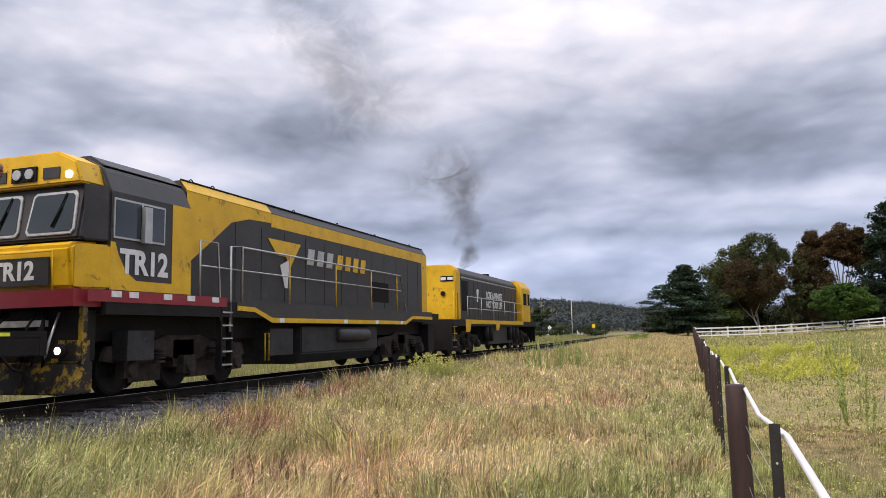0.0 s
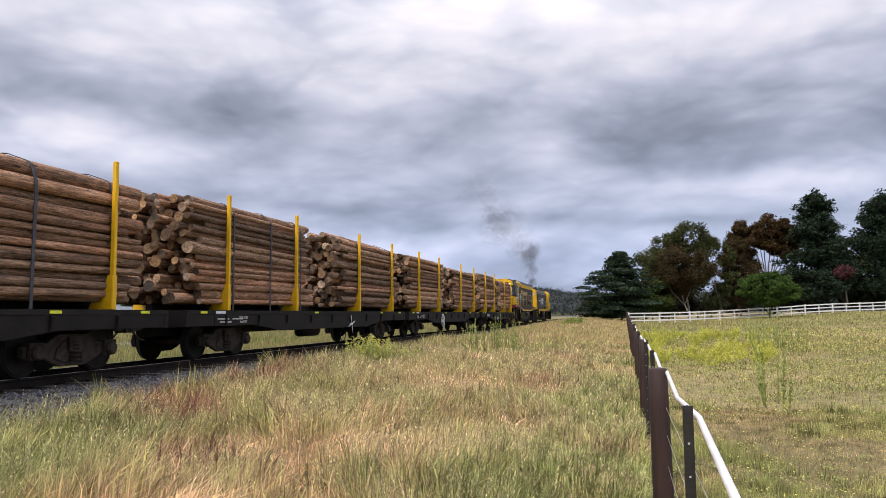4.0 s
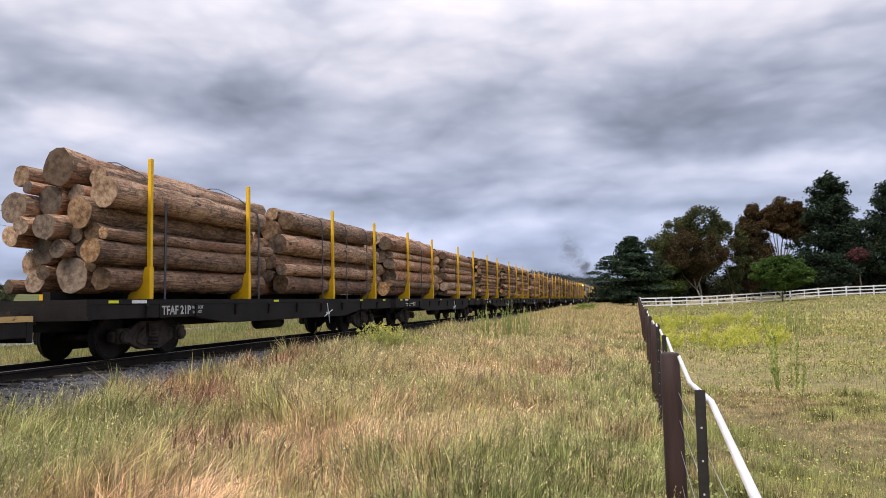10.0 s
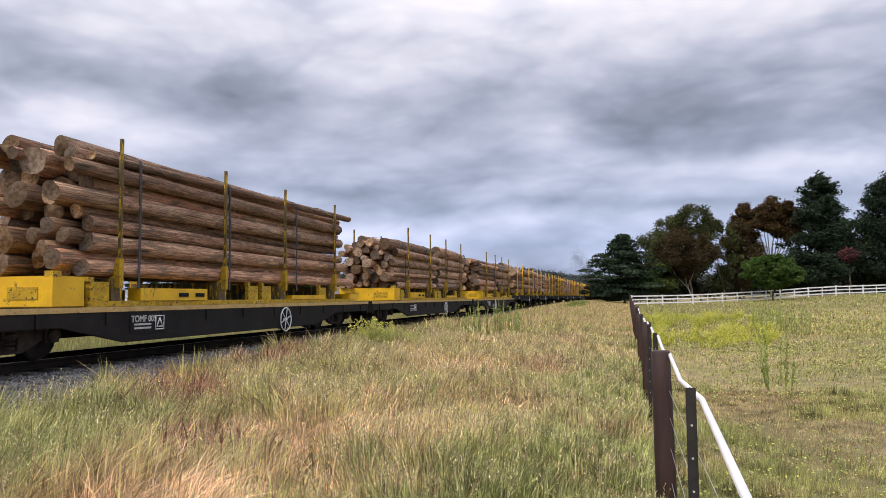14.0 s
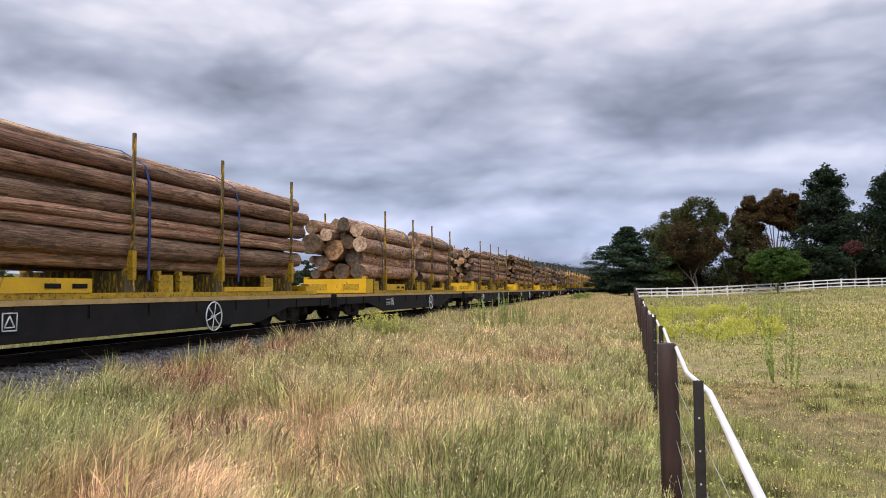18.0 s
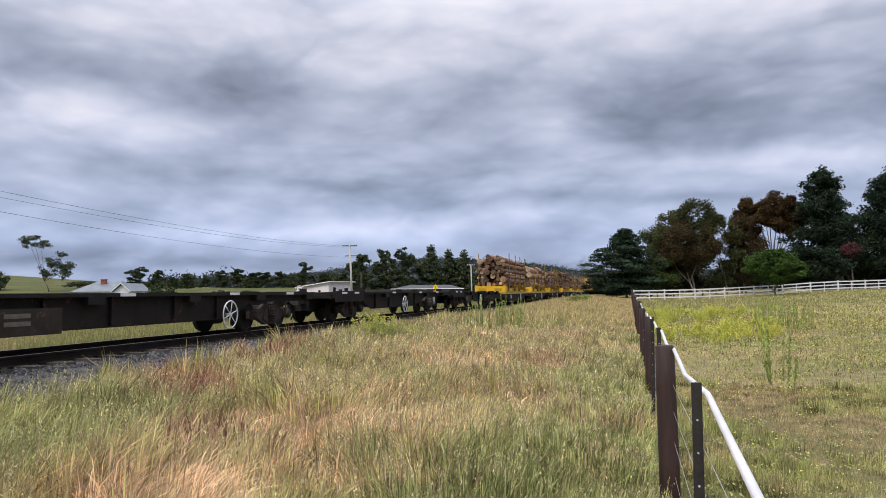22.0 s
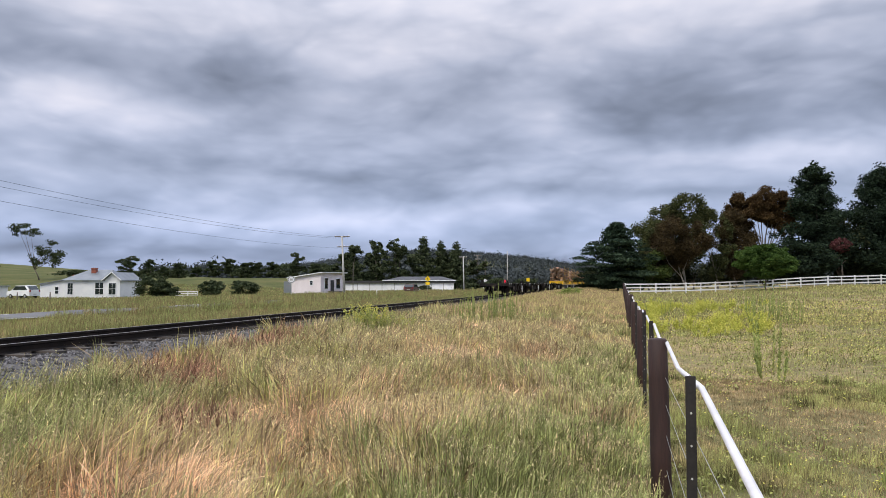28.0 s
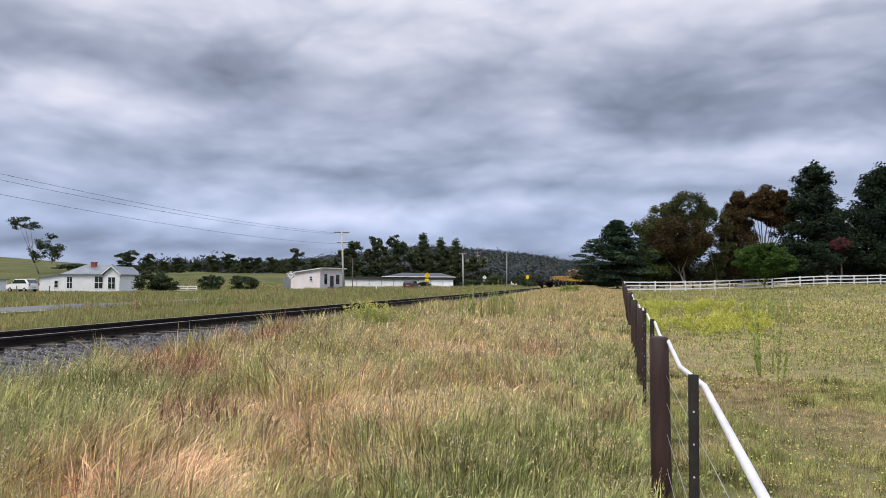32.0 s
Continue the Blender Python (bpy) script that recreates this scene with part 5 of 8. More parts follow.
def make_house():
    ob = thing("house", "low white weatherboard house with a grey iron roof and brick chimneys", "house", (-84.5, 93.1, float(gz(-78, 95)) + 0.05), "", "", 13.3)
    bm = bmesh.new()
    box(bm, 4.2, 0, 0, 11.6, 7.5, 2.75)
    part("wall", bm, M["wall_white"], ob, "white weatherboard wall")
    bm = bmesh.new()
    prism(bm, [(0.0, 0), (4.2, 0), (4.2, 2.7), (0.0, 2.1)], "y", 0.3, 6.5)
    part("lean_to", bm, M["wall_white"], ob, "white lean-to end")
    bm = bmesh.new()
    prism(bm, [(11.6, 0), (14.2, 0), (14.2, 2.75), (12.9, 3.75), (11.6, 2.75)], "y", -0.8, 6.5)
    part("gable_wing", bm, M["wall_white"], ob, "white gabled wing")
    # boards
    for i in range(11):
        bm = bmesh.new()
        box(bm, 4.2, -0.014, 0.1 + 0.24 * i, 11.6, 0.0, 0.325 + 0.24 * i)
        part("board", bm, M["wall_white"], ob)
    bm = bmesh.new()
    v = [bm.verts.new(p) for p in ((3.8, -0.4, 2.72), (12.0, -0.4, 2.72), (12.0, 7.9, 2.72), (3.8, 7.9, 2.72), (6.6, 3.7, 4.45), (10.6, 3.7, 4.45))]
    for f in ((0, 1, 5, 4), (1, 2, 5), (2, 3, 4, 5), (3, 0, 4), (0, 3, 2, 1)):
        bm.faces.new([v[i] for i in f])
    roof = part("roof", bm, M["roof_grey"], ob, "grey corrugated iron hip roof")
    bm = bmesh.new()
    prism(bm, [(-0.3, 2.06), (4.3, 2.74), (4.3, 2.84), (-0.3, 2.16)], "y", 0.0, 6.8)
    part("lean_to_roof", bm, M["roof_grey"], ob)
    bm = bmesh.new()
    prism(bm, [(11.25, 2.62), (12.9, 3.88), (14.55, 2.62), (14.55, 2.74), (12.9, 4.0), (11.25, 2.74)], "y", -1.15, 6.5)
    part("gable_roof", bm, M["roof_grey"], ob)
    for a, b in (((11.2, 2.58), (12.9, 3.88)), ((14.6, 2.58), (12.9, 3.88))):
        bm = bmesh.new()
        prism(bm, [a, b, (b[0], b[1] + 0.16), (a[0], a[1] + 0.16)], "y", -1.2, -1.152)
        part("barge_board", bm, M["wall_white"], ob)
    for x, y, z in ((8.0, 2.6, 4.7), (4.6, 3.0, 3.6)):
        bm = bmesh.new()
        box(bm, x - 0.4, y - 0.3, 2.8, x + 0.4, y + 0.3, z)
        box(bm, x - 0.46, y - 0.36, z - 0.18, x + 0.46, y + 0.36, z - 0.04)
        part("chimney", bm, M["brick_red"], roof, "red brick chimney")
    window(ob, 2.6, 3.2, 0.6, 1.7, 0.27, 1)
    window(ob, 4.9, 5.8, 0.5, 2.3)
    window(ob, 9.6, 11.0, 0.5, 2.4)
    window(ob, 12.3, 13.5, 0.5, 2.3, -0.83)
    ob.matrix_basis = ob.matrix_basis @ Matrix.Diagonal((0.88, 1, 0.96, 1))


make_house()


def make_shed():
    ob = thing("shed", "small pale pink skillion-roofed building beside the road", "shed", (-43.6, 103.0, float(gz(-45, 104)) + 0.1), "", "", -12)
    bm = bmesh.new()
    prism(bm, [(-5.4, 0), (0, 0), (0, 3.15), (-5.4, 2.45)], "y", 0, 6.0)
    part("wall", bm, M["wall_pink"], ob, "pale pink rendered wall", 0.02)
    bm = bmesh.new()
    prism(bm, [(-6.0, 2.36), (0.5, 3.2), (0.5, 3.32), (-6.0, 2.48)], "y", -0.4, 6.6)
    part("roof", bm, M["wall_white"], ob, "white-edged skillion roof", 0.01)
    window(ob, -1.9, -1.4, 1.35, 2.0, -0.03, 1)
    for a, b, z0, z1, n in ((0.9, 1.9, 0.7, 2.5, "window"), (4.0, 5.2, 0.7, 2.4, "window"), (2.6, 3.5, 0.05, 2.1, "door")):
        bm = bmesh.new()
        box(bm, -0.02, a, z0, 0.05, b, z1)
        f = part(n, bm, M["dark_gap"] if n == "door" else M["wall_white"], ob, "dark door" if n == "door" else "window with white frame")
        if n == "window":
            bm = bmesh.new()
            box(bm, 0.045, a + 0.1, z0 + 0.1, 0.06, b - 0.1, z1 - 0.1)
            part("pane", bm, M["glass"], f)
    bm = bmesh.new()
    box(bm, -7.6, 1.0, 0, -5.45, 5.0, 1.9)
    part("annexe", bm, M["roof_grey"], ob, "grey iron annexe")
    bm = bmesh.new()
    box(bm, 0.6, 1.0, 0.35, 1.1, 4.2, 0.45)
    for y in (1.2, 4.0):
        box(bm, 0.65, y, 0.0, 1.05, y + 0.1, 0.35)
    part("bench", bm, M["timber"], ob, "low timber bench")


make_shed()


def make_long_building():
    ob = thing("long_building", "long low white building with a dark roofline", "building", (-60.5, 155, float(gz(-50, 160))), "", "", 15)
    bm = bmesh.new()
    box(bm, 0, 0, 0, 25, 6, 1.7)
    part("wall", bm, M["wall_white"], ob, "long white wall", 0.02)
    bm = bmesh.new()
    box(bm, -0.3, -0.3, 1.7, 25.3, 6.3, 2.3)
    part("roof_band", bm, M["dark_gap"], ob, "dark glazed band")
    bm = bmesh.new()
    v = [bm.verts.new(p) for p in ((9.5, 1.5, 2.46), (25.4, 1.5, 2.46), (25.4, 12, 2.46), (9.5, 12, 2.46), (13, 7, 3.3), (22.5, 7, 3.3))]
    for f in ((0, 1, 5, 4), (1, 2, 5), (2, 3, 4, 5), (3, 0, 4), (0, 3, 2, 1)):
        bm.faces.new([v[i] for i in f])
    part("roof", bm, M["roof_dark"], ob, "dark grey hip roof behind")
    bm = bmesh.new()
    box(bm, 9.0, -0.5, 2.3, 25.5, 0.2, 2.45)
    part("fascia", bm, M["wall_white"], ob, "white fascia")
    for i in range(9):
        bm = bmesh.new()
        box(bm, 0.6 + 2.75 * i, -0.05, 0, 0.75 + 2.75 * i, 0.0, 1.7)
        part("pilaster", bm, M["concrete"], ob)


make_long_building()


def pole(at, height, arms, label, lean=0.0, r=0.13, mat="timber"):
    ob = thing("power_pole", label, "pole", (at[0], at[1], float(gz(*at))), "power poles")
    bm = bmesh.new()
    tube(bm, [(0, 0, -0.3), (lean * height, 0, height)], [r, r * 0.7], 10)
    part("mast", bm, M[mat], ob)
    for z, w in arms:
        bm = bmesh.new()
        box(bm, lean * z - w / 2, -0.06, z - 0.07, lean * z + w / 2, 0.06, z + 0.07)
        arm = part("crossarm", bm, M["timber"], ob)
        for k in (-0.45, -0.2, 0.2, 0.45):
            bm = bmesh.new()
            tube(bm, [(lean * z + w * k, 0, z + 0.07), (lean * z + w * k, 0, z + 0.22)], 0.04, 6)
            part("insulator", bm, M["white_paint"], arm)
    return ob


def make_poles():
    pole((-39.2, 101.4), 8.6, ((8.5, 2.3), (7.0, 1.6)), "leaning grey timber power pole with two crossarms", -0.05, 0.17, "concrete")
    pole((-31.0, 147), 7.2, ((7.0, 1.6),), "grey timber power pole beside the road", -0.02, 0.15, "concrete")
    pole((-22.4, 149), 8.2, (), "slim pale lamp mast beside the road", 0.0, 0.09, "concrete")
    pole((-37.5, 196), 9.4, ((9.2, 2.0), (8.2, 1.4)), "distant timber power pole with two crossarms", 0.0, 0.16)
    pole((-36.0, 199), 8.2, ((7.6, 1.4),), "distant timber power pole", 0.0, 0.15)
    pole((-36.6, 98), 4.6, (), "thin bare post behind the shed", 0.0, 0.06)
    for i, (dx, z, z2) in enumerate(((-1.0, 9.4, 8.15), (1.0, 9.4, 8.15), (0.7, 8.2, 6.65))):
        bm = bmesh.new()
        a, b = Vector((-40.4 + dx, 20, z)), Vector((-38.6 + dx, 99, z2))
        tube(bm, [a.lerp(b, u) - Vector((0, 0, 1.1 * 4 * u * (1 - u))) for u in np.linspace(0, 1, 30)], 0.010, 4)
        solo("power_line", bm, M["rubber"], "dark overhead power line", "cable", "power lines")
    pole((-40.4, 20), 9.6, ((9.4, 2.3), (8.2, 1.6)), "timber power pole beside the near road", 0.0, 0.17)


make_poles()


def road_sign(at, z, shape, material, label, second=None):
    ob = thing("road_sign", label, "sign", (at[0], at[1], float(gz(*at))), "road signs")
    bm = bmesh.new()
    tube(bm, [(0, 0.03, -0.2), (0, 0.03, z + 0.35)], 0.035, 8)
    part("post", bm, M["concrete"], ob)
    bm = bmesh.new()
    if shape == "diamond":
        prism(bm, [(0, z - 0.55), (0.55, z), (0, z + 0.55), (-0.55, z)], "y", -0.02, 0.0)
    elif shape == "round":
        prism(bm, [(0.45 * math.cos(a), z + 0.45 * math.sin(a)) for a in np.linspace(0, 6.283, 21)[:-1]], "y", -0.02, 0.0)
    else:
        prism(bm, [(-0.36, z - 0.4), (0.36, z - 0.4), (0.36, z + 0.4), (-0.36, z + 0.4)], "y", -0.02, 0.0)
    face = part("plate", bm, material, ob)
    if shape == "diamond":
        bm = bmesh.new()
        box(bm, -0.05, -0.03, z - 0.25, 0.05, -0.022, z + 0.28)
        part("symbol", bm, M["rubber"], face)
        bm = bmesh.new()
        box(bm, -0.40, -0.02, z - 1.15, 0.40, 0.0, z - 0.65)
        part("lower_plate", bm, material, ob)
    if shape == "round":
        bm = bmesh.new()
        ring(bm, (0, -0.024, z), 0.37, 0.03, "y", 22, 5)
        part("rim", bm, M["rubber"], face)
        bm = bmesh.new()
        box(bm, -0.2, -0.028, z - 0.13, 0.2, -0.021, z + 0.13)
        part("plain_bar", bm, M["bar_paint"], face)
    ob.rotation_euler = (0, 0, radians(14))
    return ob


road_sign((-35.6, 135.5), 2.55, "diamond", M["sign_yellow"], "yellow diamond warning sign with a small plate below")
road_sign((-39.1, 83.3), 2.1, "round", M["wall_white"], "white round road sign on a thin post")
road_sign((-20.5, 168), 2.5, "square", M["sign_yellow"], "square yellow sign beside the road")
road_sign((-33.5, 185), 2.4, "diamond", M["wall_white"], "pale diamond road sign in the distance")


def marker_post(at, h):
    bm = bmesh.new()
    z = float(gz(*at))
    box(bm, at[0] - 0.05, at[1] - 0.02, z - 0.1, at[0] + 0.05, at[1] + 0.02, z + h)
    return solo("marker_post", bm, M["fence_white"], "white roadside marker post", "post", "marker posts", "", 0.005)


for p in ((-26.0, 77, 1.1), (-28.5, 118, 1.0), (-27.5, 150, 1.0)):
    marker_post(p[:2], p[2])


def car(at, turn, material, label, long_=4.3, high=1.5):
    ob = thing("car", label, "car", (at[0], at[1], float(gz(*at)) + 0.1), "cars by the road", "", turn)
    h = high / 1.5
    bm = bmesh.new()
    prism(bm, [(-long_ / 2, 0.35), (long_ / 2, 0.35), (long_ / 2, 0.75 * h), (long_ * 0.30, 0.88 * h), (long_ * 0.12, 1.42 * h), (-long_ * 0.33, 1.46 * h), (-long_ * 0.46, 0.95 * h), (-long_ / 2, 0.9 * h)], "x", -0.86, 0.86)
    part("body", bm, material, ob, "", 0.06)
    bm = bmesh.new()
    prism(bm, [(long_ * 0.25, 0.92 * h), (long_ * 0.115, 1.36 * h), (-long_ * 0.30, 1.38 * h), (-long_ * 0.40, 0.95 * h)], "x", -0.872, 0.872)
    part("side_glass", bm, M["glass"], ob)
    bm = bmesh.new()
    prism(bm, [(-long_ * 0.355, 1.38 * h), (-long_ * 0.462, 1.0 * h), (-long_ * 0.475, 1.0 * h), (-long_ * 0.365, 1.40 * h)], "x", -0.7, 0.7)
    part("rear_window", bm, M["glass"], ob)
    for s in (-1, 1):
        bm = bmesh.new()
        box(bm, s * 0.72 - 0.1, -long_ / 2 - 0.01, 0.72 * h, s * 0.72 + 0.1, -long_ / 2 + 0.05, 0.95 * h)
        part("tail_light", bm, M["red_paint"], ob, "red tail light")
        for y in (-long_ * 0.31, long_ * 0.31):
            bm = bmesh.new()
            tube(bm, [(s * 0.88, y, 0.31), (s * 0.70, y, 0.31)], 0.31, 16)
            w = part("wheel", bm, M["rubber"], ob)
            bm = bmesh.new()
            tube(bm, [(s * 0.89, y, 0.31), (s * 0.87, y, 0.31)], 0.18, 12)
            part("rim", bm, M["steel_rail"], w)
    bm = bmesh.new()
    box(bm, -0.25, -long_ / 2 - 0.015, 0.55, 0.25, -long_ / 2 + 0.01, 0.66)
    part("plate", bm, M["bar_paint"], ob, "plain plate")
    return ob


M["car_dark"] = surface("dull_maroon_car_paint", (0.085, 0.04, 0.038), (0.11, 0.055, 0.05), 0.3, 0.2, 1.0, 0.0, 20)
car((-34.5, 120.5), 2, M["car_dark"], "dark red hatchback parked on the roadside grass")
car((-30.0, 214), 10, M["wall_white"], "white car in the distance on the road")
car((-24.5, 214), 15, M["steel_rail"], "silver car in the distance on the road")
car((-83.6, 89.2), 80, M["wall_white"], "white van beside the house", 4.8, 1.9)


def make_yard():
    ob = thing("small_shed", "small white shed with a flat grey roof", "shed", (-93.5, 88.5, float(gz(-92, 88))), "", "", 13)
    bm = bmesh.new()
    box(bm, 0, 0, 0, 4.5, 3.5, 1.7)
    part("wall", bm, M["wall_white"], ob)
    bm = bmesh.new()
    box(bm, -0.2, -0.2, 1.7, 4.8, 3.7, 1.85)
    part("roof", bm, M["roof_grey"], ob)
    ob = thing("yard_fence", "low white yard fence beside the bushes", "fence", (-65.0, 96.5, float(gz(-65, 96))), "", "", 13)
    for z in (0.3, 0.6, 0.9):
        bm = bmesh.new()
        box(bm, 0, -0.03, z - 0.08, 4.4, 0.0, z + 0.08)
        part("board", bm, M["fence_white"], ob)
    for x in (0.0, 1.4, 2.9, 4.3):
        bm = bmesh.new()
        box(bm, x, 0.0, -0.1, x + 0.1, 0.08, 1.0)
        part("post", bm, M["fence_white"], ob)
    for i, (x, y) in enumerate(((-74, 78), (-78, 77), (-70, 79))):
        bm = bmesh.new()
        z = float(gz(x, y))
        tube(bm, [(x, y, z - 0.2), (x, y, z + 1.1)], 0.07, 7)
        solo("fence_post", bm, M["timber"], "old grey fence post", "post", "old fence posts")


make_yard()


# ---- weeds and flowers ----
def weed(name, label, at, height, spread, stems, material, flowers, seed, petal=0.02):
    """A many-stemmed weed: thin stems with small leaves, and petals near the tops."""
    r = np.random.default_rng(seed)
    z = float(gz(*at))
    ob = thing(name, label, "weed", (at[0], at[1], z), "weeds")
    bm = bmesh.new()
    tips = []
    for i in range(stems):
        a, d = r.uniform(0, 6.28), spread * r.random() ** 0.7
        h = height * r.uniform(0.6, 1.0)
        p = Vector((math.cos(a) * d * 0.35, math.sin(a) * d * 0.35, -0.02))
        q = Vector((math.cos(a) * d, math.sin(a) * d, h))
        tube(bm, [p, p.lerp(q, 0.5) + Vector((0, 0, 0.06 * h)), q], [0.008, 0.006, 0.003], 4)
        tips.append((p, q))
    tagged(part("stem", bm, material, ob), kind="stuff")
    blobs = []
    for p, q in tips:
        for u in np.linspace(0.2, 0.95, 6):
            c = p.lerp(q, u)
            blobs.append((c.x, c.y, c.z, 0.06 * (1.2 - u) + 0.03, 0.06 * (1.2 - u) + 0.03, 0.06))
    v, f = leaves(blobs, stems * (130 if height > 0.3 else 14), 0.021 if height > 0.3 else 0.014, 1.6, seed)
    leaf = new("foliage", sheet("foliage", v, f, material))
    leaf.parent = ob
    tagged(leaf, kind="stuff")
    if flowers:
        blobs = [(q.x, q.y, q.z - 0.03, 0.07, 0.07, 0.10) for p, q in tips]
        v, f = leaves(blobs, flowers, petal, 1.0, seed + 1)
        fl = new("petals", sheet("petals", v, f, M["flower_yellow"]))
        fl.parent = ob
        tagged(fl, "small yellow petals", kind="stuff")
    return ob


def spire(at, height, stems, seed, label="tall dark green seeding dock"):
    r = np.random.default_rng(seed)
    ob = thing("dock_weed", label, "weed", (at[0], at[1], float(gz(*at))), "weeds")
    bm = bmesh.new()
    blobs = []
    for i in range(stems):
        x, y = r.normal(0, 0.17, 2)
        h = height * r.uniform(0.65, 1.0)
        tube(bm, [(x, y, -0.05), (x * 1.5, y * 1.5, h)], [0.012, 0.004], 5)
        for u in np.linspace(0.25, 1.0, 9):
            blobs.append((x * (1 + 0.5 * u), y * (1 + 0.5 * u), h * u, 0.022, 0.022, 0.08))
    tagged(part("stem", bm, M["dock"], ob), kind="stuff")
    v, f = leaves(blobs, stems * 75, 0.026, 2.5, seed)
    leaf = new("foliage", sheet("foliage", v, f, M["dock"]))
    leaf.parent = ob
    tagged(leaf, kind="stuff")
    return ob


def make_weeds():
    weed("mustard_weed", "bushy lime green weed with small yellow flowers", (-6.55, 18.6), 1.05, 0.7, 80, M["weed_mid"], 900, 1, 0.020)
    weed("mustard_weed", "straggling lime green weed with yellow flowers", (-5.8, 19.3), 0.75, 0.6, 40, M["weed_mid"], 260, 2, 0.018)
    spire((-4.6, 24.0), 1.55, 13, 5)
    spire((-4.15, 24.6), 1.6, 14, 6)
    spire((-5.1, 23.6), 1.15, 7, 7)
    spire((-3.7, 25.4), 1.3, 9, 9)
    spire((-4.3, 31.0), 0.95, 5, 8)
    for i, (x, y, h, n) in enumerate(((5.2, 31, 1.5, 7), (5.7, 31.5, 1.6, 8), (6.2, 32, 1.3, 6), (7.0, 32.5, 1.1, 6), (5.4, 36, 1.3, 6), (1.6, 33, 0.9, 4), (6.7, 36, 1.0, 5), (5.0, 29, 1.0, 6), (5.9, 28.4, 0.9, 5))):
        spire((x, y), h, n, 20 + i)
    spire((2.6, 14.6), 1.05, 5, 40, "thin seeding weed in the paddock")
    spire((2.5, 13.4), 0.6, 4, 41, "thin seeding weed in the paddock")
    r = np.random.default_rng(44)
    n = 0
    while n < 74:
        y = r.uniform(23, 50)
        x = 0.085 * y + r.normal(0, 0.05) * y
        if 0.7 < x < 0.18 * y:
            weed("mustard_weed", "yellow-flowering weed in the paddock", (x, y), r.uniform(0.25, 0.7), r.uniform(0.25, 0.6), 9, M["weed_green"], 90, 100 + n, 0.022)
            n += 1
    for i in range(16):
        x, y = r.uniform(1.2, 2.4), r.uniform(4.2, 7.5)
        weed("hawkweed", "small paddock weed with yellow flower heads", (x, y), r.uniform(0.10, 0.18), 0.08, 3, M["dock"], 10, 300 + i, 0.014)


make_weeds()


def make_paddock_flowers():
    n = 9000
    x, y = scatter(n, 0.6, 14, 5, 50, 1.2)
    k = len(x)
    z = gz(x, y) + rng.uniform(0.06, 0.22, k)
    s = rng.uniform(0.004, 0.010, k) * (1 + y / 14)
    a = rng.uniform(0, 6.28, k)
    v = np.stack([np.stack([x + s * np.cos(a + q), y + s * np.sin(a + q), z + s * 0.5 * np.sin(q * 2 + a)], 1) for q in (0, 1.57, 3.14, 4.71)], 1)
    tagged(new("paddock_flowers", sheet("paddock_flowers", v.reshape(-1, 3), np.arange(k * 4).reshape(-1, 4), M["flower_yellow"])), "scattered tiny yellow paddock flowers", "flowers", kind="stuff")


make_paddock_flowers()


def make_paddock_clover():
    """Low broad-leaved growth in clumps over the paddock."""
    cx, cy = scatter(900, 0.4, 9, 5, 26, 1.3)
    per = 22
    size = np.repeat(rng.uniform(0.05, 0.15, len(cx)), per)
    cx, cy = np.repeat(cx, per), np.repeat(cy, per)
    x, y = cx + rng.normal(0, 1, len(cx)) * size, cy + rng.normal(0, 1, len(cx)) * size
    z = gz(x, y) + rng.uniform(0.02, 0.09, len(x))
    s = rng.uniform(0.005, 0.011, len(x)) * (1 + y / 18)
    a = rng.uniform(0, 6.28, len(x))
    v = np.stack([np.stack([x + s * np.cos(a + q), y + s * np.sin(a + q), z + s * 0.6 * np.sin(q + 2 * a)], 1) for q in (0, 1.57, 3.14, 4.71)], 1)
    tagged(new("paddock_clover", sheet("paddock_clover", v.reshape(-1, 3), np.arange(len(x) * 4).reshape(-1, 4), M["clover"])), "clumps of low green clover and weeds", "weed", kind="stuff")


make_paddock_clover()

# ---- train ----
MOVERS = []


def run(t):
    """How far the train has gone at t seconds."""
    return 13.75 * t - 0.0365 * t * t


def rolling(ob, u):
    """Puts a thing of the train at u metres along it."""
    ob.matrix_basis = pose(TRACK_X, u, RAIL_Z)
    MOVERS.append((ob, u))
    return ob


def words(name, text, size, material, parent, m, label="", squeeze=1.0):
    cu = bpy.data.curves.new(name, "FONT")
    cu.body, cu.size, cu.extrude, cu.align_x, cu.align_y = text, size, 0.004, "CENTER", "CENTER"
    cu.offset = size * (0.036 if text == "TR12" else 0.022)
    tmp = bpy.data.objects.new(name, cu)
    scene.collection.objects.link(tmp)
    bpy.context.view_layer.update()
    me = bpy.data.meshes.new_from_object(tmp)
    bpy.data.objects.remove(tmp)
    me.materials.clear()
    me.materials.append(material)
    ob = new(name, me)
    ob.parent = parent
    ob.matrix_basis = m @ Matrix.Diagonal((squeeze, 1, 1, 1))
    return tagged(ob, label)


SIDE = Matrix(((0, 0, 1, 0), (1, 0, 0, 0), (0, 1, 0, 0), (0, 0, 0, 1)))    # writing on a wall that faces +x, read from there


def on_side(x, y, z):
    return Matrix.Translation((x, y, z)) @ SIDE


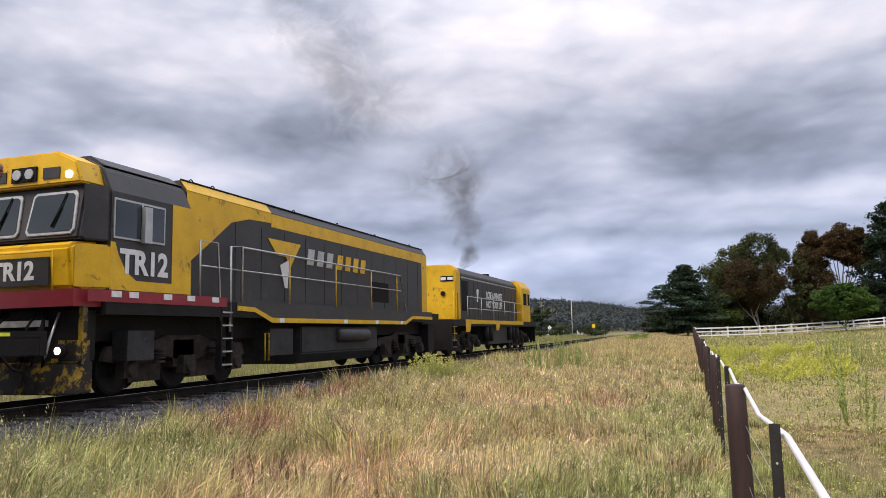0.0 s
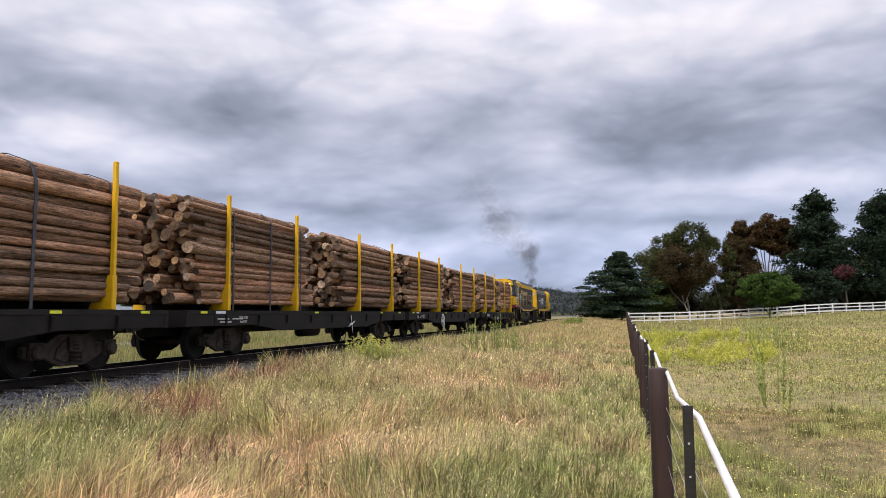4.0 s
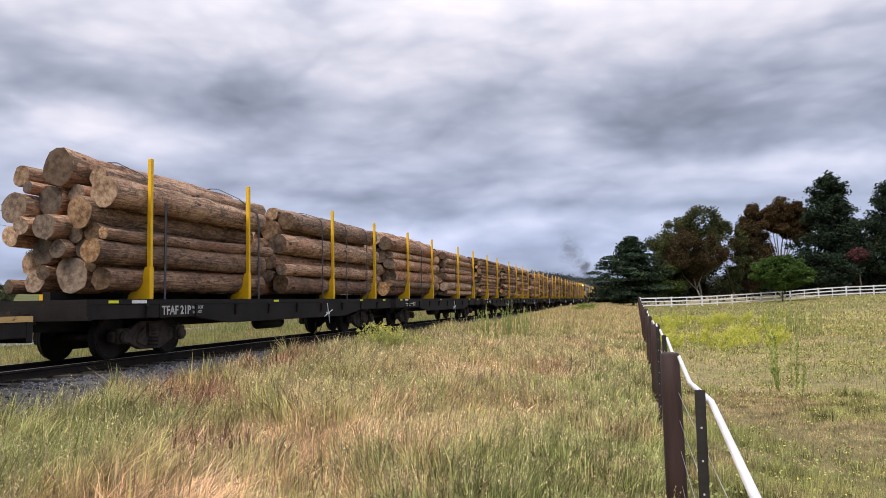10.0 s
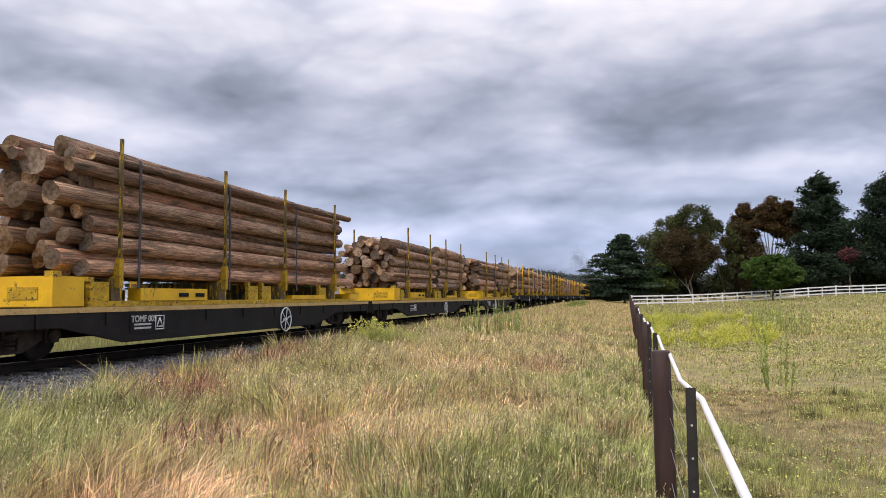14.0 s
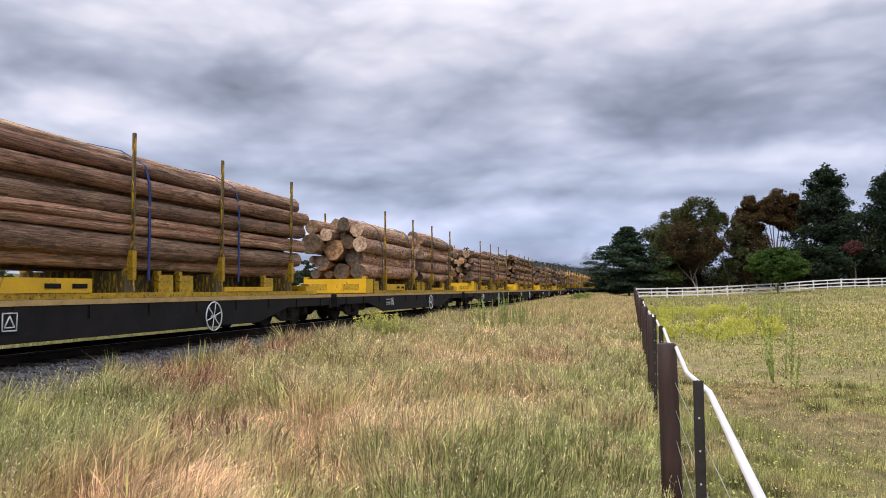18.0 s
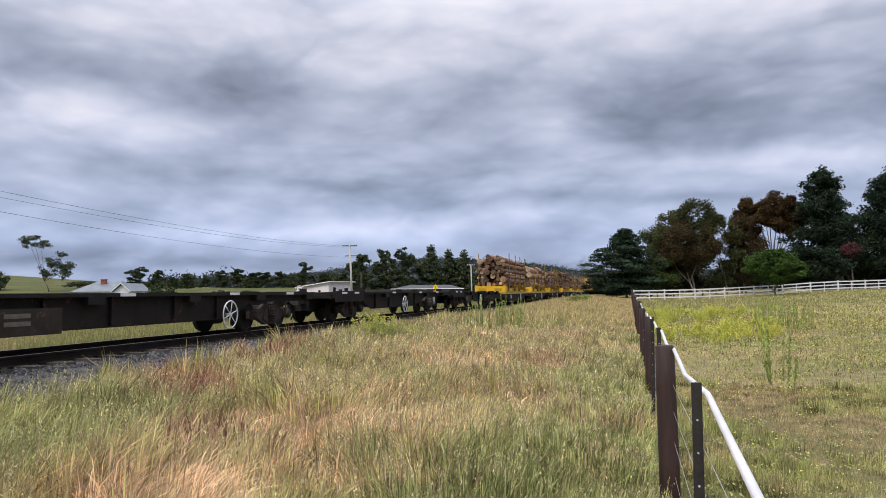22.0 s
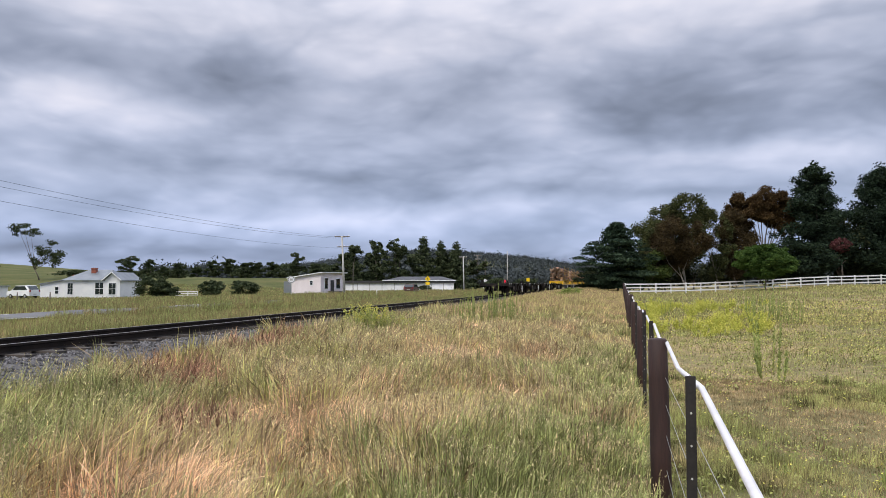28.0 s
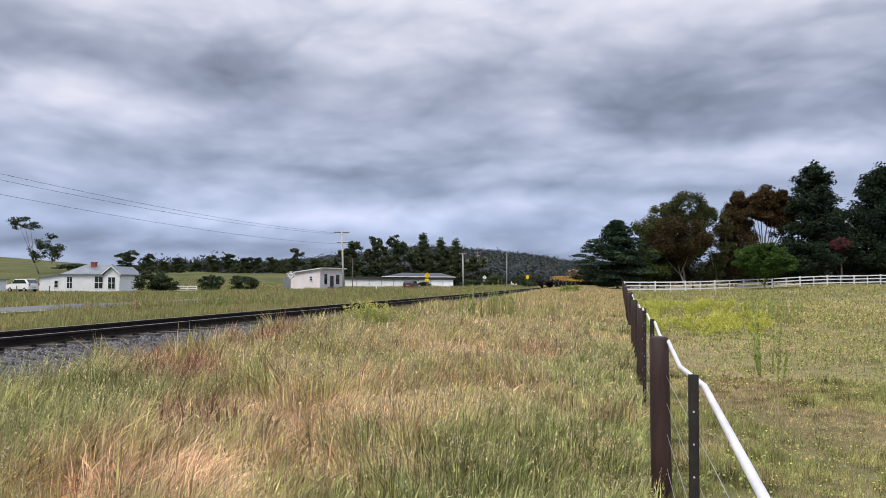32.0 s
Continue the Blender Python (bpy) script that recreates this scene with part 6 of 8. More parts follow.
def wheel_meshes():
    bm = bmesh.new()
    r = 0.42
    tube(bm, [(-0.065, 0, 0), (-0.04, 0, 0), (-0.038, 0, 0), (0.03, 0, 0), (0.065, 0, 0)], [r + 0.025, r + 0.025, r, r - 0.005, r - 0.01], 24)
    ring(bm, (0.06, 0, 0), r - 0.05, 0.025, "x", 24, 6)
    tube(bm, [(0.03, 0, 0), (0.11, 0, 0)], [0.13, 0.11], 14)
    wheel = mesh_of("wheel", bm, M["wheel_steel"])
    bm = bmesh.new()
    tube(bm, [(-0.66, 0, 0), (0.66, 0, 0)], 0.07, 10)
    axle = mesh_of("axle", bm, M["bogie_steel"])
    bm = bmesh.new()
    out = [(-1.12, 0.34), (-1.12, 0.52), (-0.62, 0.56), (-0.36, 0.70), (0.36, 0.70), (0.62, 0.56), (1.12, 0.52), (1.12, 0.34), (0.72, 0.34), (0.52, 0.24), (0.30, 0.16), (-0.30, 0.16), (-0.52, 0.24), (-0.72, 0.34)]
    prism(bm, out, "x", -0.05, 0.06)
    for s in (-1, 1):
        box(bm, -0.06, s * 0.88 - 0.16, 0.30, 0.12, s * 0.88 + 0.16, 0.58)
        tube(bm, [(0.10, s * 0.88, 0.42), (0.19, s * 0.88, 0.42)], [0.14, 0.11], 12)
        prism(bm, [(s * 0.16, 0.20), (s * 0.46, 0.30), (s * 0.40, 0.46), (s * 0.20, 0.62)], "x", 0.05, 0.09)
    frame_ = mesh_of("side_frame", bm, M["bogie_steel"], 0.012)
    bm = bmesh.new()
    for i in range(5):
        ring(bm, (0.09, 0.0, 0.26 + 0.07 * i), 0.085, 0.022, "z", 14, 5)
    spring = mesh_of("spring", bm, M["bogie_steel"])
    bm = bmesh.new()
    box(bm, -0.95, -0.16, 0.42, 0.95, 0.16, 0.66)
    bolster = mesh_of("bogie_bolster", bm, M["bogie_steel"], 0.02)
    return wheel, axle, frame_, spring, bolster


WHEEL, AXLE, SIDE_FRAME, SPRING, BOLSTER = wheel_meshes()


def bogie(parent, y):
    ob = put("bogie", BOLSTER, parent, pose(0, y, 0), "dark rusty three-piece bogie")
    for s in (-1, 1):
        put("side_frame", SIDE_FRAME, ob, pose(s * 0.82, 0, 0, 0, 0, 0 if s > 0 else 180))
        put("spring", SPRING, ob, pose(s * 0.82, 0, 0, 0, 0, 0 if s > 0 else 180))
        for e in (-0.88, 0.88):
            put("wheel", WHEEL, ob, pose(s * 0.58, e, 0.42, 0, 0, 0 if s > 0 else 180))
    for e in (-0.88, 0.88):
        put("axle", AXLE, ob, pose(0, e, 0.42))
    return ob


def coupler_mesh():
    bm = bmesh.new()
    box(bm, -0.09, -0.1, -0.1, 0.09, 0.42, 0.1)
    box(bm, -0.15, 0.30, -0.14, 0.13, 0.52, 0.14)
    tube(bm, [(0.35, 0.0, -0.02), (0.38, 0.25, -0.25), (0.34, 0.5, -0.3)], 0.025, 7)
    return mesh_of("coupler", bm, M["bogie_steel"], 0.015)


COUPLER = coupler_mesh()


def handwheel_mesh(name, rim, r=0.31):
    bm = bmesh.new()
    if rim:
        ring(bm, (0, 0, 0), r, 0.016, "x", 24, 6)
    tube(bm, [(-0.12, 0, 0), (0.03, 0, 0)], 0.035, 8)
    return mesh_of(name, bm, M["white_paint"])


def spoke_mesh(r):
    bm = bmesh.new()
    tube(bm, [(0, 0.02, 0), (0.0, r, 0)], 0.013, 6)
    return mesh_of("spoke", bm, M["white_paint"])


HANDWHEEL = handwheel_mesh("handwheel", True)
HANDWHEEL_SMALL = handwheel_mesh("brake_handle", False, 0.28)
SPOKE = spoke_mesh(0.31)


def brake_wheel(ob, m, small=False, label="white six-spoked brake handwheel"):
    wheel = put("brake_handle" if small else "handwheel", HANDWHEEL_SMALL if small else HANDWHEEL, ob, m, label)
    spokes = 4 if small else 6
    for k in range(spokes):
        put("spoke", SPOKE, wheel, pose(0, 0, 0, 360 * k / spokes + 17, 0, 0))


def chip(name, w, h, material):
    bm = bmesh.new()
    box(bm, 0, -w / 2, -h / 2, 0.008, w / 2, h / 2)
    return mesh_of(name, bm, material)


REFLECTOR = chip("reflector", 0.26, 0.05, M["reflector"])
WHITE_PATCH = chip("reflector", 0.22, 0.10, M["white_paint"])
WHITE_MARK = chip("reflector", 0.42, 0.06, M["white_paint"])
BAR = chip("stencil_bar", 0.5, 0.035, M["bar_paint"])
BLACK_BAR = chip("stencil_bar", 0.34, 0.08, M["rubber"])
BAR_FAINT = chip("stencil_bar", 0.5, 0.07, M["faint_paint"])
BAR_SHORT = chip("stencil_bar", 0.22, 0.035, M["bar_paint"])


def fishbelly(half, top, shallow, deep, full):
    """The side of a wagon sill (y, z): shallow at the ends, deep between."""
    return [(-half, top), (half, top), (half, top - shallow), (full + 1.6, top - shallow), (full, top - deep), (-full, top - deep), (-full - 1.6, top - shallow), (-half, top - shallow)]


def stake_meshes():
    bm = bmesh.new()
    prism(bm, [(-0.04, -0.04), (0.04, -0.04), (0.04, 0.04), (-0.04, 0.04)], "z", 0.0, 2.70)
    post = mesh_of("stake", bm, M["stake_yellow"], 0.008)
    bm = bmesh.new()
    prism(bm, [(0.044, 0.0), (-0.46, 0.0), (-0.42, 0.10), (-0.16, 0.26), (-0.07, 0.62), (0.044, 0.62)], "y", -0.065, 0.065)
    foot = mesh_of("stake_foot", bm, M["stake_yellow"], 0.01)
    bm = bmesh.new()
    box(bm, -0.7, -0.09, 0.0, 0.7, 0.09, 0.14)
    beam = mesh_of("bunk", bm, M["black_steel"], 0.01)
    bm = bmesh.new()
    prism(bm, [(-0.03, -0.032), (0.03, -0.032), (0.03, 0.032), (-0.03, 0.032)], "z", 0.4, 2.75)
    slim = mesh_of("stake", bm, M["stake_dark"], 0.008)
    bm = bmesh.new()
    prism(bm, [(0.045, 0.0), (-0.34, 0.0), (-0.28, 0.12), (-0.10, 0.24), (-0.06, 0.55), (0.045, 0.55)], "y", -0.06, 0.06)
    socket = mesh_of("stake_socket", bm, M["yellow_worn"], 0.01)
    return post, foot, beam, slim, socket


STAKE, STAKE_FOOT, BUNK, SLIM_STAKE, SOCKET = stake_meshes()
DECK = 1.12


def bolster_wagon_meshes():
    out = {}
    half = 7.95
    bm = bmesh.new()
    box(bm, -1.24, -half, DECK - 0.09, 1.24, half, DECK)
    out["deck"] = mesh_of("deck", bm, M["black_steel"], 0.012)
    bm = bmesh.new()
    prism(bm, fishbelly(half, DECK - 0.092, 0.26, 0.44, 3.4), "x", -0.035, 0.035)
    out["side_sill"] = mesh_of("side_sill", bm, M["black_steel"], 0.01)
    bm = bmesh.new()
    box(bm, -1.24, -0.06, DECK - 0.36, 1.24, 0.06, DECK - 0.092)
    out["end_sill"] = mesh_of("end_sill", bm, M["black_steel"], 0.01)
    bm = bmesh.new()
    box(bm, -0.2, -half + 0.3, 0.56, 0.2, half - 0.3, DECK - 0.09)
    out["centre_sill"] = mesh_of("centre_sill", bm, M["black_steel"])
    bm = bmesh.new()
    for a, b in ((-7.5, -6.4), (-6.14, -2.7), (-2.44, 2.4), (2.66, 6.15), (6.41, 7.5)):
        box(bm, -0.08, a, 0, 0.08, b, 0.15)
    out["centre_rail"] = mesh_of("centre_rail", bm, M["black_steel"])
    bm = bmesh.new()
    prism(bm, [(1.30, DECK - 0.12), (1.27, DECK - 0.34), (1.236, DECK - 0.36), (1.236, DECK - 0.1)], "y", -0.03, 0.03)
    out["cross_bearer"] = mesh_of("outrigger", bm, M["black_steel"])
    bm = bmesh.new()
    tube(bm, [(0.62, -1.1, 0.52), (0.62, -1.05, 0.52), (0.62, 0.15, 0.52), (0.62, 0.2, 0.52)], [0.08, 0.17, 0.17, 0.08], 14)
    out["air_tank"] = mesh_of("air_tank", bm, M["black_steel"])
    bm = bmesh.new()
    ring(bm, (0, 0, 0), 0.22, 0.014, "x", 18, 5)
    out["hose"] = mesh_of("hose_loop", bm, M["rubber"])
    bm = bmesh.new()
    box(bm, 0, -0.75, -0.13, 0.012, 0.75, 0.13)
    out["panel"] = mesh_of("data_panel", bm, M["black_steel"])
    return out


FLAT_PARTS = bolster_wagon_meshes()
WAGON_STAKES = (6.28, 2.53, -2.57, -6.27)


def bolster_wagon(u, code, wheel_at, small):
    ob = rolling(thing("log_wagon", "long black flat wagon with yellow steel stakes for logs", "railway wagon", group="log wagons"), u)
    p = FLAT_PARTS
    put("deck", p["deck"], ob)
    put("centre_sill", p["centre_sill"], ob)
    put("centre_rail", p["centre_rail"], ob, pose(0, 0, DECK + 0.004))
    for k in range(9):
        put("outrigger", p["cross_bearer"], ob, pose(0, -6.4 + 1.6 * k, 0))
    for s in (-1, 1):
        put("side_sill", p["side_sill"], ob, pose(s * 1.20, 0, 0))
        put("end_sill", p["end_sill"], ob, pose(0, s * 7.9, 0))
        put("coupler", COUPLER, ob, pose(0, s * 7.92, 0.80, 0, 0, 0 if s > 0 else 180))
        bogie(ob, s * 5.75)
    for y in WAGON_STAKES:
        put("bunk", BUNK, ob, pose(0, y, DECK + 0.003), "black cross beam")
        for s in (-1, 1):
            m = pose(s * 1.22, y, DECK + 0.003, 0, 0, 0 if s > 0 else 180)
            stake = put("stake", STAKE, ob, m, "tall yellow steel stake")
            put("stake_foot", STAKE_FOOT, stake)
    put("air_tank", p["air_tank"], ob)
    brake_wheel(ob, pose(1.30, wheel_at, DECK - 0.42), small, "white brake handwheel")
    put("hose_loop", p["hose"], ob, pose(1.1, wheel_at - 0.3, DECK - 0.76))
    for y in (-7.3, 4.9, 7.2, -1.2):
        put("reflector", REFLECTOR, ob, pose(1.242, y, DECK - 0.045), "lime yellow reflector")
    put("reflector", WHITE_MARK, ob, pose(1.242, -6.6, DECK - 0.045), "white reflector strip")
    panel = put("data_panel", p["panel"], ob, pose(1.236, -5.25 if code in ("TFAF 01A", "TFAF 21P") else -6.1, DECK - 0.225))
    if code:
        words("lettering", code, 0.24, M["bar_paint"], panel, on_side(0.014, -0.2, 0.0), "white stencilled wagon code")
    else:
        for i, (y, z) in enumerate(((-0.4, 0.03), (-0.3, -0.04), (0.25, 0.03))):
            put("stencil_bar", BAR, panel, pose(0.014, y, z))
    words("lettering", "TARE 17.5T", 0.085, M["bar_paint"], panel, on_side(0.014, 0.52, 0.055), "white tare mark")
    words("lettering", "Load 42T", 0.085, M["bar_paint"], panel, on_side(0.014, 0.52, -0.04), "white load mark")
    return ob


# ---- logs ----
def log_mesh(i, coarse):
    """One log of unit radius and unit length along y, with knots and a slight bend."""
    r = random.Random(400 + i)
    bm = bmesh.new()
    seg, rows = (14, 12) if coarse else (10, 6)
    bend, ph = r.uniform(0.04, 0.22), r.uniform(0, 6.28)
    rings = []
    for j in range(rows):
        u = j / (rows - 1)
        ox, oz = bend * math.sin(u * 3.1) * math.cos(ph), bend * math.sin(u * 3.1) * math.sin(ph)
        taper = 1.06 - 0.16 * u
        cut = r.uniform(-0.004, 0.004)
        row = []
        for k in range(seg):
            a = 2 * math.pi * k / seg
            rad = taper * (1 + r.uniform(-1, 1) * (0.10 if coarse else 0.05))
            row.append(bm.verts.new((ox + rad * math.cos(a), u - 0.5 + (cut * math.cos(a) if j in (0, rows - 1) else 0), oz + rad * math.sin(a))))
        rings.append(row)
    for a, b in zip(rings, rings[1:]):
        for k in range(seg):
            bm.faces.new((a[k], a[(k + 1) % seg], b[(k + 1) % seg], b[k])).smooth = True
    for row in (rings[0], rings[-1]):
        c = Vector((sum(v.co.x for v in row) / seg, row[0].co.y, sum(v.co.z for v in row) / seg))
        hub = bm.verts.new(c)
        for k in range(seg):
            bm.faces.new((row[k], row[(k + 1) % seg], hub)).material_index = 1
    bmesh.ops.recalc_face_normals(bm, faces=bm.faces[:])
    return mesh_of("log", bm, [M["bark_dark" if coarse else "bark"], M["cut"]])


LOGS = [log_mesh(i, i >= 6) for i in range(12)]


def log_stack(u, length, radius, bed, top, label, straps=(), coarse=False, ragged=0.28, blue=False, seed=0):
    """A load packed row on row between the stakes."""
    r = random.Random(900 + seed)
    ob = rolling(thing("log_stack", label, "logs", group="loads of logs"), u)
    half = 1.15
    rim, laid = [], np.zeros((0, 3))
    spots = np.linspace(0.0, 1.0, 48)
    while len(laid) < 290:
        rad = radius * min(1.5, max(0.55, r.gauss(0.97, 0.25)))
        # each log comes to rest in the lowest hollow that takes it
        xs = -half + rad + spots * 2 * (half - rad)
        zs = np.full(len(xs), bed + rad)
        if len(laid):
            dx = np.abs(xs[:, None] - laid[None, :, 0])
            reach = rad + laid[None, :, 2]
            zs = np.maximum(zs, np.where(dx < reach, laid[None, :, 1] + np.sqrt(np.maximum(0, reach ** 2 - dx ** 2)), 0).max(1))
        crest = top - 0.30 * np.abs(xs / half) ** 3
        zs = zs + np.where(zs + rad > crest, 9.0, 0.0) + np.array([r.uniform(0, 0.25) for _ in xs]) * radius * 0.2
        i = int(zs.argmin())
        if zs[i] > 8.0:
            break
        x, cz = float(xs[i]), float(zs[i])
        laid = np.vstack([laid, (x, cz, rad)])
        long_ = length * r.uniform(0.94, 1.03)
        me = r.choice(LOGS[6:] if coarse else LOGS[:6])
        slip = r.uniform(-ragged, ragged) * (1.5 if r.random() < 0.12 else 0.9)
        m = Matrix.Translation((x, slip, cz))
        m = m @ Euler((radians(r.uniform(-0.5, 0.5)), 0, radians((180 if r.random() < 0.4 else 0) + r.uniform(-0.5, 0.5)))).to_matrix().to_4x4()
        m = m @ Matrix.Diagonal((rad, long_, rad, 1)) @ Matrix.Rotation(r.uniform(0, 6.28), 4, "Y")
        put("log", me, ob, m)
        rim += [(x + 1.08 * rad * math.cos(a), cz + 1.08 * rad * math.sin(a)) for a in (0, 0.6, 1.2, 1.8, 2.4, 3.14)]
    for y in straps:
        bm = bmesh.new()
        hull = []
        for p in sorted(rim, reverse=True):
            while len(hull) > 1 and (hull[-1][1] - hull[-2][1]) * (p[0] - hull[-2][0]) >= (p[1] - hull[-2][1]) * (hull[-1][0] - hull[-2][0]):
                hull.pop()
            hull.append(p)
        pts = [(hull[0][0] + 0.012, y, bed - 0.2), *[(q, y + 0.03 * q, h + 0.006) for q, h in hull], (hull[-1][0] - 0.012, y, bed - 0.2)]
        rows = []
        for i, p in enumerate(pts):
            d = Vector(pts[min(i + 1, len(pts) - 1)]) - Vector(pts[max(i - 1, 0)])
            n = Vector((0, 1, 0)).cross(d).normalized() * 0.006
            w = Vector((0, 0.032, 0))
            rows.append([bm.verts.new(Vector(p) + g * n + q * w) for g, q in ((-1, -1), (1, -1), (1, 1), (-1, 1))])
        for a, b in zip(rows, rows[1:]):
            for k in range(4):
                bm.faces.new((a[k], b[k], b[(k + 1) % 4], a[(k + 1) % 4]))
        bm.faces.new(rows[0])
        bm.faces.new(rows[-1][::-1])
        part("strap", bm, M["strap_blue" if blue else "strap"], ob, "tight webbing strap")
    return ob


def make_log_wagons():
    radii = [(0.112, 0.13), (0.094, 0.095), (0.092, 0.098), (0.098, 0.102), (0.132, 0.15), (0.105, 0.11), (0.165, 0.215), (0.20, 0.22)]
    for n in range(8):
        u = 0.475 - 16.55 * n
        bolster_wagon(u, {0: "TFAF 01A", 4: "TFAF 31A", 7: "TFAF 21P"}.get(n, ""), (-1.5, -2.1, 1.6, -1.6, 1.4, 1.4, 1.3, 2.0)[n], n != 1)
        for k in range(2):
            rad = radii[n][k]
            y, long_ = {(6, 0): (3.6, 6.1), (6, 1): (-4.63, 6.9), (7, 0): (3.3, 7.0), (7, 1): (-4.3, 5.95), (4, 0): (3.85, 6.4), (4, 1): (-4.53, 6.5)}.get((n, k), ((4.0, 6.15), (-4.5, 6.15))[k])
            size = "thick" if rad > 0.18 else "slender"
            log_stack(u + y, long_, rad, DECK + 0.15, DECK + (2.62, 2.72, 2.60, 2.74, 2.66, 2.70)[(2 * n + k) % 6] + (0.05 if n >= 6 else 0.0), "stack of %s brown debarked logs strapped between yellow stakes" % size,
                      (-1.45, 0.45, 2.3) if (n + k) % 2 else (-1.45, 2.3), rad > 0.135, 0.2 if n + k == 0 else 0.40 if rad < 0.13 else 0.30, False, 10 * n + k)


make_log_wagons()


# ---- yellow cradle wagons ----
CRADLE_DECK = 0.80


def cradle_wagon_meshes():
    out = {}
    half = 8.75
    bm = bmesh.new()
    box(bm, -1.21, -half, CRADLE_DECK - 0.02, 1.21, half, CRADLE_DECK + 0.066)
    out["deck"] = mesh_of("deck", bm, M["black_steel"], 0.01)
    bm = bmesh.new()
    box(bm, -0.02, -half, CRADLE_DECK - 0.02, 0.02, half, CRADLE_DECK + 0.07)
    out["edge"] = mesh_of("deck_edge", bm, M["edge_worn"], 0.006)
    bm = bmesh.new()
    prism(bm, fishbelly(half, CRADLE_DECK - 0.022, 0.24, 0.56, 4.3), "x", -0.035, 0.035)
    for y in np.arange(-8.0, 8.1, 1.6):
        box(bm, 0.03, y - 0.03, CRADLE_DECK - 0.25, 0.06, y + 0.03, CRADLE_DECK - 0.03)
    out["side_sill"] = mesh_of("side_sill", bm, M["black_steel"], 0.01)
    bm = bmesh.new()
    box(bm, -1.24, -0.06, CRADLE_DECK - 0.34, 1.24, 0.06, CRADLE_DECK - 0.022)
    out["end_sill"] = mesh_of("end_sill", bm, M["black_steel"], 0.01)
    bm = bmesh.new()
    box(bm, -0.2, -half + 0.3, 0.36, 0.2, half - 0.3, CRADLE_DECK - 0.02)
    out["centre_sill"] = mesh_of("centre_sill", bm, M["black_steel"])
    # end box of the cradle, with corner castings
    bm = bmesh.new()
    box(bm, -1.18, -0.36, 0.02, 1.18, 0.36, 0.52)
    box(bm, -1.10, -0.30, 0, 1.10, 0.30, 0.02)
    out["end_box"] = mesh_of("end_box", bm, M["yellow"], 0.02)
    bm = bmesh.new()
    box(bm, -0.09, -0.09, 0, 0.09, 0.09, 0.10)
    out["casting"] = mesh_of("corner_casting", bm, M["yellow_worn"], 0.02)
    bm = bmesh.new()
    box(bm, -0.3, -0.012, 0, 0.3, 0.0, 0.2)
    out["plate"] = mesh_of("rubbing_plate", bm, M["yellow_worn"], 0.004)
    bm = bmesh.new()
    box(bm, -0.05, -6.4, 0, 0.05, 6.4, 0.10)
    out["rail"] = mesh_of("cradle_rail", bm, M["yellow_worn"], 0.01)
    bm = bmesh.new()
    box(bm, -0.14, -1.15, 0, 0.14, 1.15, 0.24)
    out["side_box"] = mesh_of("side_box", bm, M["yellow"], 0.015)
    bm = bmesh.new()
    box(bm, -1.16, -0.14, 0, 1.16, 0.14, 0.50)
    out["beam"] = mesh_of("cradle_beam", bm, M["stake_dark"], 0.015)
    bm = bmesh.new()
    box(bm, -0.05, -0.24, 0, 0.05, 0.24, 0.34)
    box(bm, -0.05, -0.28, 0.34, 0.05, -0.16, 0.42)
    out["block"] = mesh_of("cradle_block", bm, M["yellow_worn"], 0.012)
    bm = bmesh.new()
    box(bm, 0, -0.52, -0.17, 0.012, 0.52, 0.17)
    out["panel"] = mesh_of("data_panel", bm, M["black_steel"])
    bm = bmesh.new()
    for a, b in (((-0.13, -0.13), (0.13, -0.13)), ((0.13, -0.13), (0.13, 0.13)), ((0.13, 0.13), (-0.13, 0.13)), ((-0.13, 0.13), (-0.13, -0.13)), ((-0.09, -0.08), (0.09, -0.08)), ((0.09, -0.08), (0, 0.09)), ((0, 0.09), (-0.09, -0.08))):
        tube(bm, [(0.016, *a), (0.016, *b)], 0.012, 5)
    out["mark"] = mesh_of("warning_mark", bm, M["white_paint"])
    return out


CRADLE_PARTS = cradle_wagon_meshes()
CRADLE_STAKES = (5.45, 1.95, -1.12, -4.75)


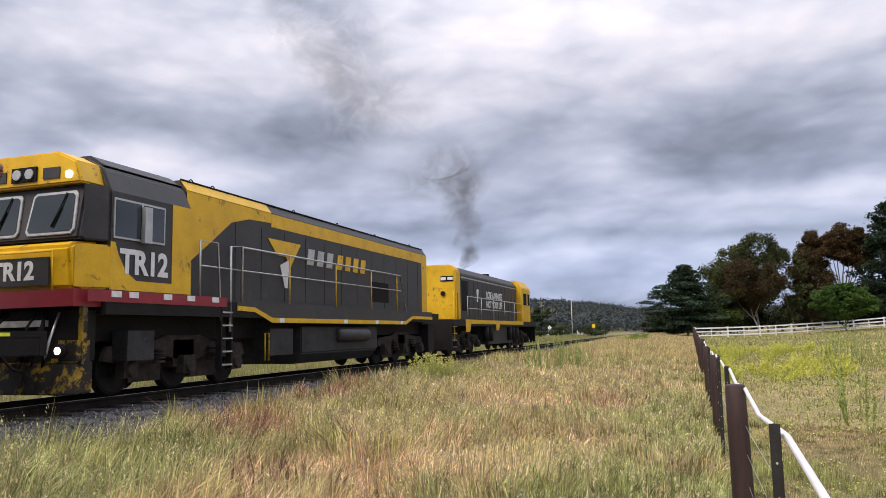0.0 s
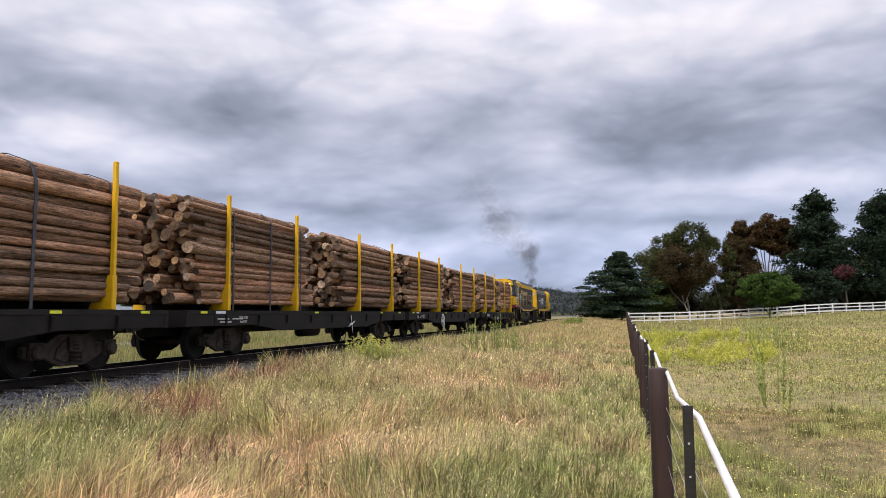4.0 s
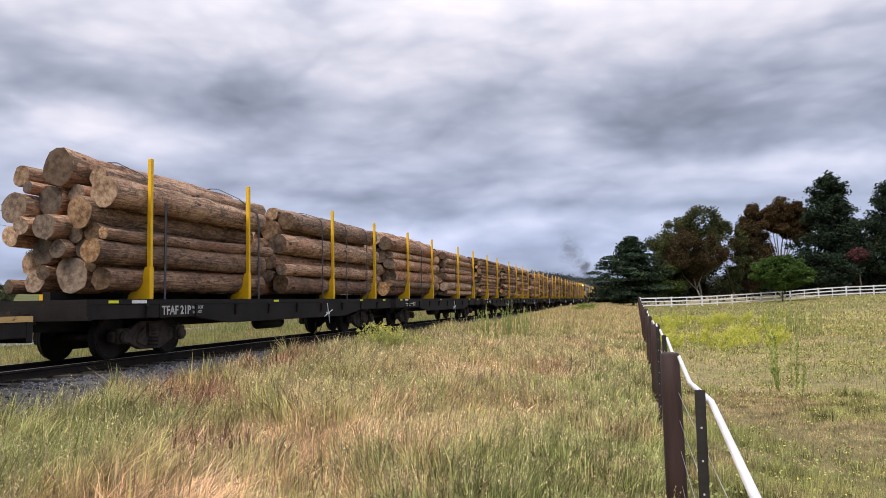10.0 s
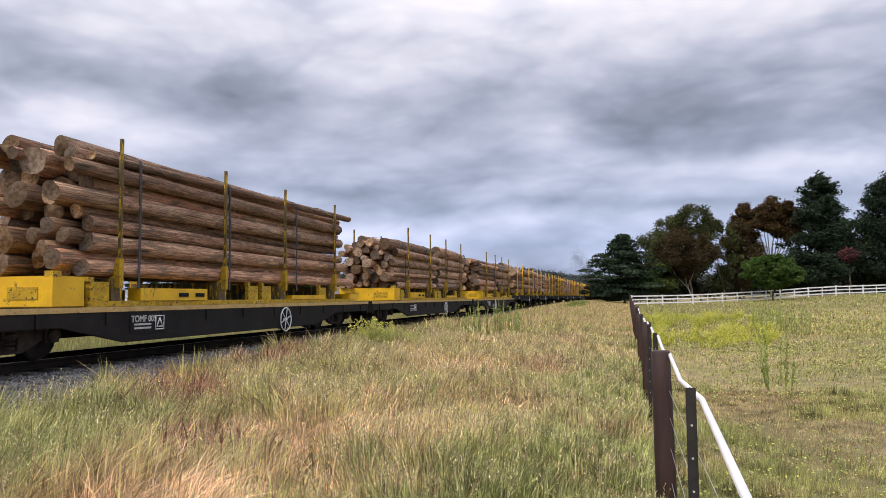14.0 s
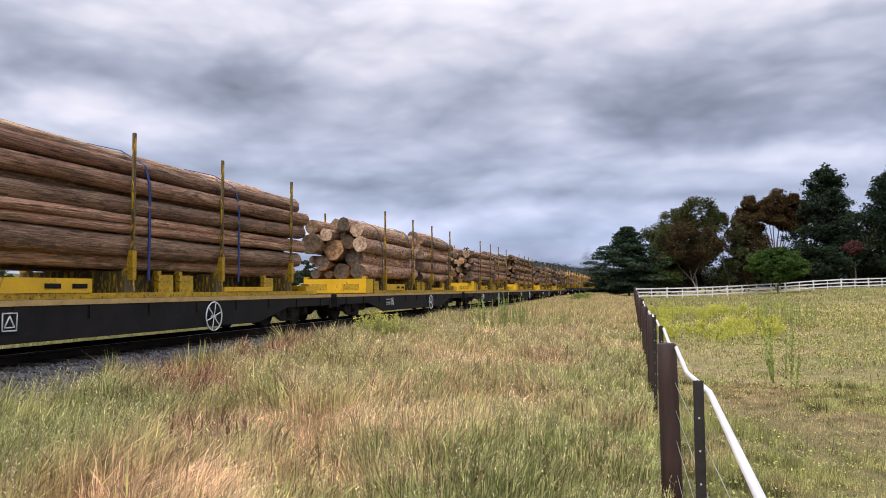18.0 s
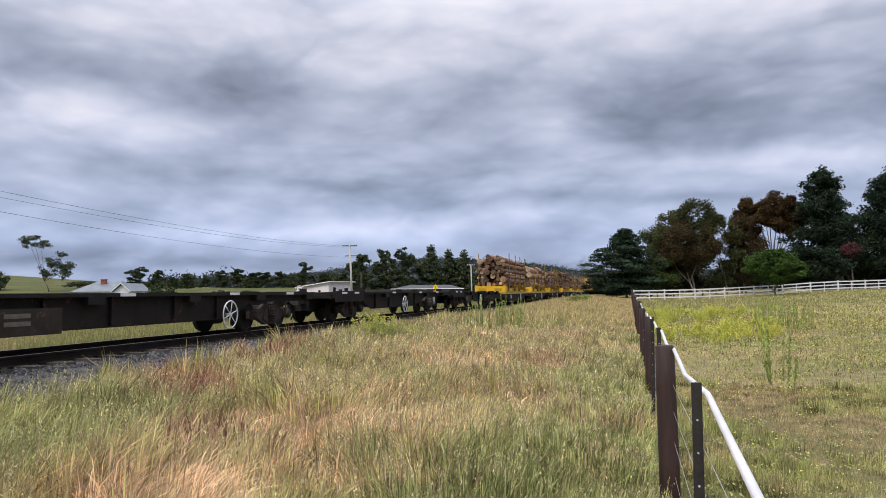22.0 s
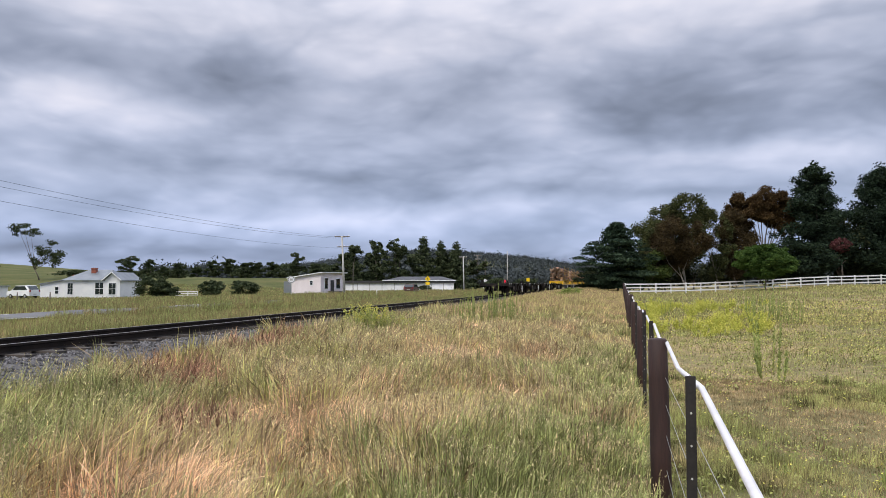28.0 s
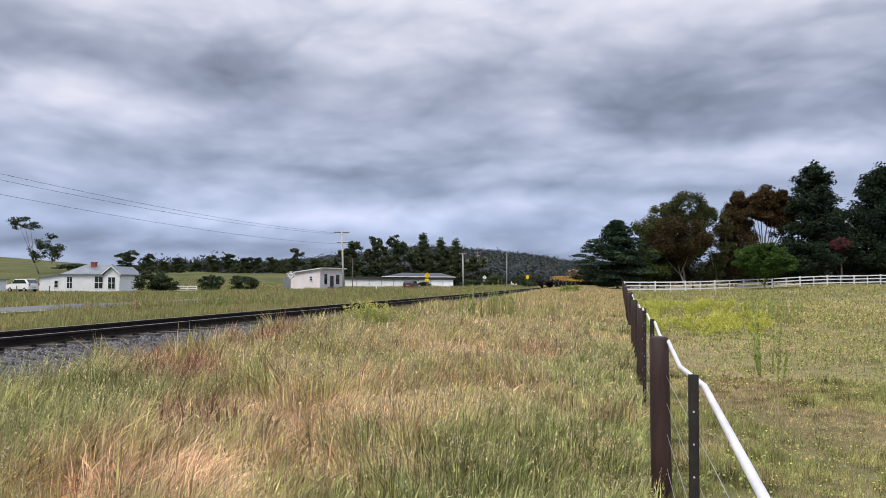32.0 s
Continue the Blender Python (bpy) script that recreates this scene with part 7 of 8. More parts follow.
def cradle_wagon(u, code, wheel_at, shift):
    ob = rolling(thing("cradle_wagon", "black flat wagon carrying a worn yellow log cradle", "railway wagon", group="cradle wagons"), u)
    p = CRADLE_PARTS
    put("deck", p["deck"], ob, pose(0, -0.3, 0))
    for s in (-1, 1):
        put("deck_edge", p["edge"], ob, pose(s * 1.232, -0.3, 0), "worn yellow deck edge")
    put("centre_sill", p["centre_sill"], ob, pose(0, -0.3, 0))
    for s in (-1, 1):
        put("side_sill", p["side_sill"], ob, pose(s * 1.20, -0.3, 0))
        put("end_sill", p["end_sill"], ob, pose(0, s * 8.7 - 0.3, 0))
        put("coupler", COUPLER, ob, pose(0, s * 8.7 - 0.3, 0.76, 0, 0, 0 if s > 0 else 180))
        bogie(ob, s * 6.6 - 0.3)
        put("cradle_rail", p["rail"], ob, pose(s * 1.12, 0.9, CRADLE_DECK + 0.073))
    top = CRADLE_DECK + 0.073
    for y in (-5.96, 7.3):
        end = put("end_box", p["end_box"], ob, pose(0, y, top) if y < 0 else pose(0, y, top) @ Matrix.Diagonal((0.96, 1.0, 0.5, 1)), "bright yellow end box")
        for x in (-1.1, 1.1):
            put("corner_casting", p["casting"], end, pose(x, -0.27, 0.505))
            put("rubbing_plate", p["plate"], end, pose(x * 0.55, -0.362, 0.14))
    for y in [q + shift for q in CRADLE_STAKES]:
        put("cradle_beam", p["beam"], ob, pose(0, y, top))
        for s in (-1, 1):
            m = pose(s * 1.22, y, top + 0.33, 0, 0, 0 if s > 0 else 180)
            socket = put("stake_socket", SOCKET, ob, m, "yellow stake socket")
            put("stake", SLIM_STAKE, socket, None, "slim dark steel stake")
    for s in (-1, 1):
        for y in (-5.2, 0.3, 1.0, 4.6):
            put("cradle_block", p["block"], ob, pose(s * 1.12, y, top + 0.102))
        for y in (-2.95, 3.6):
            side = put("side_box", p["side_box"], ob, pose(s * 1.05, y, top + 0.104) @ Matrix.Diagonal((1, 1, 1 if y < 0 else 0.45, 1)), "yellow side box with stencilled marks")
            if y < 0 and s > 0:
                put("stencil_bar", BLACK_BAR, side, pose(0.145, 0.85, 0.11))
                put("stencil_bar", BLACK_BAR, side, pose(0.145, 0.25, 0.11))
    brake_wheel(ob, pose(1.30, wheel_at, CRADLE_DECK - 0.36))
    for y in (-8.3, -5.2, 0.2, 6.9):
        put("reflector", WHITE_MARK, ob, pose(1.242, y, CRADLE_DECK + 0.02), "faded white reflector strip")
    panel = put("data_panel", p["panel"], ob, pose(1.238, -3.95, CRADLE_DECK - 0.25), "black data panel with white writing")
    if code:
        words("lettering", code, 0.17, M["bar_paint"], panel, on_side(0.014, -0.12, 0.08), "white stencilled wagon code")
    else:
        put("stencil_bar", BAR, panel, pose(0.014, -0.14, 0.09))
    put("stencil_bar", BAR, panel, pose(0.014, -0.16, -0.02))
    put("stencil_bar", BAR, panel, pose(0.014, -0.16, -0.09))
    put("warning_mark", p["mark"], panel, pose(0.0, 0.36, 0.0), "white triangle in a square")
    return ob


def make_cradle_wagons():
    shifts = (0.22, 0.28, 0.0, 0.33, 0.42, 0.33)
    loads = {0: ((0.185, 2.35), (0.155, 2.55)), 1: ((0.195, 2.45), (0.15, 2.35)), 2: ((0.165, 2.75),), 3: ((0.15, 2.4), (0.135, 2.4)), 4: ((0.19, 2.4), (0.235, 2.7)), 5: ((0.165, 2.7),)}
    for n in range(6):
        u, d = -132.93 - 18.03 * n, shifts[n]
        cradle_wagon(u, "TOMF 002-G" if n == 0 else "TOMF 005" if n == 2 else "", -1.5 if n == 0 else 1.85, d)
        bed = CRADLE_DECK + 0.60
        if n in (2, 5):
            rad, high = loads[n][0]
            high -= 0.16
            log_stack(u + d + (0.55 if n == 2 else 0.45), 12.4 if n == 2 else 12.6, rad, bed, bed + high, "stack of long straight logs chained down on a yellow cradle", (-5.3, -1.05, 2.3) if n == 5 else (-4.7, -1.4, 2.2, 5.0), True, 0.42, n == 5, 200 + n)
        else:
            (r0, h0), (r1, h1) = loads[n]
            h0, h1 = h0 - 0.16, h1 - 0.16
            log_stack(u + d + 3.75, 5.7, r0, bed, bed + h0, "stack of brown logs strapped on a yellow cradle", (-1.3, 1.5), True, 0.3, False, 200 + n)
            log_stack(u + d - 3.1, 6.9, r1, bed, bed + h1, "tall stack of mixed logs strapped on a yellow cradle", (-1.9, 1.9), True, 0.42, False, 220 + n)


make_cradle_wagons()


# ---- empty container wagons ----
BACK, FRONT, TOP = -6.65, 7.55, 1.0


def skeleton_wagon_meshes():
    out = {}
    bm = bmesh.new()
    prism(bm, [(BACK, TOP), (FRONT, TOP), (FRONT, TOP - 0.24), (4.3, TOP - 0.24), (2.7, TOP - 0.62), (-2.9, TOP - 0.62), (-4.2, TOP - 0.24), (BACK, TOP - 0.24)], "x", -0.03, 0.03)
    for y in (-2.6, -1.0, 0.9, 2.5):
        box(bm, 0.028, y - 0.03, TOP - 0.58, 0.10, y + 0.03, TOP - 0.05)
    out["side_sill"] = mesh_of("side_sill", bm, M["brown_steel"], 0.01)
    bm = bmesh.new()
    box(bm, -0.04, BACK, TOP - 0.07, 0.18, FRONT, TOP)
    out["flange"] = mesh_of("top_flange", bm, M["black_steel"], 0.008)
    bm = bmesh.new()
    box(bm, -1.2, -0.22, TOP - 0.2, 1.2, 0.22, TOP - 0.004)
    out["bearer"] = mesh_of("cross_bearer", bm, M["black_steel"], 0.012)
    bm = bmesh.new()
    box(bm, -0.24, BACK + 0.1, 0.40, 0.24, FRONT - 0.1, TOP - 0.05)
    out["centre"] = mesh_of("centre_sill", bm, M["black_steel"])
    bm = bmesh.new()
    box(bm, -0.03, -1.27, 0.68, 0.03, 1.27, TOP + 0.03)
    box(bm, -0.05, 1.21, 0.66, 0.05, 1.27, TOP + 0.05)
    out["end_panel"] = mesh_of("end_panel", bm, M["brown_steel"], 0.01)
    bm = bmesh.new()
    box(bm, -1.2, -1.25, TOP - 0.12, 1.2, 1.25, TOP - 0.03)
    out["end_floor"] = mesh_of("end_floor", bm, M["black_steel"])
    bm = bmesh.new()
    box(bm, -0.12, -0.05, 0, 0.12, 0.05, 0.26)
    box(bm, -0.12, -0.22, 0, 0.12, -0.05, 0.08)
    out["stop"] = mesh_of("container_stop", bm, M["black_steel"], 0.012)
    bm = bmesh.new()
    box(bm, 0, -0.66, -0.21, 0.012, 0.66, 0.21)
    out["panel"] = mesh_of("data_panel", bm, M["panel_steel"])
    bm = bmesh.new()
    box(bm, -0.10, -0.09, 0, 0.10, 0.09, 0.66)
    tube(bm, [(0, 0, 0.66), (0, 0, 0.74)], [0.05, 0.03], 8)
    box(bm, 0.02, -0.13, 0.30, 0.06, -0.09, 0.62)
    out["marker"] = mesh_of("tail_marker", bm, M["marker_grey"], 0.02)
    bm = bmesh.new()
    box(bm, -0.075, -0.102, 0.06, 0.075, -0.088, 0.32)
    out["lamp"] = mesh_of("tail_lamp", bm, M["lamp_red"], 0.01)
    bm = bmesh.new()
    tube(bm, [(0, 0, -0.6), (0, 0, -0.54), (0, 0, 0.54), (0, 0, 0.6)], [0.08, 0.16, 0.16, 0.08], 18)
    out["tank"] = mesh_of("air_tank", bm, M["black_steel"])
    bm = bmesh.new()
    tube(bm, [(0, 0, 0), (0.03, 0.18, -0.1), (0.06, 0.26, -0.32), (0.02, 0.14, -0.5)], 0.028, 7)
    out["hose"] = mesh_of("air_hose", bm, M["rubber"])
    return out


SKELETON_PARTS = skeleton_wagon_meshes()


def skeleton_wagon(u, wheel_at, last, stops, panel_at):
    ob = rolling(thing("container_wagon", "empty dark skeletal container wagon" + (" with a red tail lamp" if last else ""), "railway wagon", group="container wagons"), u)
    p = SKELETON_PARTS
    put("centre_sill", p["centre"], ob)
    for s in (-1, 1):
        put("side_sill", p["side_sill"], ob, pose(s * 1.02, 0, 0) if s > 0 else pose(-1.02, 0, 0) @ Matrix.Diagonal((-1, 1, 1, 1)))
        put("top_flange", p["flange"], ob, pose(s * 1.02, 0, 0.004) if s > 0 else pose(-1.02, 0, 0.004) @ Matrix.Diagonal((-1, 1, 1, 1)))
        put("coupler", COUPLER, ob, pose(0, FRONT, 0.74) if s > 0 else pose(0, BACK, 0.74, 0, 0, 180))
        put("end_panel", p["end_panel"], ob, pose(s * 1.205, -5.38, 0), "rusty brown side panel")
        put("air_hose", p["hose"], ob, pose(s * 0.4, BACK if s < 0 else FRONT, 0.7, 0, 0, 180 if s < 0 else 0))
        bogie(ob, 5.5 if s > 0 else -4.65)
    put("end_floor", p["end_floor"], ob, pose(0, -5.38, 0))
    for y in (BACK + 0.25, -4.2, -1.5, 1.5, 4.4, FRONT - 0.25):
        put("cross_bearer", p["bearer"], ob, pose(0, y, 0))
    for y in stops:
        for x in (-1.05, 1.05):
            put("container_stop", p["stop"], ob, pose(x, y, TOP + 0.005, 0, 0, 180 if y > 0 else 0) @ Matrix.Diagonal((1, 1, 1 if last else 0.5, 1)))
    put("air_tank", p["tank"], ob, pose(0.8, -3.7, 0.62, 90, 0, 0), "dark air reservoir")
    brake_wheel(ob, pose(1.30, wheel_at, 0.50))
    for y in (-6.0, -4.9, -0.7, 3.1, 6.0):
        put("reflector", WHITE_MARK, ob, pose(1.24 if y < -4 else 1.206, y, TOP - 0.03), "white reflector strip")
    panel = put("data_panel", p["panel"], ob, pose(1.21, panel_at, 0.56), "dull brown data panel with faint writing")
    put("stencil_bar", BAR_FAINT, panel, pose(0.014, -0.25, 0.10))
    put("stencil_bar", BAR_FAINT, panel, pose(0.014, -0.25, -0.02))
    if panel_at > 0:
        put("warning_mark", CRADLE_PARTS["mark"], panel, pose(0.0, 0.45, 0.02), "white triangle in a square")
    if last:
        marker = put("tail_marker", p["marker"], ob, pose(0.92, BACK + 0.22, TOP - 0.02), "upright grey tail marker")
        put("tail_lamp", p["lamp"], marker, None, "red tail lamp")


def make_skeleton_wagons():
    for n, (wheel, stops, at) in enumerate(((0.42, (-6.1,), -3.0), (0.43, (-4.2, 6.9), 4.8), (2.75, (-6.2,), -3.0), (2.75, (BACK + 0.3, 4.4), -2.9))):
        skeleton_wagon(-240.55 - 15.9 * n, wheel, n == 3, stops, at)


make_skeleton_wagons()


# ---- locomotives ----
def loco_bogie(parent, y):
    bm = bmesh.new()
    box(bm, -0.9, -0.3, 0.45, 0.9, 0.3, 0.95)
    ob = part("bogie", bm, M["bogie_steel"], parent, "dark oily three-axle bogie")
    ob.matrix_basis = pose(0, y, 0)
    for e in (-0.85, 0.85):
        bm = bmesh.new()
        box(bm, -0.72, e - 0.42, 0.22, 0.72, e + 0.42, 0.88)
        part("traction_motor", bm, M["bogie_steel"], ob, "", 0.04)
    for s in (-1, 1):
        bm = bmesh.new()
        out = [(-2.05, 0.62), (-1.95, 0.86), (-0.9, 0.92), (-0.5, 1.04), (0.5, 1.04), (0.9, 0.92), (1.95, 0.86), (2.05, 0.62), (1.55, 0.52), (0.9, 0.66), (0.2, 0.52), (-0.6, 0.66), (-1.3, 0.52)]
        prism(bm, out, "x", s * 0.84 - 0.06, s * 0.84 + 0.06)
        part("side_frame", bm, M["bogie_steel"], ob, bevel=0.015)
        for e in (-1.55, 0.0, 1.55):
            bm = bmesh.new()
            box(bm, s * 0.95 - 0.09, e - 0.17, 0.32, s * 0.95 + 0.09, e + 0.17, 0.66)
            tube(bm, [(s * 0.98, e, 0.47), (s * 1.10, e, 0.47)], [0.15, 0.12], 12)
            part("axle_box", bm, M["bogie_steel"], ob, bevel=0.015)
            put("wheel", WHEEL, ob, pose(s * 0.60, e, 0.45, 0, 0, 0 if s > 0 else 180))
        for e in (-0.78, 0.78):
            bm = bmesh.new()
            for i in range(4):
                ring(bm, (s * 0.98, e, 0.56 + 0.07 * i), 0.09, 0.022, "z", 12, 5)
            part("spring", bm, M["bogie_steel"], ob)
    return ob


def panel(parent, name, outline, x, material, label="", thick=0.006):
    """A flat sheet on the side that faces +x (outline y, z), and its mirror image on the other side."""
    for s in (1, -1):
        bm = bmesh.new()
        prism(bm, outline, "x", s * x, s * (x + thick))
        part(name, bm, material, parent, label)


def side_window(parent, y0, y1, z0, z1, x, split=None):
    for s in (1, -1):
        bm = bmesh.new()
        box(bm, s * x - 0.01, y0 - 0.035, z0 - 0.035, s * x + 0.022, y1 + 0.035, z1 + 0.035)
        frame_ = part("window_frame", bm, M["steel_rail"], parent, "pale metal window frame", 0.008)
        cells = ((y0, split - 0.03), (split + 0.03, y1)) if split else ((y0, y1),)
        for a, b in cells:
            bm = bmesh.new()
            box(bm, s * (x + 0.016), a, z0, s * (x + 0.03), b, z1)
            part("pane", bm, M["glass"], frame_, "dark reflecting glass")


def handrail(parent, points, r=0.022, label="pale steel handrail", material="steel_rail"):
    for s in (1, -1):
        bm = bmesh.new()
        tube(bm, [(s * x, y, z) for x, y, z in points], r, 6)
        part("handrail", bm, M[material], parent, label)


def make_rear_loco():
    ob = rolling(thing("locomotive", "charcoal and yellow diesel locomotive with a windowed cab", "locomotive", group="locomotives"), 17.65)
    F = 1.68
    bm = bmesh.new()
    box(bm, -1.30, -8.15, F - 0.30, 1.30, 8.35, F)
    part("underframe", bm, M["black_steel"], ob, "", 0.02)
    # cab
    bm = bmesh.new()
    prism(bm, [(-1.30, F), (1.30, F), (1.30, 3.40), (1.12, 3.78), (0.75, 3.98), (-0.75, 3.98), (-1.12, 3.78), (-1.30, 3.40)], "y", -8.12, -6.05)
    cab = part("cab", bm, M["grey_paint"], ob, "charcoal cab with yellow panels", 0.03)
    bm = bmesh.new()
    prism(bm, [(-8.10, F + 0.1), (-8.68, F + 0.1), (-8.74, 2.44), (-8.60, 2.52), (-8.10, 2.56)], "x", -1.10, 1.10)
    part("nose", bm, M["yellow"], cab, "bright yellow nose", 0.05)
    for s in (1, -1):
        bm = bmesh.new()
        prism(bm, [(s * 1.10, -8.66), (s * 1.302, -8.10), (s * 1.302, -8.0), (s * 1.08, -8.0)], "z", F + 0.1, 2.50)
        part("nose_corner", bm, M["yellow"], cab, "yellow rounded nose corner", 0.03)
    bm = bmesh.new()
    prism(bm, [(-8.05, 2.56), (-8.62, 2.56), (-8.46, 3.46), (-8.05, 3.46)], "x", -1.14, 1.14)
    part("windscreen_surround", bm, M["grey_paint"], cab, "", 0.04)
    for s in (1, -1):
        bm = bmesh.new()
        prism(bm, [(s * 1.12, -8.52), (s * 1.30, -8.14), (s * 1.0, -8.05)], "z", 2.56, 3.46)
        part("corner_pillar", bm, M["grey_paint"], cab, "", 0.02)
    tilt = math.degrees(math.atan2(0.16, 0.90))
    for c in (-0.57, 0.57):
        bm = bmesh.new()
        prism(bm, [(-0.50, -0.30), (-0.44, -0.37), (0.44, -0.37), (0.50, -0.30), (0.46, 0.30), (0.40, 0.36), (-0.40, 0.36), (-0.46, 0.30)], "y", -0.025, 0.01)
        f = part("windscreen_frame", bm, M["steel_rail"], cab, "pale rubber-edged windscreen frame", 0.008)
        f.matrix_basis = pose(c, -8.548, 3.00, -tilt, 0, 0)
        bm = bmesh.new()
        prism(bm, [(-0.45, -0.27), (-0.40, -0.32), (0.40, -0.32), (0.45, -0.27), (0.41, 0.27), (0.36, 0.31), (-0.36, 0.31), (-0.41, 0.27)], "y", -0.034, -0.028)
        part("windscreen", bm, M["glass"], f, "dark windscreen glass")
        bm = bmesh.new()
        tube(bm, [(0.25, -0.05, 0.32), (0.12, -0.06, -0.10)], 0.012, 5)
        tube(bm, [(0.18, -0.055, 0.08), (0.06, -0.06, -0.25)], 0.018, 5)
        part("wiper", bm, M["rubber"], f)
    bm = bmesh.new()
    prism(bm, [(-1.16, 3.46), (1.16, 3.46), (1.04, 3.82), (0.66, 4.00), (-0.66, 4.00), (-1.04, 3.82)], "y", -8.60, -8.00)
    visor = part("visor", bm, M["yellow"], cab, "yellow lamp visor over the windscreen", 0.03)
    bm = bmesh.new()
    box(bm, -0.26, -8.63, 3.54, 0.26, -8.59, 3.78)
    part("lamp_box", bm, M["rubber"], visor, "black headlight box", 0.01)
    for x in (-0.13, 0.13):
        bm = bmesh.new()
        tube(bm, [(x, -8.62, 3.66), (x, -8.66, 3.66)], 0.085, 14)
        part("headlight", bm, M["steel_rail"], visor, "round headlight")
    for x in (-0.56, 0.56):
        bm = bmesh.new()
        box(bm, x - 0.17, -8.62, 3.56, x + 0.17, -8.59, 3.74)
        part("number_board", bm, M["grey_paint"], visor)
    for x in (-0.92, 0.92):
        bm = bmesh.new()
        tube(bm, [(x, -8.59, 3.60), (x, -8.63, 3.60)], 0.065, 14)
        part("marker_lamp", bm, M["lamp_lit"], visor, "lit white marker lamp")
    bm = bmesh.new()
    box(bm, -0.72, -8.755, 1.84, 0.72, -8.70, 2.28)
    plate = part("number_plate", bm, M["grey_paint"], cab, "charcoal nose panel with white characters", 0.008)
    words("lettering", "TR12", 0.40, M["white_paint"], plate, Matrix.Translation((0, -8.76, 2.06)) @ pose(0, 0, 0, 90, 0, 0), "white characters")
    bm = bmesh.new()
    tube(bm, [(-0.86, -8.80, 1.75), (-0.86, -8.82, 2.36), (0.86, -8.82, 2.36), (0.86, -8.80, 1.75)], 0.018, 6)
    part("grab_rail", bm, M["yellow"], cab)
    # side colours
    panel(cab, "yellow_panel", [(-8.10, F + 0.10), (-6.07, F + 0.10), (-6.07, 3.40), (-6.60, 3.40), (-6.60, 1.95), (-7.50, 1.95), (-7.75, 2.10), (-7.92, 2.36), (-8.00, 2.56), (-8.10, 2.56)], 1.302, M["yellow"], "yellow side panel")
    panel(ob, "red_band", [(-8.55, F - 0.10), (-4.9, F - 0.10), (-4.9, F + 0.09), (-8.55, F + 0.09)], 1.306, M["red_paint"], "dark red sill band")
    bm = bmesh.new()
    box(bm, -1.2, -8.72, F - 0.18, 1.2, -8.15, F + 0.09)
    part("red_end_band", bm, M["red_paint"], ob, "dark red end sill", 0.02)
    for y in (-7.95, -7.55, -6.7, -6.05, -5.3):
        put("reflector", WHITE_PATCH, ob, pose(1.314, y, F + 0.03), "white reflector patch")
    side_window(cab, -8.02, -6.85, 2.66, 3.26, 1.30, -7.40)
    bm = bmesh.new()
    box(bm, 1.34, -7.44, 2.60, 1.42, -7.26, 3.22)
    part("mirror", bm, M["steel_rail"], cab, "tall pale wing mirror", 0.03)
    words("lettering", "TR12", 0.56, M["white_paint"], cab, on_side(1.312, -7.30, 2.24), "large white cab-side characters", 0.95)
    bm = bmesh.new()
    prism(bm, [(-1.05, 3.86), (1.05, 3.86), (0.72, 4.06), (-0.72, 4.06)], "y", -8.0, -6.0)
    part("cab_roof", bm, M["grey_paint"], cab, "", 0.02)
    # hood
    bm = bmesh.new()
    prism(bm, [(-1.14, F), (1.14, F), (1.14, 3.78), (0.98, 4.00), (-0.98, 4.00), (-1.14, 3.78)], "y", -6.02, 7.55)
    hood = part("hood", bm, M["grey_paint"], ob, "long charcoal engine hood", 0.02)
    panel(hood, "yellow_panel", [(-6.0, 2.35), (-5.2, 2.9), (-4.55, 3.36), (-3.9, 3.52), (-3.0, 3.56), (-3.0, 3.775), (-6.0, 3.775)], 1.142, M["yellow"], "yellow sweep behind the cab")
    panel(hood, "yellow_panel", [(-6.0, F + 0.02), (-5.85, F + 0.02), (-5.85, 2.4), (-6.0, 2.3)], 1.142, M["yellow"])
    panel(hood, "yellow_band", [(-2.995, 3.47), (7.0, 3.47), (7.0, 3.775), (-2.995, 3.775)], 1.142, M["yellow"], "yellow band along the hood")
    panel(hood, "yellow_panel", [(7.0, F + 0.02), (7.53, F + 0.02), (7.53, 3.775), (7.0, 3.775)], 1.142, M["yellow"], "yellow hood end")
    for s in (1, -1):
        bm = bmesh.new()
        prism(bm, [(s * 1.152, 3.79), (s * 0.985, 4.012), (s * 0.96, 4.004), (s * 1.13, 3.77)], "y", -6.0, -3.0)
        part("yellow_edge", bm, M["yellow"], hood, "yellow roof edge behind the cab")
        bm = bmesh.new()
        tube(bm, [(s * 0.99, -6.0, 4.01), (s * 0.99, 7.5, 4.01)], 0.022, 6)
        part("roof_gutter", bm, M["black_steel"], hood, "thin black roof gutter")
        for y in (-5.6, -4.9, -1.6, 0.8, 3.4, 6.4):
            bm = bmesh.new()
            ring(bm, (s * 0.92, y, 4.03), 0.06, 0.012, "x", 10, 5)
            part("lifting_eye", bm, M["black_steel"], hood)
    bm = bmesh.new()
    for y in np.linspace(-4.4, 6.6, 12):
        box(bm, 1.143, y - 0.004, F + 0.1, 1.147, y + 0.004, 3.4)
    tagged(part("door_joint", bm, M["rubber"], hood), kind="stuff")
    bm = bmesh.new()
    box(bm, 1.144, 2.6, 1.95, 1.16, 3.9, 2.55)
    part("grille", bm, M["rubber"], hood, "dark radiator opening", 0.01)
    for y, l, h in ((-3.4, 0.45, 0.16), (-0.2, 0.9, 0.10), (2.0, 0.35, 0.09), (5.5, 0.9, 0.12), (0.9, 0.5, 0.06)):
        bm = bmesh.new()
        box(bm, -0.5, y - l / 2, 4.0, 0.6, y + l / 2, 4.0 + h)
        part("roof_hatch", bm, M["black_steel"], hood, "", 0.02)
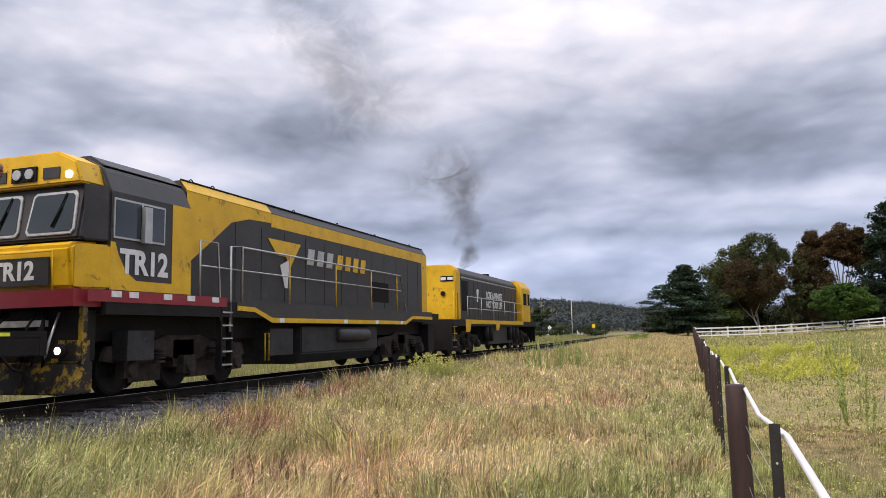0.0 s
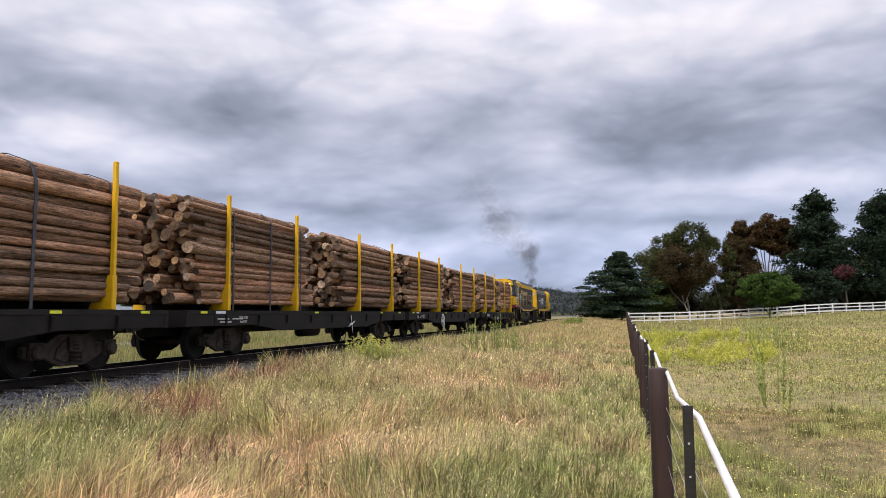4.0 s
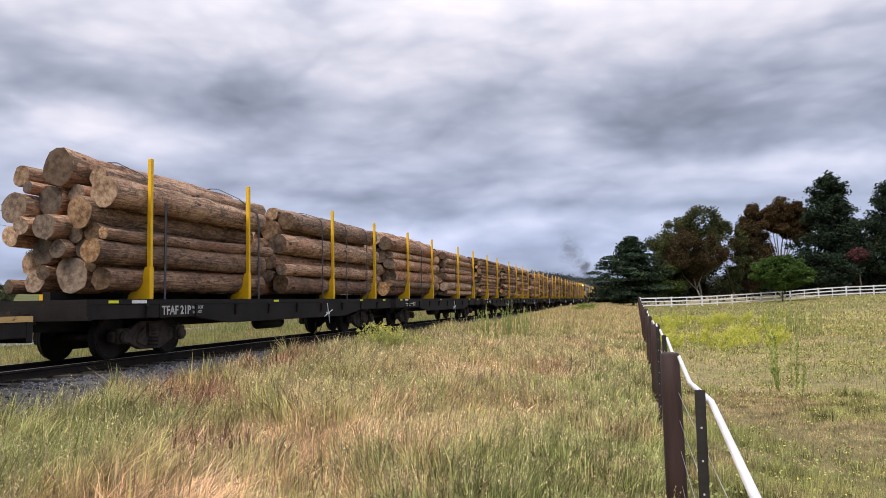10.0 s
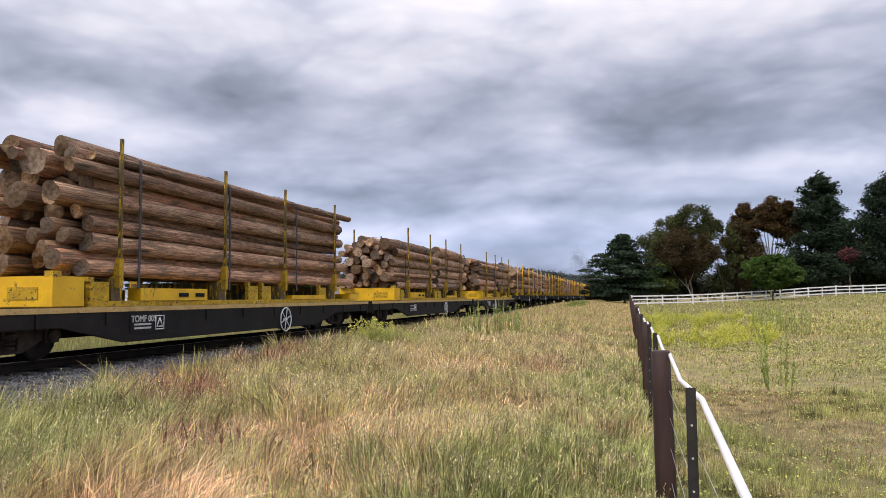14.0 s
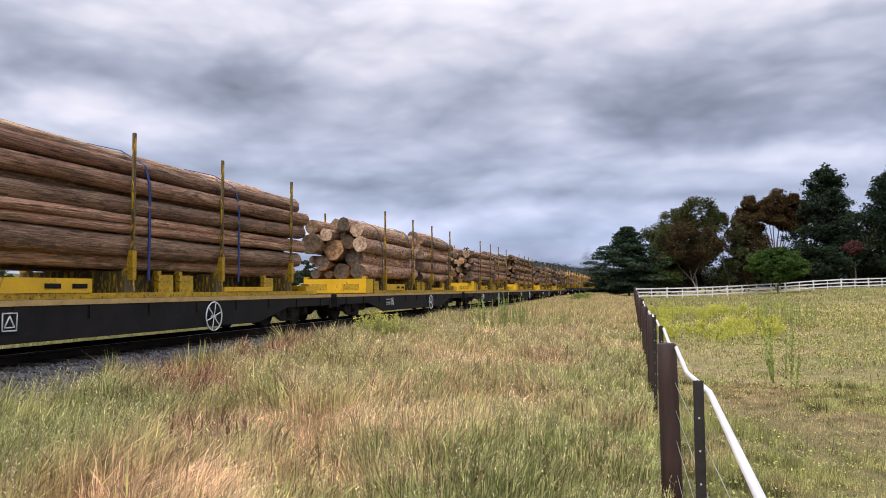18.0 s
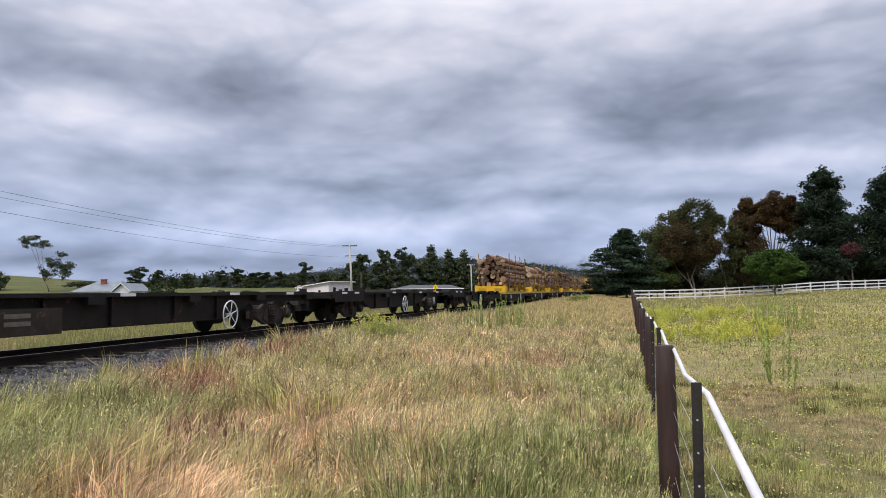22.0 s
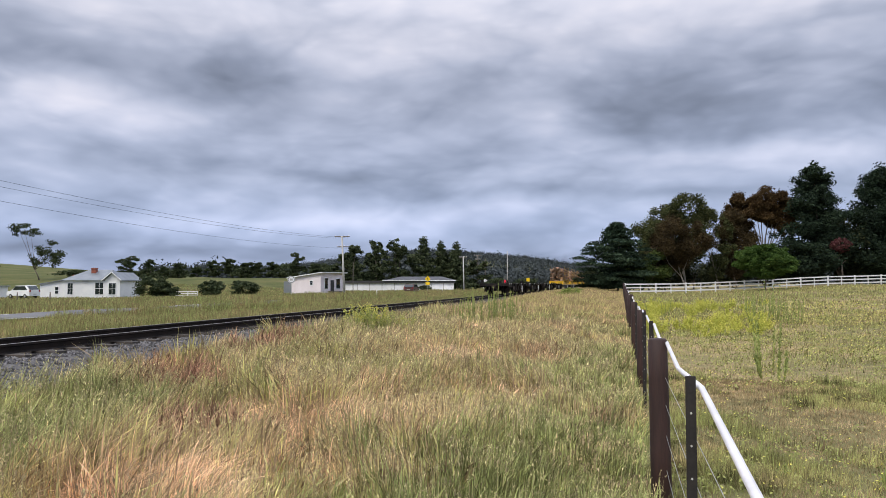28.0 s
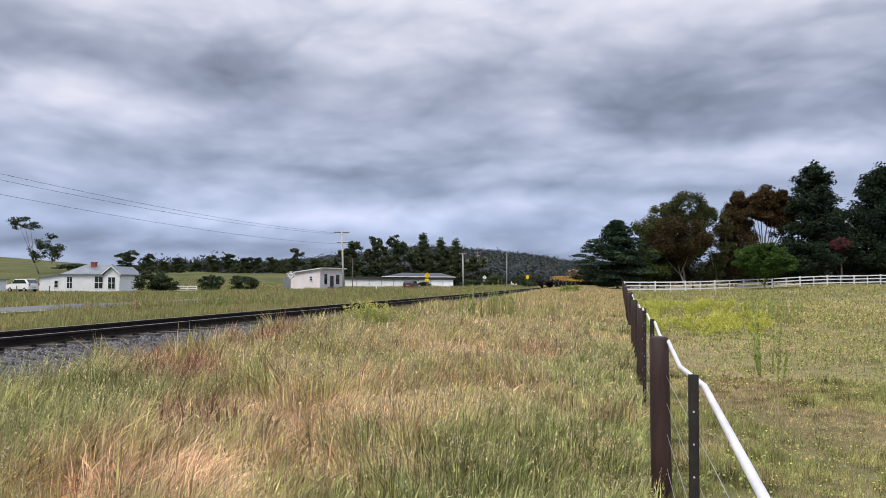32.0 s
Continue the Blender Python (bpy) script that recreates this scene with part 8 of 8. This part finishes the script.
    # lettering of the owner kept as plain shapes
    panel(hood, "emblem", [(-3.15, 3.20), (-1.65, 3.20), (-2.15, 2.60), (-2.35, 2.84), (-2.75, 2.84)], 1.15, M["yellow"], "yellow triangular emblem")
    panel(hood, "emblem", [(-2.62, 2.62), (-2.2, 2.78), (-2.28, 2.1), (-2.40, 2.1)], 1.152, M["white_paint"], "white lower half of the emblem")
    for i in range(3):
        y = -1.35 + 0.52 * i
        panel(hood, "plain_bar", [(y, 2.74), (y + 0.34, 2.74), (y + 0.42, 3.14), (y + 0.08, 3.14)], 1.15, M["bar_paint"], "pale name block")
    for i in range(4):
        y = 0.30 + 0.50 * i
        panel(hood, "plain_bar", [(y, 2.74), (y + 0.32, 2.74), (y + 0.40, 3.14), (y + 0.08, 3.14)], 1.15, M["yellow"], "yellow name block")
    # walkway edge
    panel(ob, "skirt", [(-4.55, F + 0.04), (-4.55, F - 0.10), (-3.9, F - 0.12), (-3.2, F - 0.32), (5.0, F - 0.32), (5.6, F - 0.14), (7.6, F - 0.14), (7.6, F + 0.04)], 1.305, M["grey_paint"], "charcoal walkway skirt")
    panel(ob, "yellow_line", [(-4.55, F - 0.06), (-4.55, F - 0.16), (-3.9, F - 0.18), (-3.2, F - 0.40), (5.0, F - 0.40), (5.6, F - 0.22), (7.6, F - 0.22), (7.6, F - 0.12), (5.6, F - 0.12), (5.0, F - 0.29), (-3.2, F - 0.29), (-3.9, F - 0.08)], 1.311, M["yellow"], "yellow line along the skirt")
    for y in (-2.8, 0.5, 2.6, 4.6):
        put("reflector", WHITE_PATCH, ob, pose(1.318, y, F - 0.345), "white reflector patch")
    handrail(ob, [(1.28, -5.75, F), (1.28, -5.75, 2.85), (1.28, -5.2, 2.85), (1.28, -5.05, F - 0.6)])
    handrail(ob, [(1.28, -4.75, F - 0.6), (1.28, -4.75, 2.83), (1.28, -4.35, 2.87), (1.28, -4.35, F)], 0.028)
    handrail(ob, [(1.28, -4.35, 2.85), (1.28, 4.6, 2.85), (1.28, 5.1, F)])
    handrail(ob, [(1.28, -4.35, 2.36), (1.28, 4.7, 2.36)], 0.016)
    handrail(ob, [(1.28, -5.75, 2.36), (1.28, -4.35, 2.36)], 0.016)
    for y in (-2.4, 0.0, 2.3, 4.3):
        handrail(ob, [(1.28, y, F), (1.28, y, 2.85)], 0.020, "yellow rail stanchion", "yellow")
    for s in (1, -1):
        for i in range(5):
            bm = bmesh.new()
            box(bm, s * 1.28 - 0.12, -5.05, 0.42 + 0.26 * i, s * 1.28 + 0.04, -4.72, 0.45 + 0.26 * i)
            part("step", bm, M["steel_rail"], ob, "pale steel step")
        bm = bmesh.new()
        for y in (-5.07, -4.72):
            box(bm, s * 1.28 - 0.1, y - 0.02, 0.36, s * 1.28 + 0.03, y + 0.02, F)
        part("step_frame", bm, M["black_steel"], ob)
    # below the floor
    loco_bogie(ob, -5.7)
    loco_bogie(ob, 5.6)
    bm = bmesh.new()
    prism(bm, [(-1.15, 0.55), (-0.9, 0.30), (0.9, 0.30), (1.15, 0.55), (1.15, 1.2), (-1.15, 1.2)], "y", -1.6, 3.0)
    part("fuel_tank", bm, M["loco_grime"], ob, "", 0.03)
    for s in (1, -1):
        bm = bmesh.new()
        tube(bm, [(s * 1.16, 0.25, 0.98), (s * 1.16, 0.32, 0.98), (s * 1.16, 2.1, 0.98), (s * 1.16, 2.17, 0.98)], [0.10, 0.19, 0.19, 0.10], 16)
        part("air_tank", bm, M["grey_paint"], ob, "dark air reservoir")
        bm = bmesh.new()
        box(bm, s * 1.05 - 0.16, -7.55, 0.62, s * 1.05 + 0.16, -6.9, 1.12)
        part("sand_box", bm, M["loco_grime"], ob, "", 0.03)
        bm = bmesh.new()
        box(bm, s * 1.0 - 0.2, -3.1, 0.55, s * 1.0 + 0.2, -2.1, 1.15)
        part("equipment_box", bm, M["loco_grime"], ob, "", 0.03)
        bm = bmesh.new()
        tube(bm, [(s * 1.22, -3.35, 0.45), (s * 1.22, -3.35, 1.05), (s * 1.22, -3.2, 1.05), (s * 1.22, -3.2, 0.45)], 0.02, 6)
        part("brake_pipe", bm, M["yellow_worn"], ob)
    bm = bmesh.new()
    box(bm, -0.8, -8.0, 0.95, 0.8, 7.9, F - 0.3)
    part("frame_beam", bm, M["black_steel"], ob)
    # pilot
    bm = bmesh.new()
    prism(bm, [(-8.30, 0.16), (-8.86, 0.16), (-8.72, 0.62), (-8.30, 0.66)], "x", -1.22, 1.22)
    part("plough", bm, M["plough_yellow"], ob, "dirty yellow plough blade", 0.02)
    for s in (1, -1):
        bm = bmesh.new()
        box(bm, s * 1.22 - 0.04, -8.58, 0.6, s * 1.22 + 0.04, -8.48, 1.5)
        part("pilot_post", bm, M["plough_yellow"], ob, "", 0.01)
        bm = bmesh.new()
        tube(bm, [(s * 0.95, -8.60, 0.82), (s * 0.95, -8.74, 0.82)], [0.12, 0.10], 14)
        lamp = part("ditch_lamp", bm, M["black_steel"], ob, "round ditch lamp housing")
        bm = bmesh.new()
        tube(bm, [(s * 0.95, -8.735, 0.82), (s * 0.95, -8.75, 0.82)], 0.06, 14)
        part("lens", bm, M["lamp_lit"], lamp, "lit lamp lens")
        bm = bmesh.new()
        tube(bm, [(s * 0.4, -8.5, 1.45), (s * 0.62, -8.72, 1.1), (s * 0.7, -8.75, 0.75), (s * 0.62, -8.7, 0.5)], 0.03, 7)
        part("air_hose", bm, M["rubber"], ob, "hanging air hose")
        bm = bmesh.new()
        box(bm, s * 0.95 - 0.24, -8.62, 0.64, s * 0.95 + 0.24, -8.5, 0.70)
        part("lamp_bracket", bm, M["yellow_worn"], ob)
    for x in (-0.9, -0.62, -0.34, 0.34, 0.62, 0.9):
        bm = bmesh.new()
        prism(bm, [(-8.31, 0.2), (-8.90, 0.2), (-8.76, 0.64), (-8.31, 0.68)], "x", x - 0.02, x + 0.02)
        part("plough_rib", bm, M["plough_yellow"], ob, "grimy yellow plough rib")
    for s in (1, -1):
        bm = bmesh.new()
        box(bm, s * 1.06 - 0.18, -8.66, 0.66, s * 1.06 + 0.18, -8.40, 0.98)
        part("lamp_housing", bm, M["plough_yellow"], ob, "dented grimy lamp housing", 0.02)
        for k, x in enumerate((0.28, 0.50, 0.74)):
            bm = bmesh.new()
            tube(bm, [(s * x, -8.52, 1.42), (s * (x + 0.05), -8.74, 1.2 - 0.1 * k), (s * (x + 0.02), -8.78, 0.75), (s * (x - 0.08), -8.72, 0.52 + 0.06 * k)], 0.022, 6)
            part("jumper_hose", bm, M["steel_rail" if k == 2 else "rubber"], ob, "grey jumper hose" if k == 2 else "black jumper hose")
    bm = bmesh.new()
    box(bm, -0.5, -8.60, 1.20, 0.5, -8.50, 1.30)
    part("uncoupling_bar", bm, M["bar_paint"], ob, "pale uncoupling bar", 0.01)
    bm = bmesh.new()
    box(bm, -1.1, -8.5, 0.66, 1.1, -8.15, 1.45)
    part("end_plate", bm, M["black_steel"], ob, "", 0.02)
    put("coupler", COUPLER, ob, pose(0, -8.5, 0.82, 0, 0, 180))
    put("coupler", COUPLER, ob, pose(0, 8.3, 0.82))
    bm = bmesh.new()
    box(bm, -1.15, 7.6, 0.3, 1.15, 8.2, 1.3)
    part("end_steps", bm, M["black_steel"], ob, "", 0.03)


make_rear_loco()


def make_lead_loco():
    ob = rolling(thing("locomotive", "older charcoal and yellow diesel locomotive leading the train", "locomotive", group="locomotives"), 36.15)
    F = 1.5
    bm = bmesh.new()
    box(bm, -1.28, -8.2, F - 0.25, 1.28, 8.3, F)
    part("underframe", bm, M["black_steel"], ob, "", 0.02)
    bm = bmesh.new()
    prism(bm, [(-0.98, F), (0.98, F), (0.98, 3.48), (0.75, 3.76), (-0.75, 3.76), (-0.98, 3.48)], "y", -6.5, 4.4)
    hood = part("hood", bm, M["grey_paint"], ob, "narrow charcoal engine hood", 0.03)
    bm = bmesh.new()
    prism(bm, [(-1.06, F), (1.06, F), (1.06, 3.55), (0.8, 3.80), (-0.8, 3.80), (-1.06, 3.55)], "y", -7.15, -6.5)
    end = part("end_hood", bm, M["yellow"], ob, "bright yellow rounded hood end", 0.05)
    bm = bmesh.new()
    box(bm, 0.4, -7.17, 3.1, 0.95, -7.14, 3.32)
    board = part("number_board", bm, M["rubber"], end)
    for x in (0.52, 0.82):
        bm = bmesh.new()
        box(bm, x - 0.11, -7.18, 3.15, x + 0.11, -7.168, 3.27)
        part("plain_bar", bm, M["white_paint"], board)
    bm = bmesh.new()
    tube(bm, [(0.5, -7.15, 2.6), (0.5, -7.21, 2.6)], 0.1, 14)
    part("lamp", bm, M["rubber"], end)
    bm = bmesh.new()
    prism(bm, [(-1.28, F), (1.28, F), (1.28, 3.4), (0.95, 3.82), (-0.95, 3.82), (-1.28, 3.4)], "y", 4.4, 6.7)
    cab = part("cab", bm, M["yellow"], ob, "yellow cab with dark side windows", 0.04)
    side_window(cab, 4.75, 5.55, 2.45, 3.1, 1.28)
    side_window(cab, 5.9, 6.4, 2.45, 3.1, 1.28)
    bm = bmesh.new()
    prism(bm, [(-0.9, F), (0.9, F), (0.9, 2.5), (0.6, 2.7), (-0.6, 2.7), (-0.9, 2.5)], "y", 6.7, 8.0)
    part("nose", bm, M["yellow"], ob, "yellow short nose", 0.05)
    panel(hood, "grille", [(-6.1, 1.9), (-5.2, 1.9), (-5.2, 3.2), (-6.1, 3.2)], 0.985, M["rubber"], "dark radiator louvres")
    panel(hood, "roof_line", [(-6.2, 3.30), (4.4, 3.30), (4.4, 3.36), (-6.2, 3.36)], 0.985, M["steel_rail"], "pale roof seam")
    for i, text in enumerate(("LOSE A MINUTE", "NOT YOUR LIFE")):
        words("lettering", text, 0.46, M["white_paint"], hood, on_side(0.99, -0.55, 2.72 - 0.44 * i), "white safety slogan", 0.95)
    panel(hood, "emblem", [(-3.75, 2.35), (-3.6, 2.35), (-3.45, 2.9), (-3.6, 2.95), (-3.8, 2.9)], 0.99, M["white_paint"], "white ribbon emblem")
    panel(ob, "yellow_line", [(-6.6, F + 0.02), (-6.6, F - 0.5), (-6.0, F - 0.5), (-5.8, F - 0.16), (-1.5, F - 0.16), (-1.5, F - 0.45), (-1.0, F - 0.45), (-0.8, F - 0.16), (4.6, F - 0.16), (4.6, F + 0.02)], 1.285, M["yellow"], "yellow walkway edge")
    handrail(ob, [(1.26, -6.2, F), (1.26, -6.2, 2.5), (1.26, 4.3, 2.5)])
    handrail(ob, [(1.26, -6.2, 2.0), (1.26, 4.3, 2.0)], 0.016)
    for y in (-4.0, -1.8, 0.4, 2.6):
        handrail(ob, [(1.26, y, F), (1.26, y, 2.5)], 0.02)
    handrail(ob, [(1.2, -7.9, 0.7), (1.2, -7.9, 2.6), (1.2, -7.4, 2.6), (1.2, -7.4, F)], 0.022, "yellow grab rail", "yellow")
    loco_bogie(ob, -5.4)
    loco_bogie(ob, 5.4)
    bm = bmesh.new()
    box(bm, -1.1, -2.4, 0.4, 1.1, 2.6, 1.25)
    part("fuel_tank", bm, M["loco_grime"], ob, "", 0.08)
    for i, y in enumerate((-3.0, -2.2, 1.6, 2.4, 3.2)):
        bm = bmesh.new()
        tube(bm, [(1.15, y, 0.55), (1.15, y, 1.2)], 0.16, 10)
        part("equipment_drum", bm, M["black_steel"], ob)
    for s in (1, -1):
        for i in range(4):
            bm = bmesh.new()
            box(bm, s * 1.2 - 0.12, -8.15, 0.4 + 0.27 * i, s * 1.2 + 0.05, -7.75, 0.43 + 0.27 * i)
            part("step", bm, M["steel_rail"], ob)
        bm = bmesh.new()
        box(bm, -1.2, s * 8.25 - 0.06, 0.3, 1.2, s * 8.25 + 0.06, F - 0.2)
        part("end_plate", bm, M["black_steel"], ob, "", 0.02)
        put("coupler", COUPLER, ob, pose(0, s * 8.3, 0.82, 0, 0, 0 if s > 0 else 180))
    bm = bmesh.new()
    tube(bm, [(0, 1.5, 3.7), (0, 1.5, 4.02)], [0.24, 0.2], 12)
    part("exhaust_stack", bm, M["rubber"], hood)
    bm = bmesh.new()
    for y in np.linspace(-5.0, 3.9, 13):
        box(bm, 0.981, y - 0.008, F + 0.1, 0.988, y + 0.008, 3.25)
    tagged(part("door_joint", bm, M["rubber"], hood), kind="stuff")


make_lead_loco()


def make_smoke():
    """Exhaust smoke: crumpled wisps that rise from the leading engine, bend over and trail back behind it."""
    ob = rolling(thing("smoke_plume", "thin dark diesel smoke trailing from the leading locomotive", "smoke"), 36.15)
    r = np.random.default_rng(17)
    knots = (0.0, 0.12, 0.25, 0.40, 0.60, 0.80, 1.0)
    wisps = [u for lo, hi, n in zip(knots, knots[1:], (6, 4, 3, 2, 1, 1)) for u in r.uniform(lo, hi, n)]
    rho, turn = np.meshgrid(np.linspace(0, 1, 8), np.linspace(0, 2 * math.pi, 20, endpoint=False), indexing="ij")
    faces = [(i * 20 + j, i * 20 + (j + 1) % 20, (i + 1) * 20 + (j + 1) % 20, (i + 1) * 20 + j) for i in range(7) for j in range(20)]
    for u in wisps:
        back = np.interp(u, knots, (0.8, 1.7, 2.7, 5.4, 11.0, 19.0, 28.0))
        high = np.interp(u, knots, (4.1, 6.4, 8.4, 9.9, 10.8, 11.2, 11.6))
        aside = np.interp(u, knots, (0.0, -0.1, -0.2, -0.6, -1.6, -3.0, -4.6))
        size = np.interp(u, knots, (0.45, 0.95, 1.4, 1.9, 2.4, 2.9, 3.3)) * r.uniform(0.75, 1.25)
        dense = np.interp(u, knots, (0.46, 0.46, 0.44, 0.38, 0.30, 0.20, 0.10)) * r.uniform(0.8, 1.2)
        centre = np.array((aside, -back, high)) + r.normal(0, 0.34, 3) * size
        face = np.array((r.normal(0, 0.4), -1.0, r.normal(0, 0.4)))
        face /= np.linalg.norm(face)
        e = np.cross(face, (0, 0, 1))
        e /= np.linalg.norm(e)
        g = np.cross(e, face)
        a, b, c = r.uniform(0, 6.28, 3)
        edge = 1 + 0.18 * np.sin(2 * turn + a) + 0.12 * np.sin(3 * turn + b)
        x, z = rho * edge * np.cos(turn), rho * edge * np.sin(turn)
        bend = 0.22 * np.sin(2.3 * x + a) + 0.20 * np.sin(2.7 * z + b) + 0.35 * rho ** 2 * np.sin(turn + c)
        v = centre + size * (x[..., None] * e + z[..., None] * g + bend[..., None] * face)
        me = sheet("smoke_puff", v.reshape(-1, 3), faces, M["smoke"], True)
        me.attributes.new("fade", "FLOAT", "POINT").data.foreach_set("value", (dense * (1 - rho ** 2) ** 1.4).ravel().astype(np.float32))
        puff = new("smoke_puff", me)
        puff.parent = ob
        tagged(puff, "drifting soot", kind="stuff")


make_smoke()


# ---- what moves ----
def motions():
    for ob, u in MOVERS:
        rows = []
        for t in range(0, 33):
            y = run(t) + u
            turn = math.degrees(math.atan2(float(track_x(y - 6) - track_x(y + 6)), 12.0))
            rows.append((t, pose(float(track_x(y)), y, RAIL_Z, 0, 0, turn)))
        walk(ob, rows)


motions()
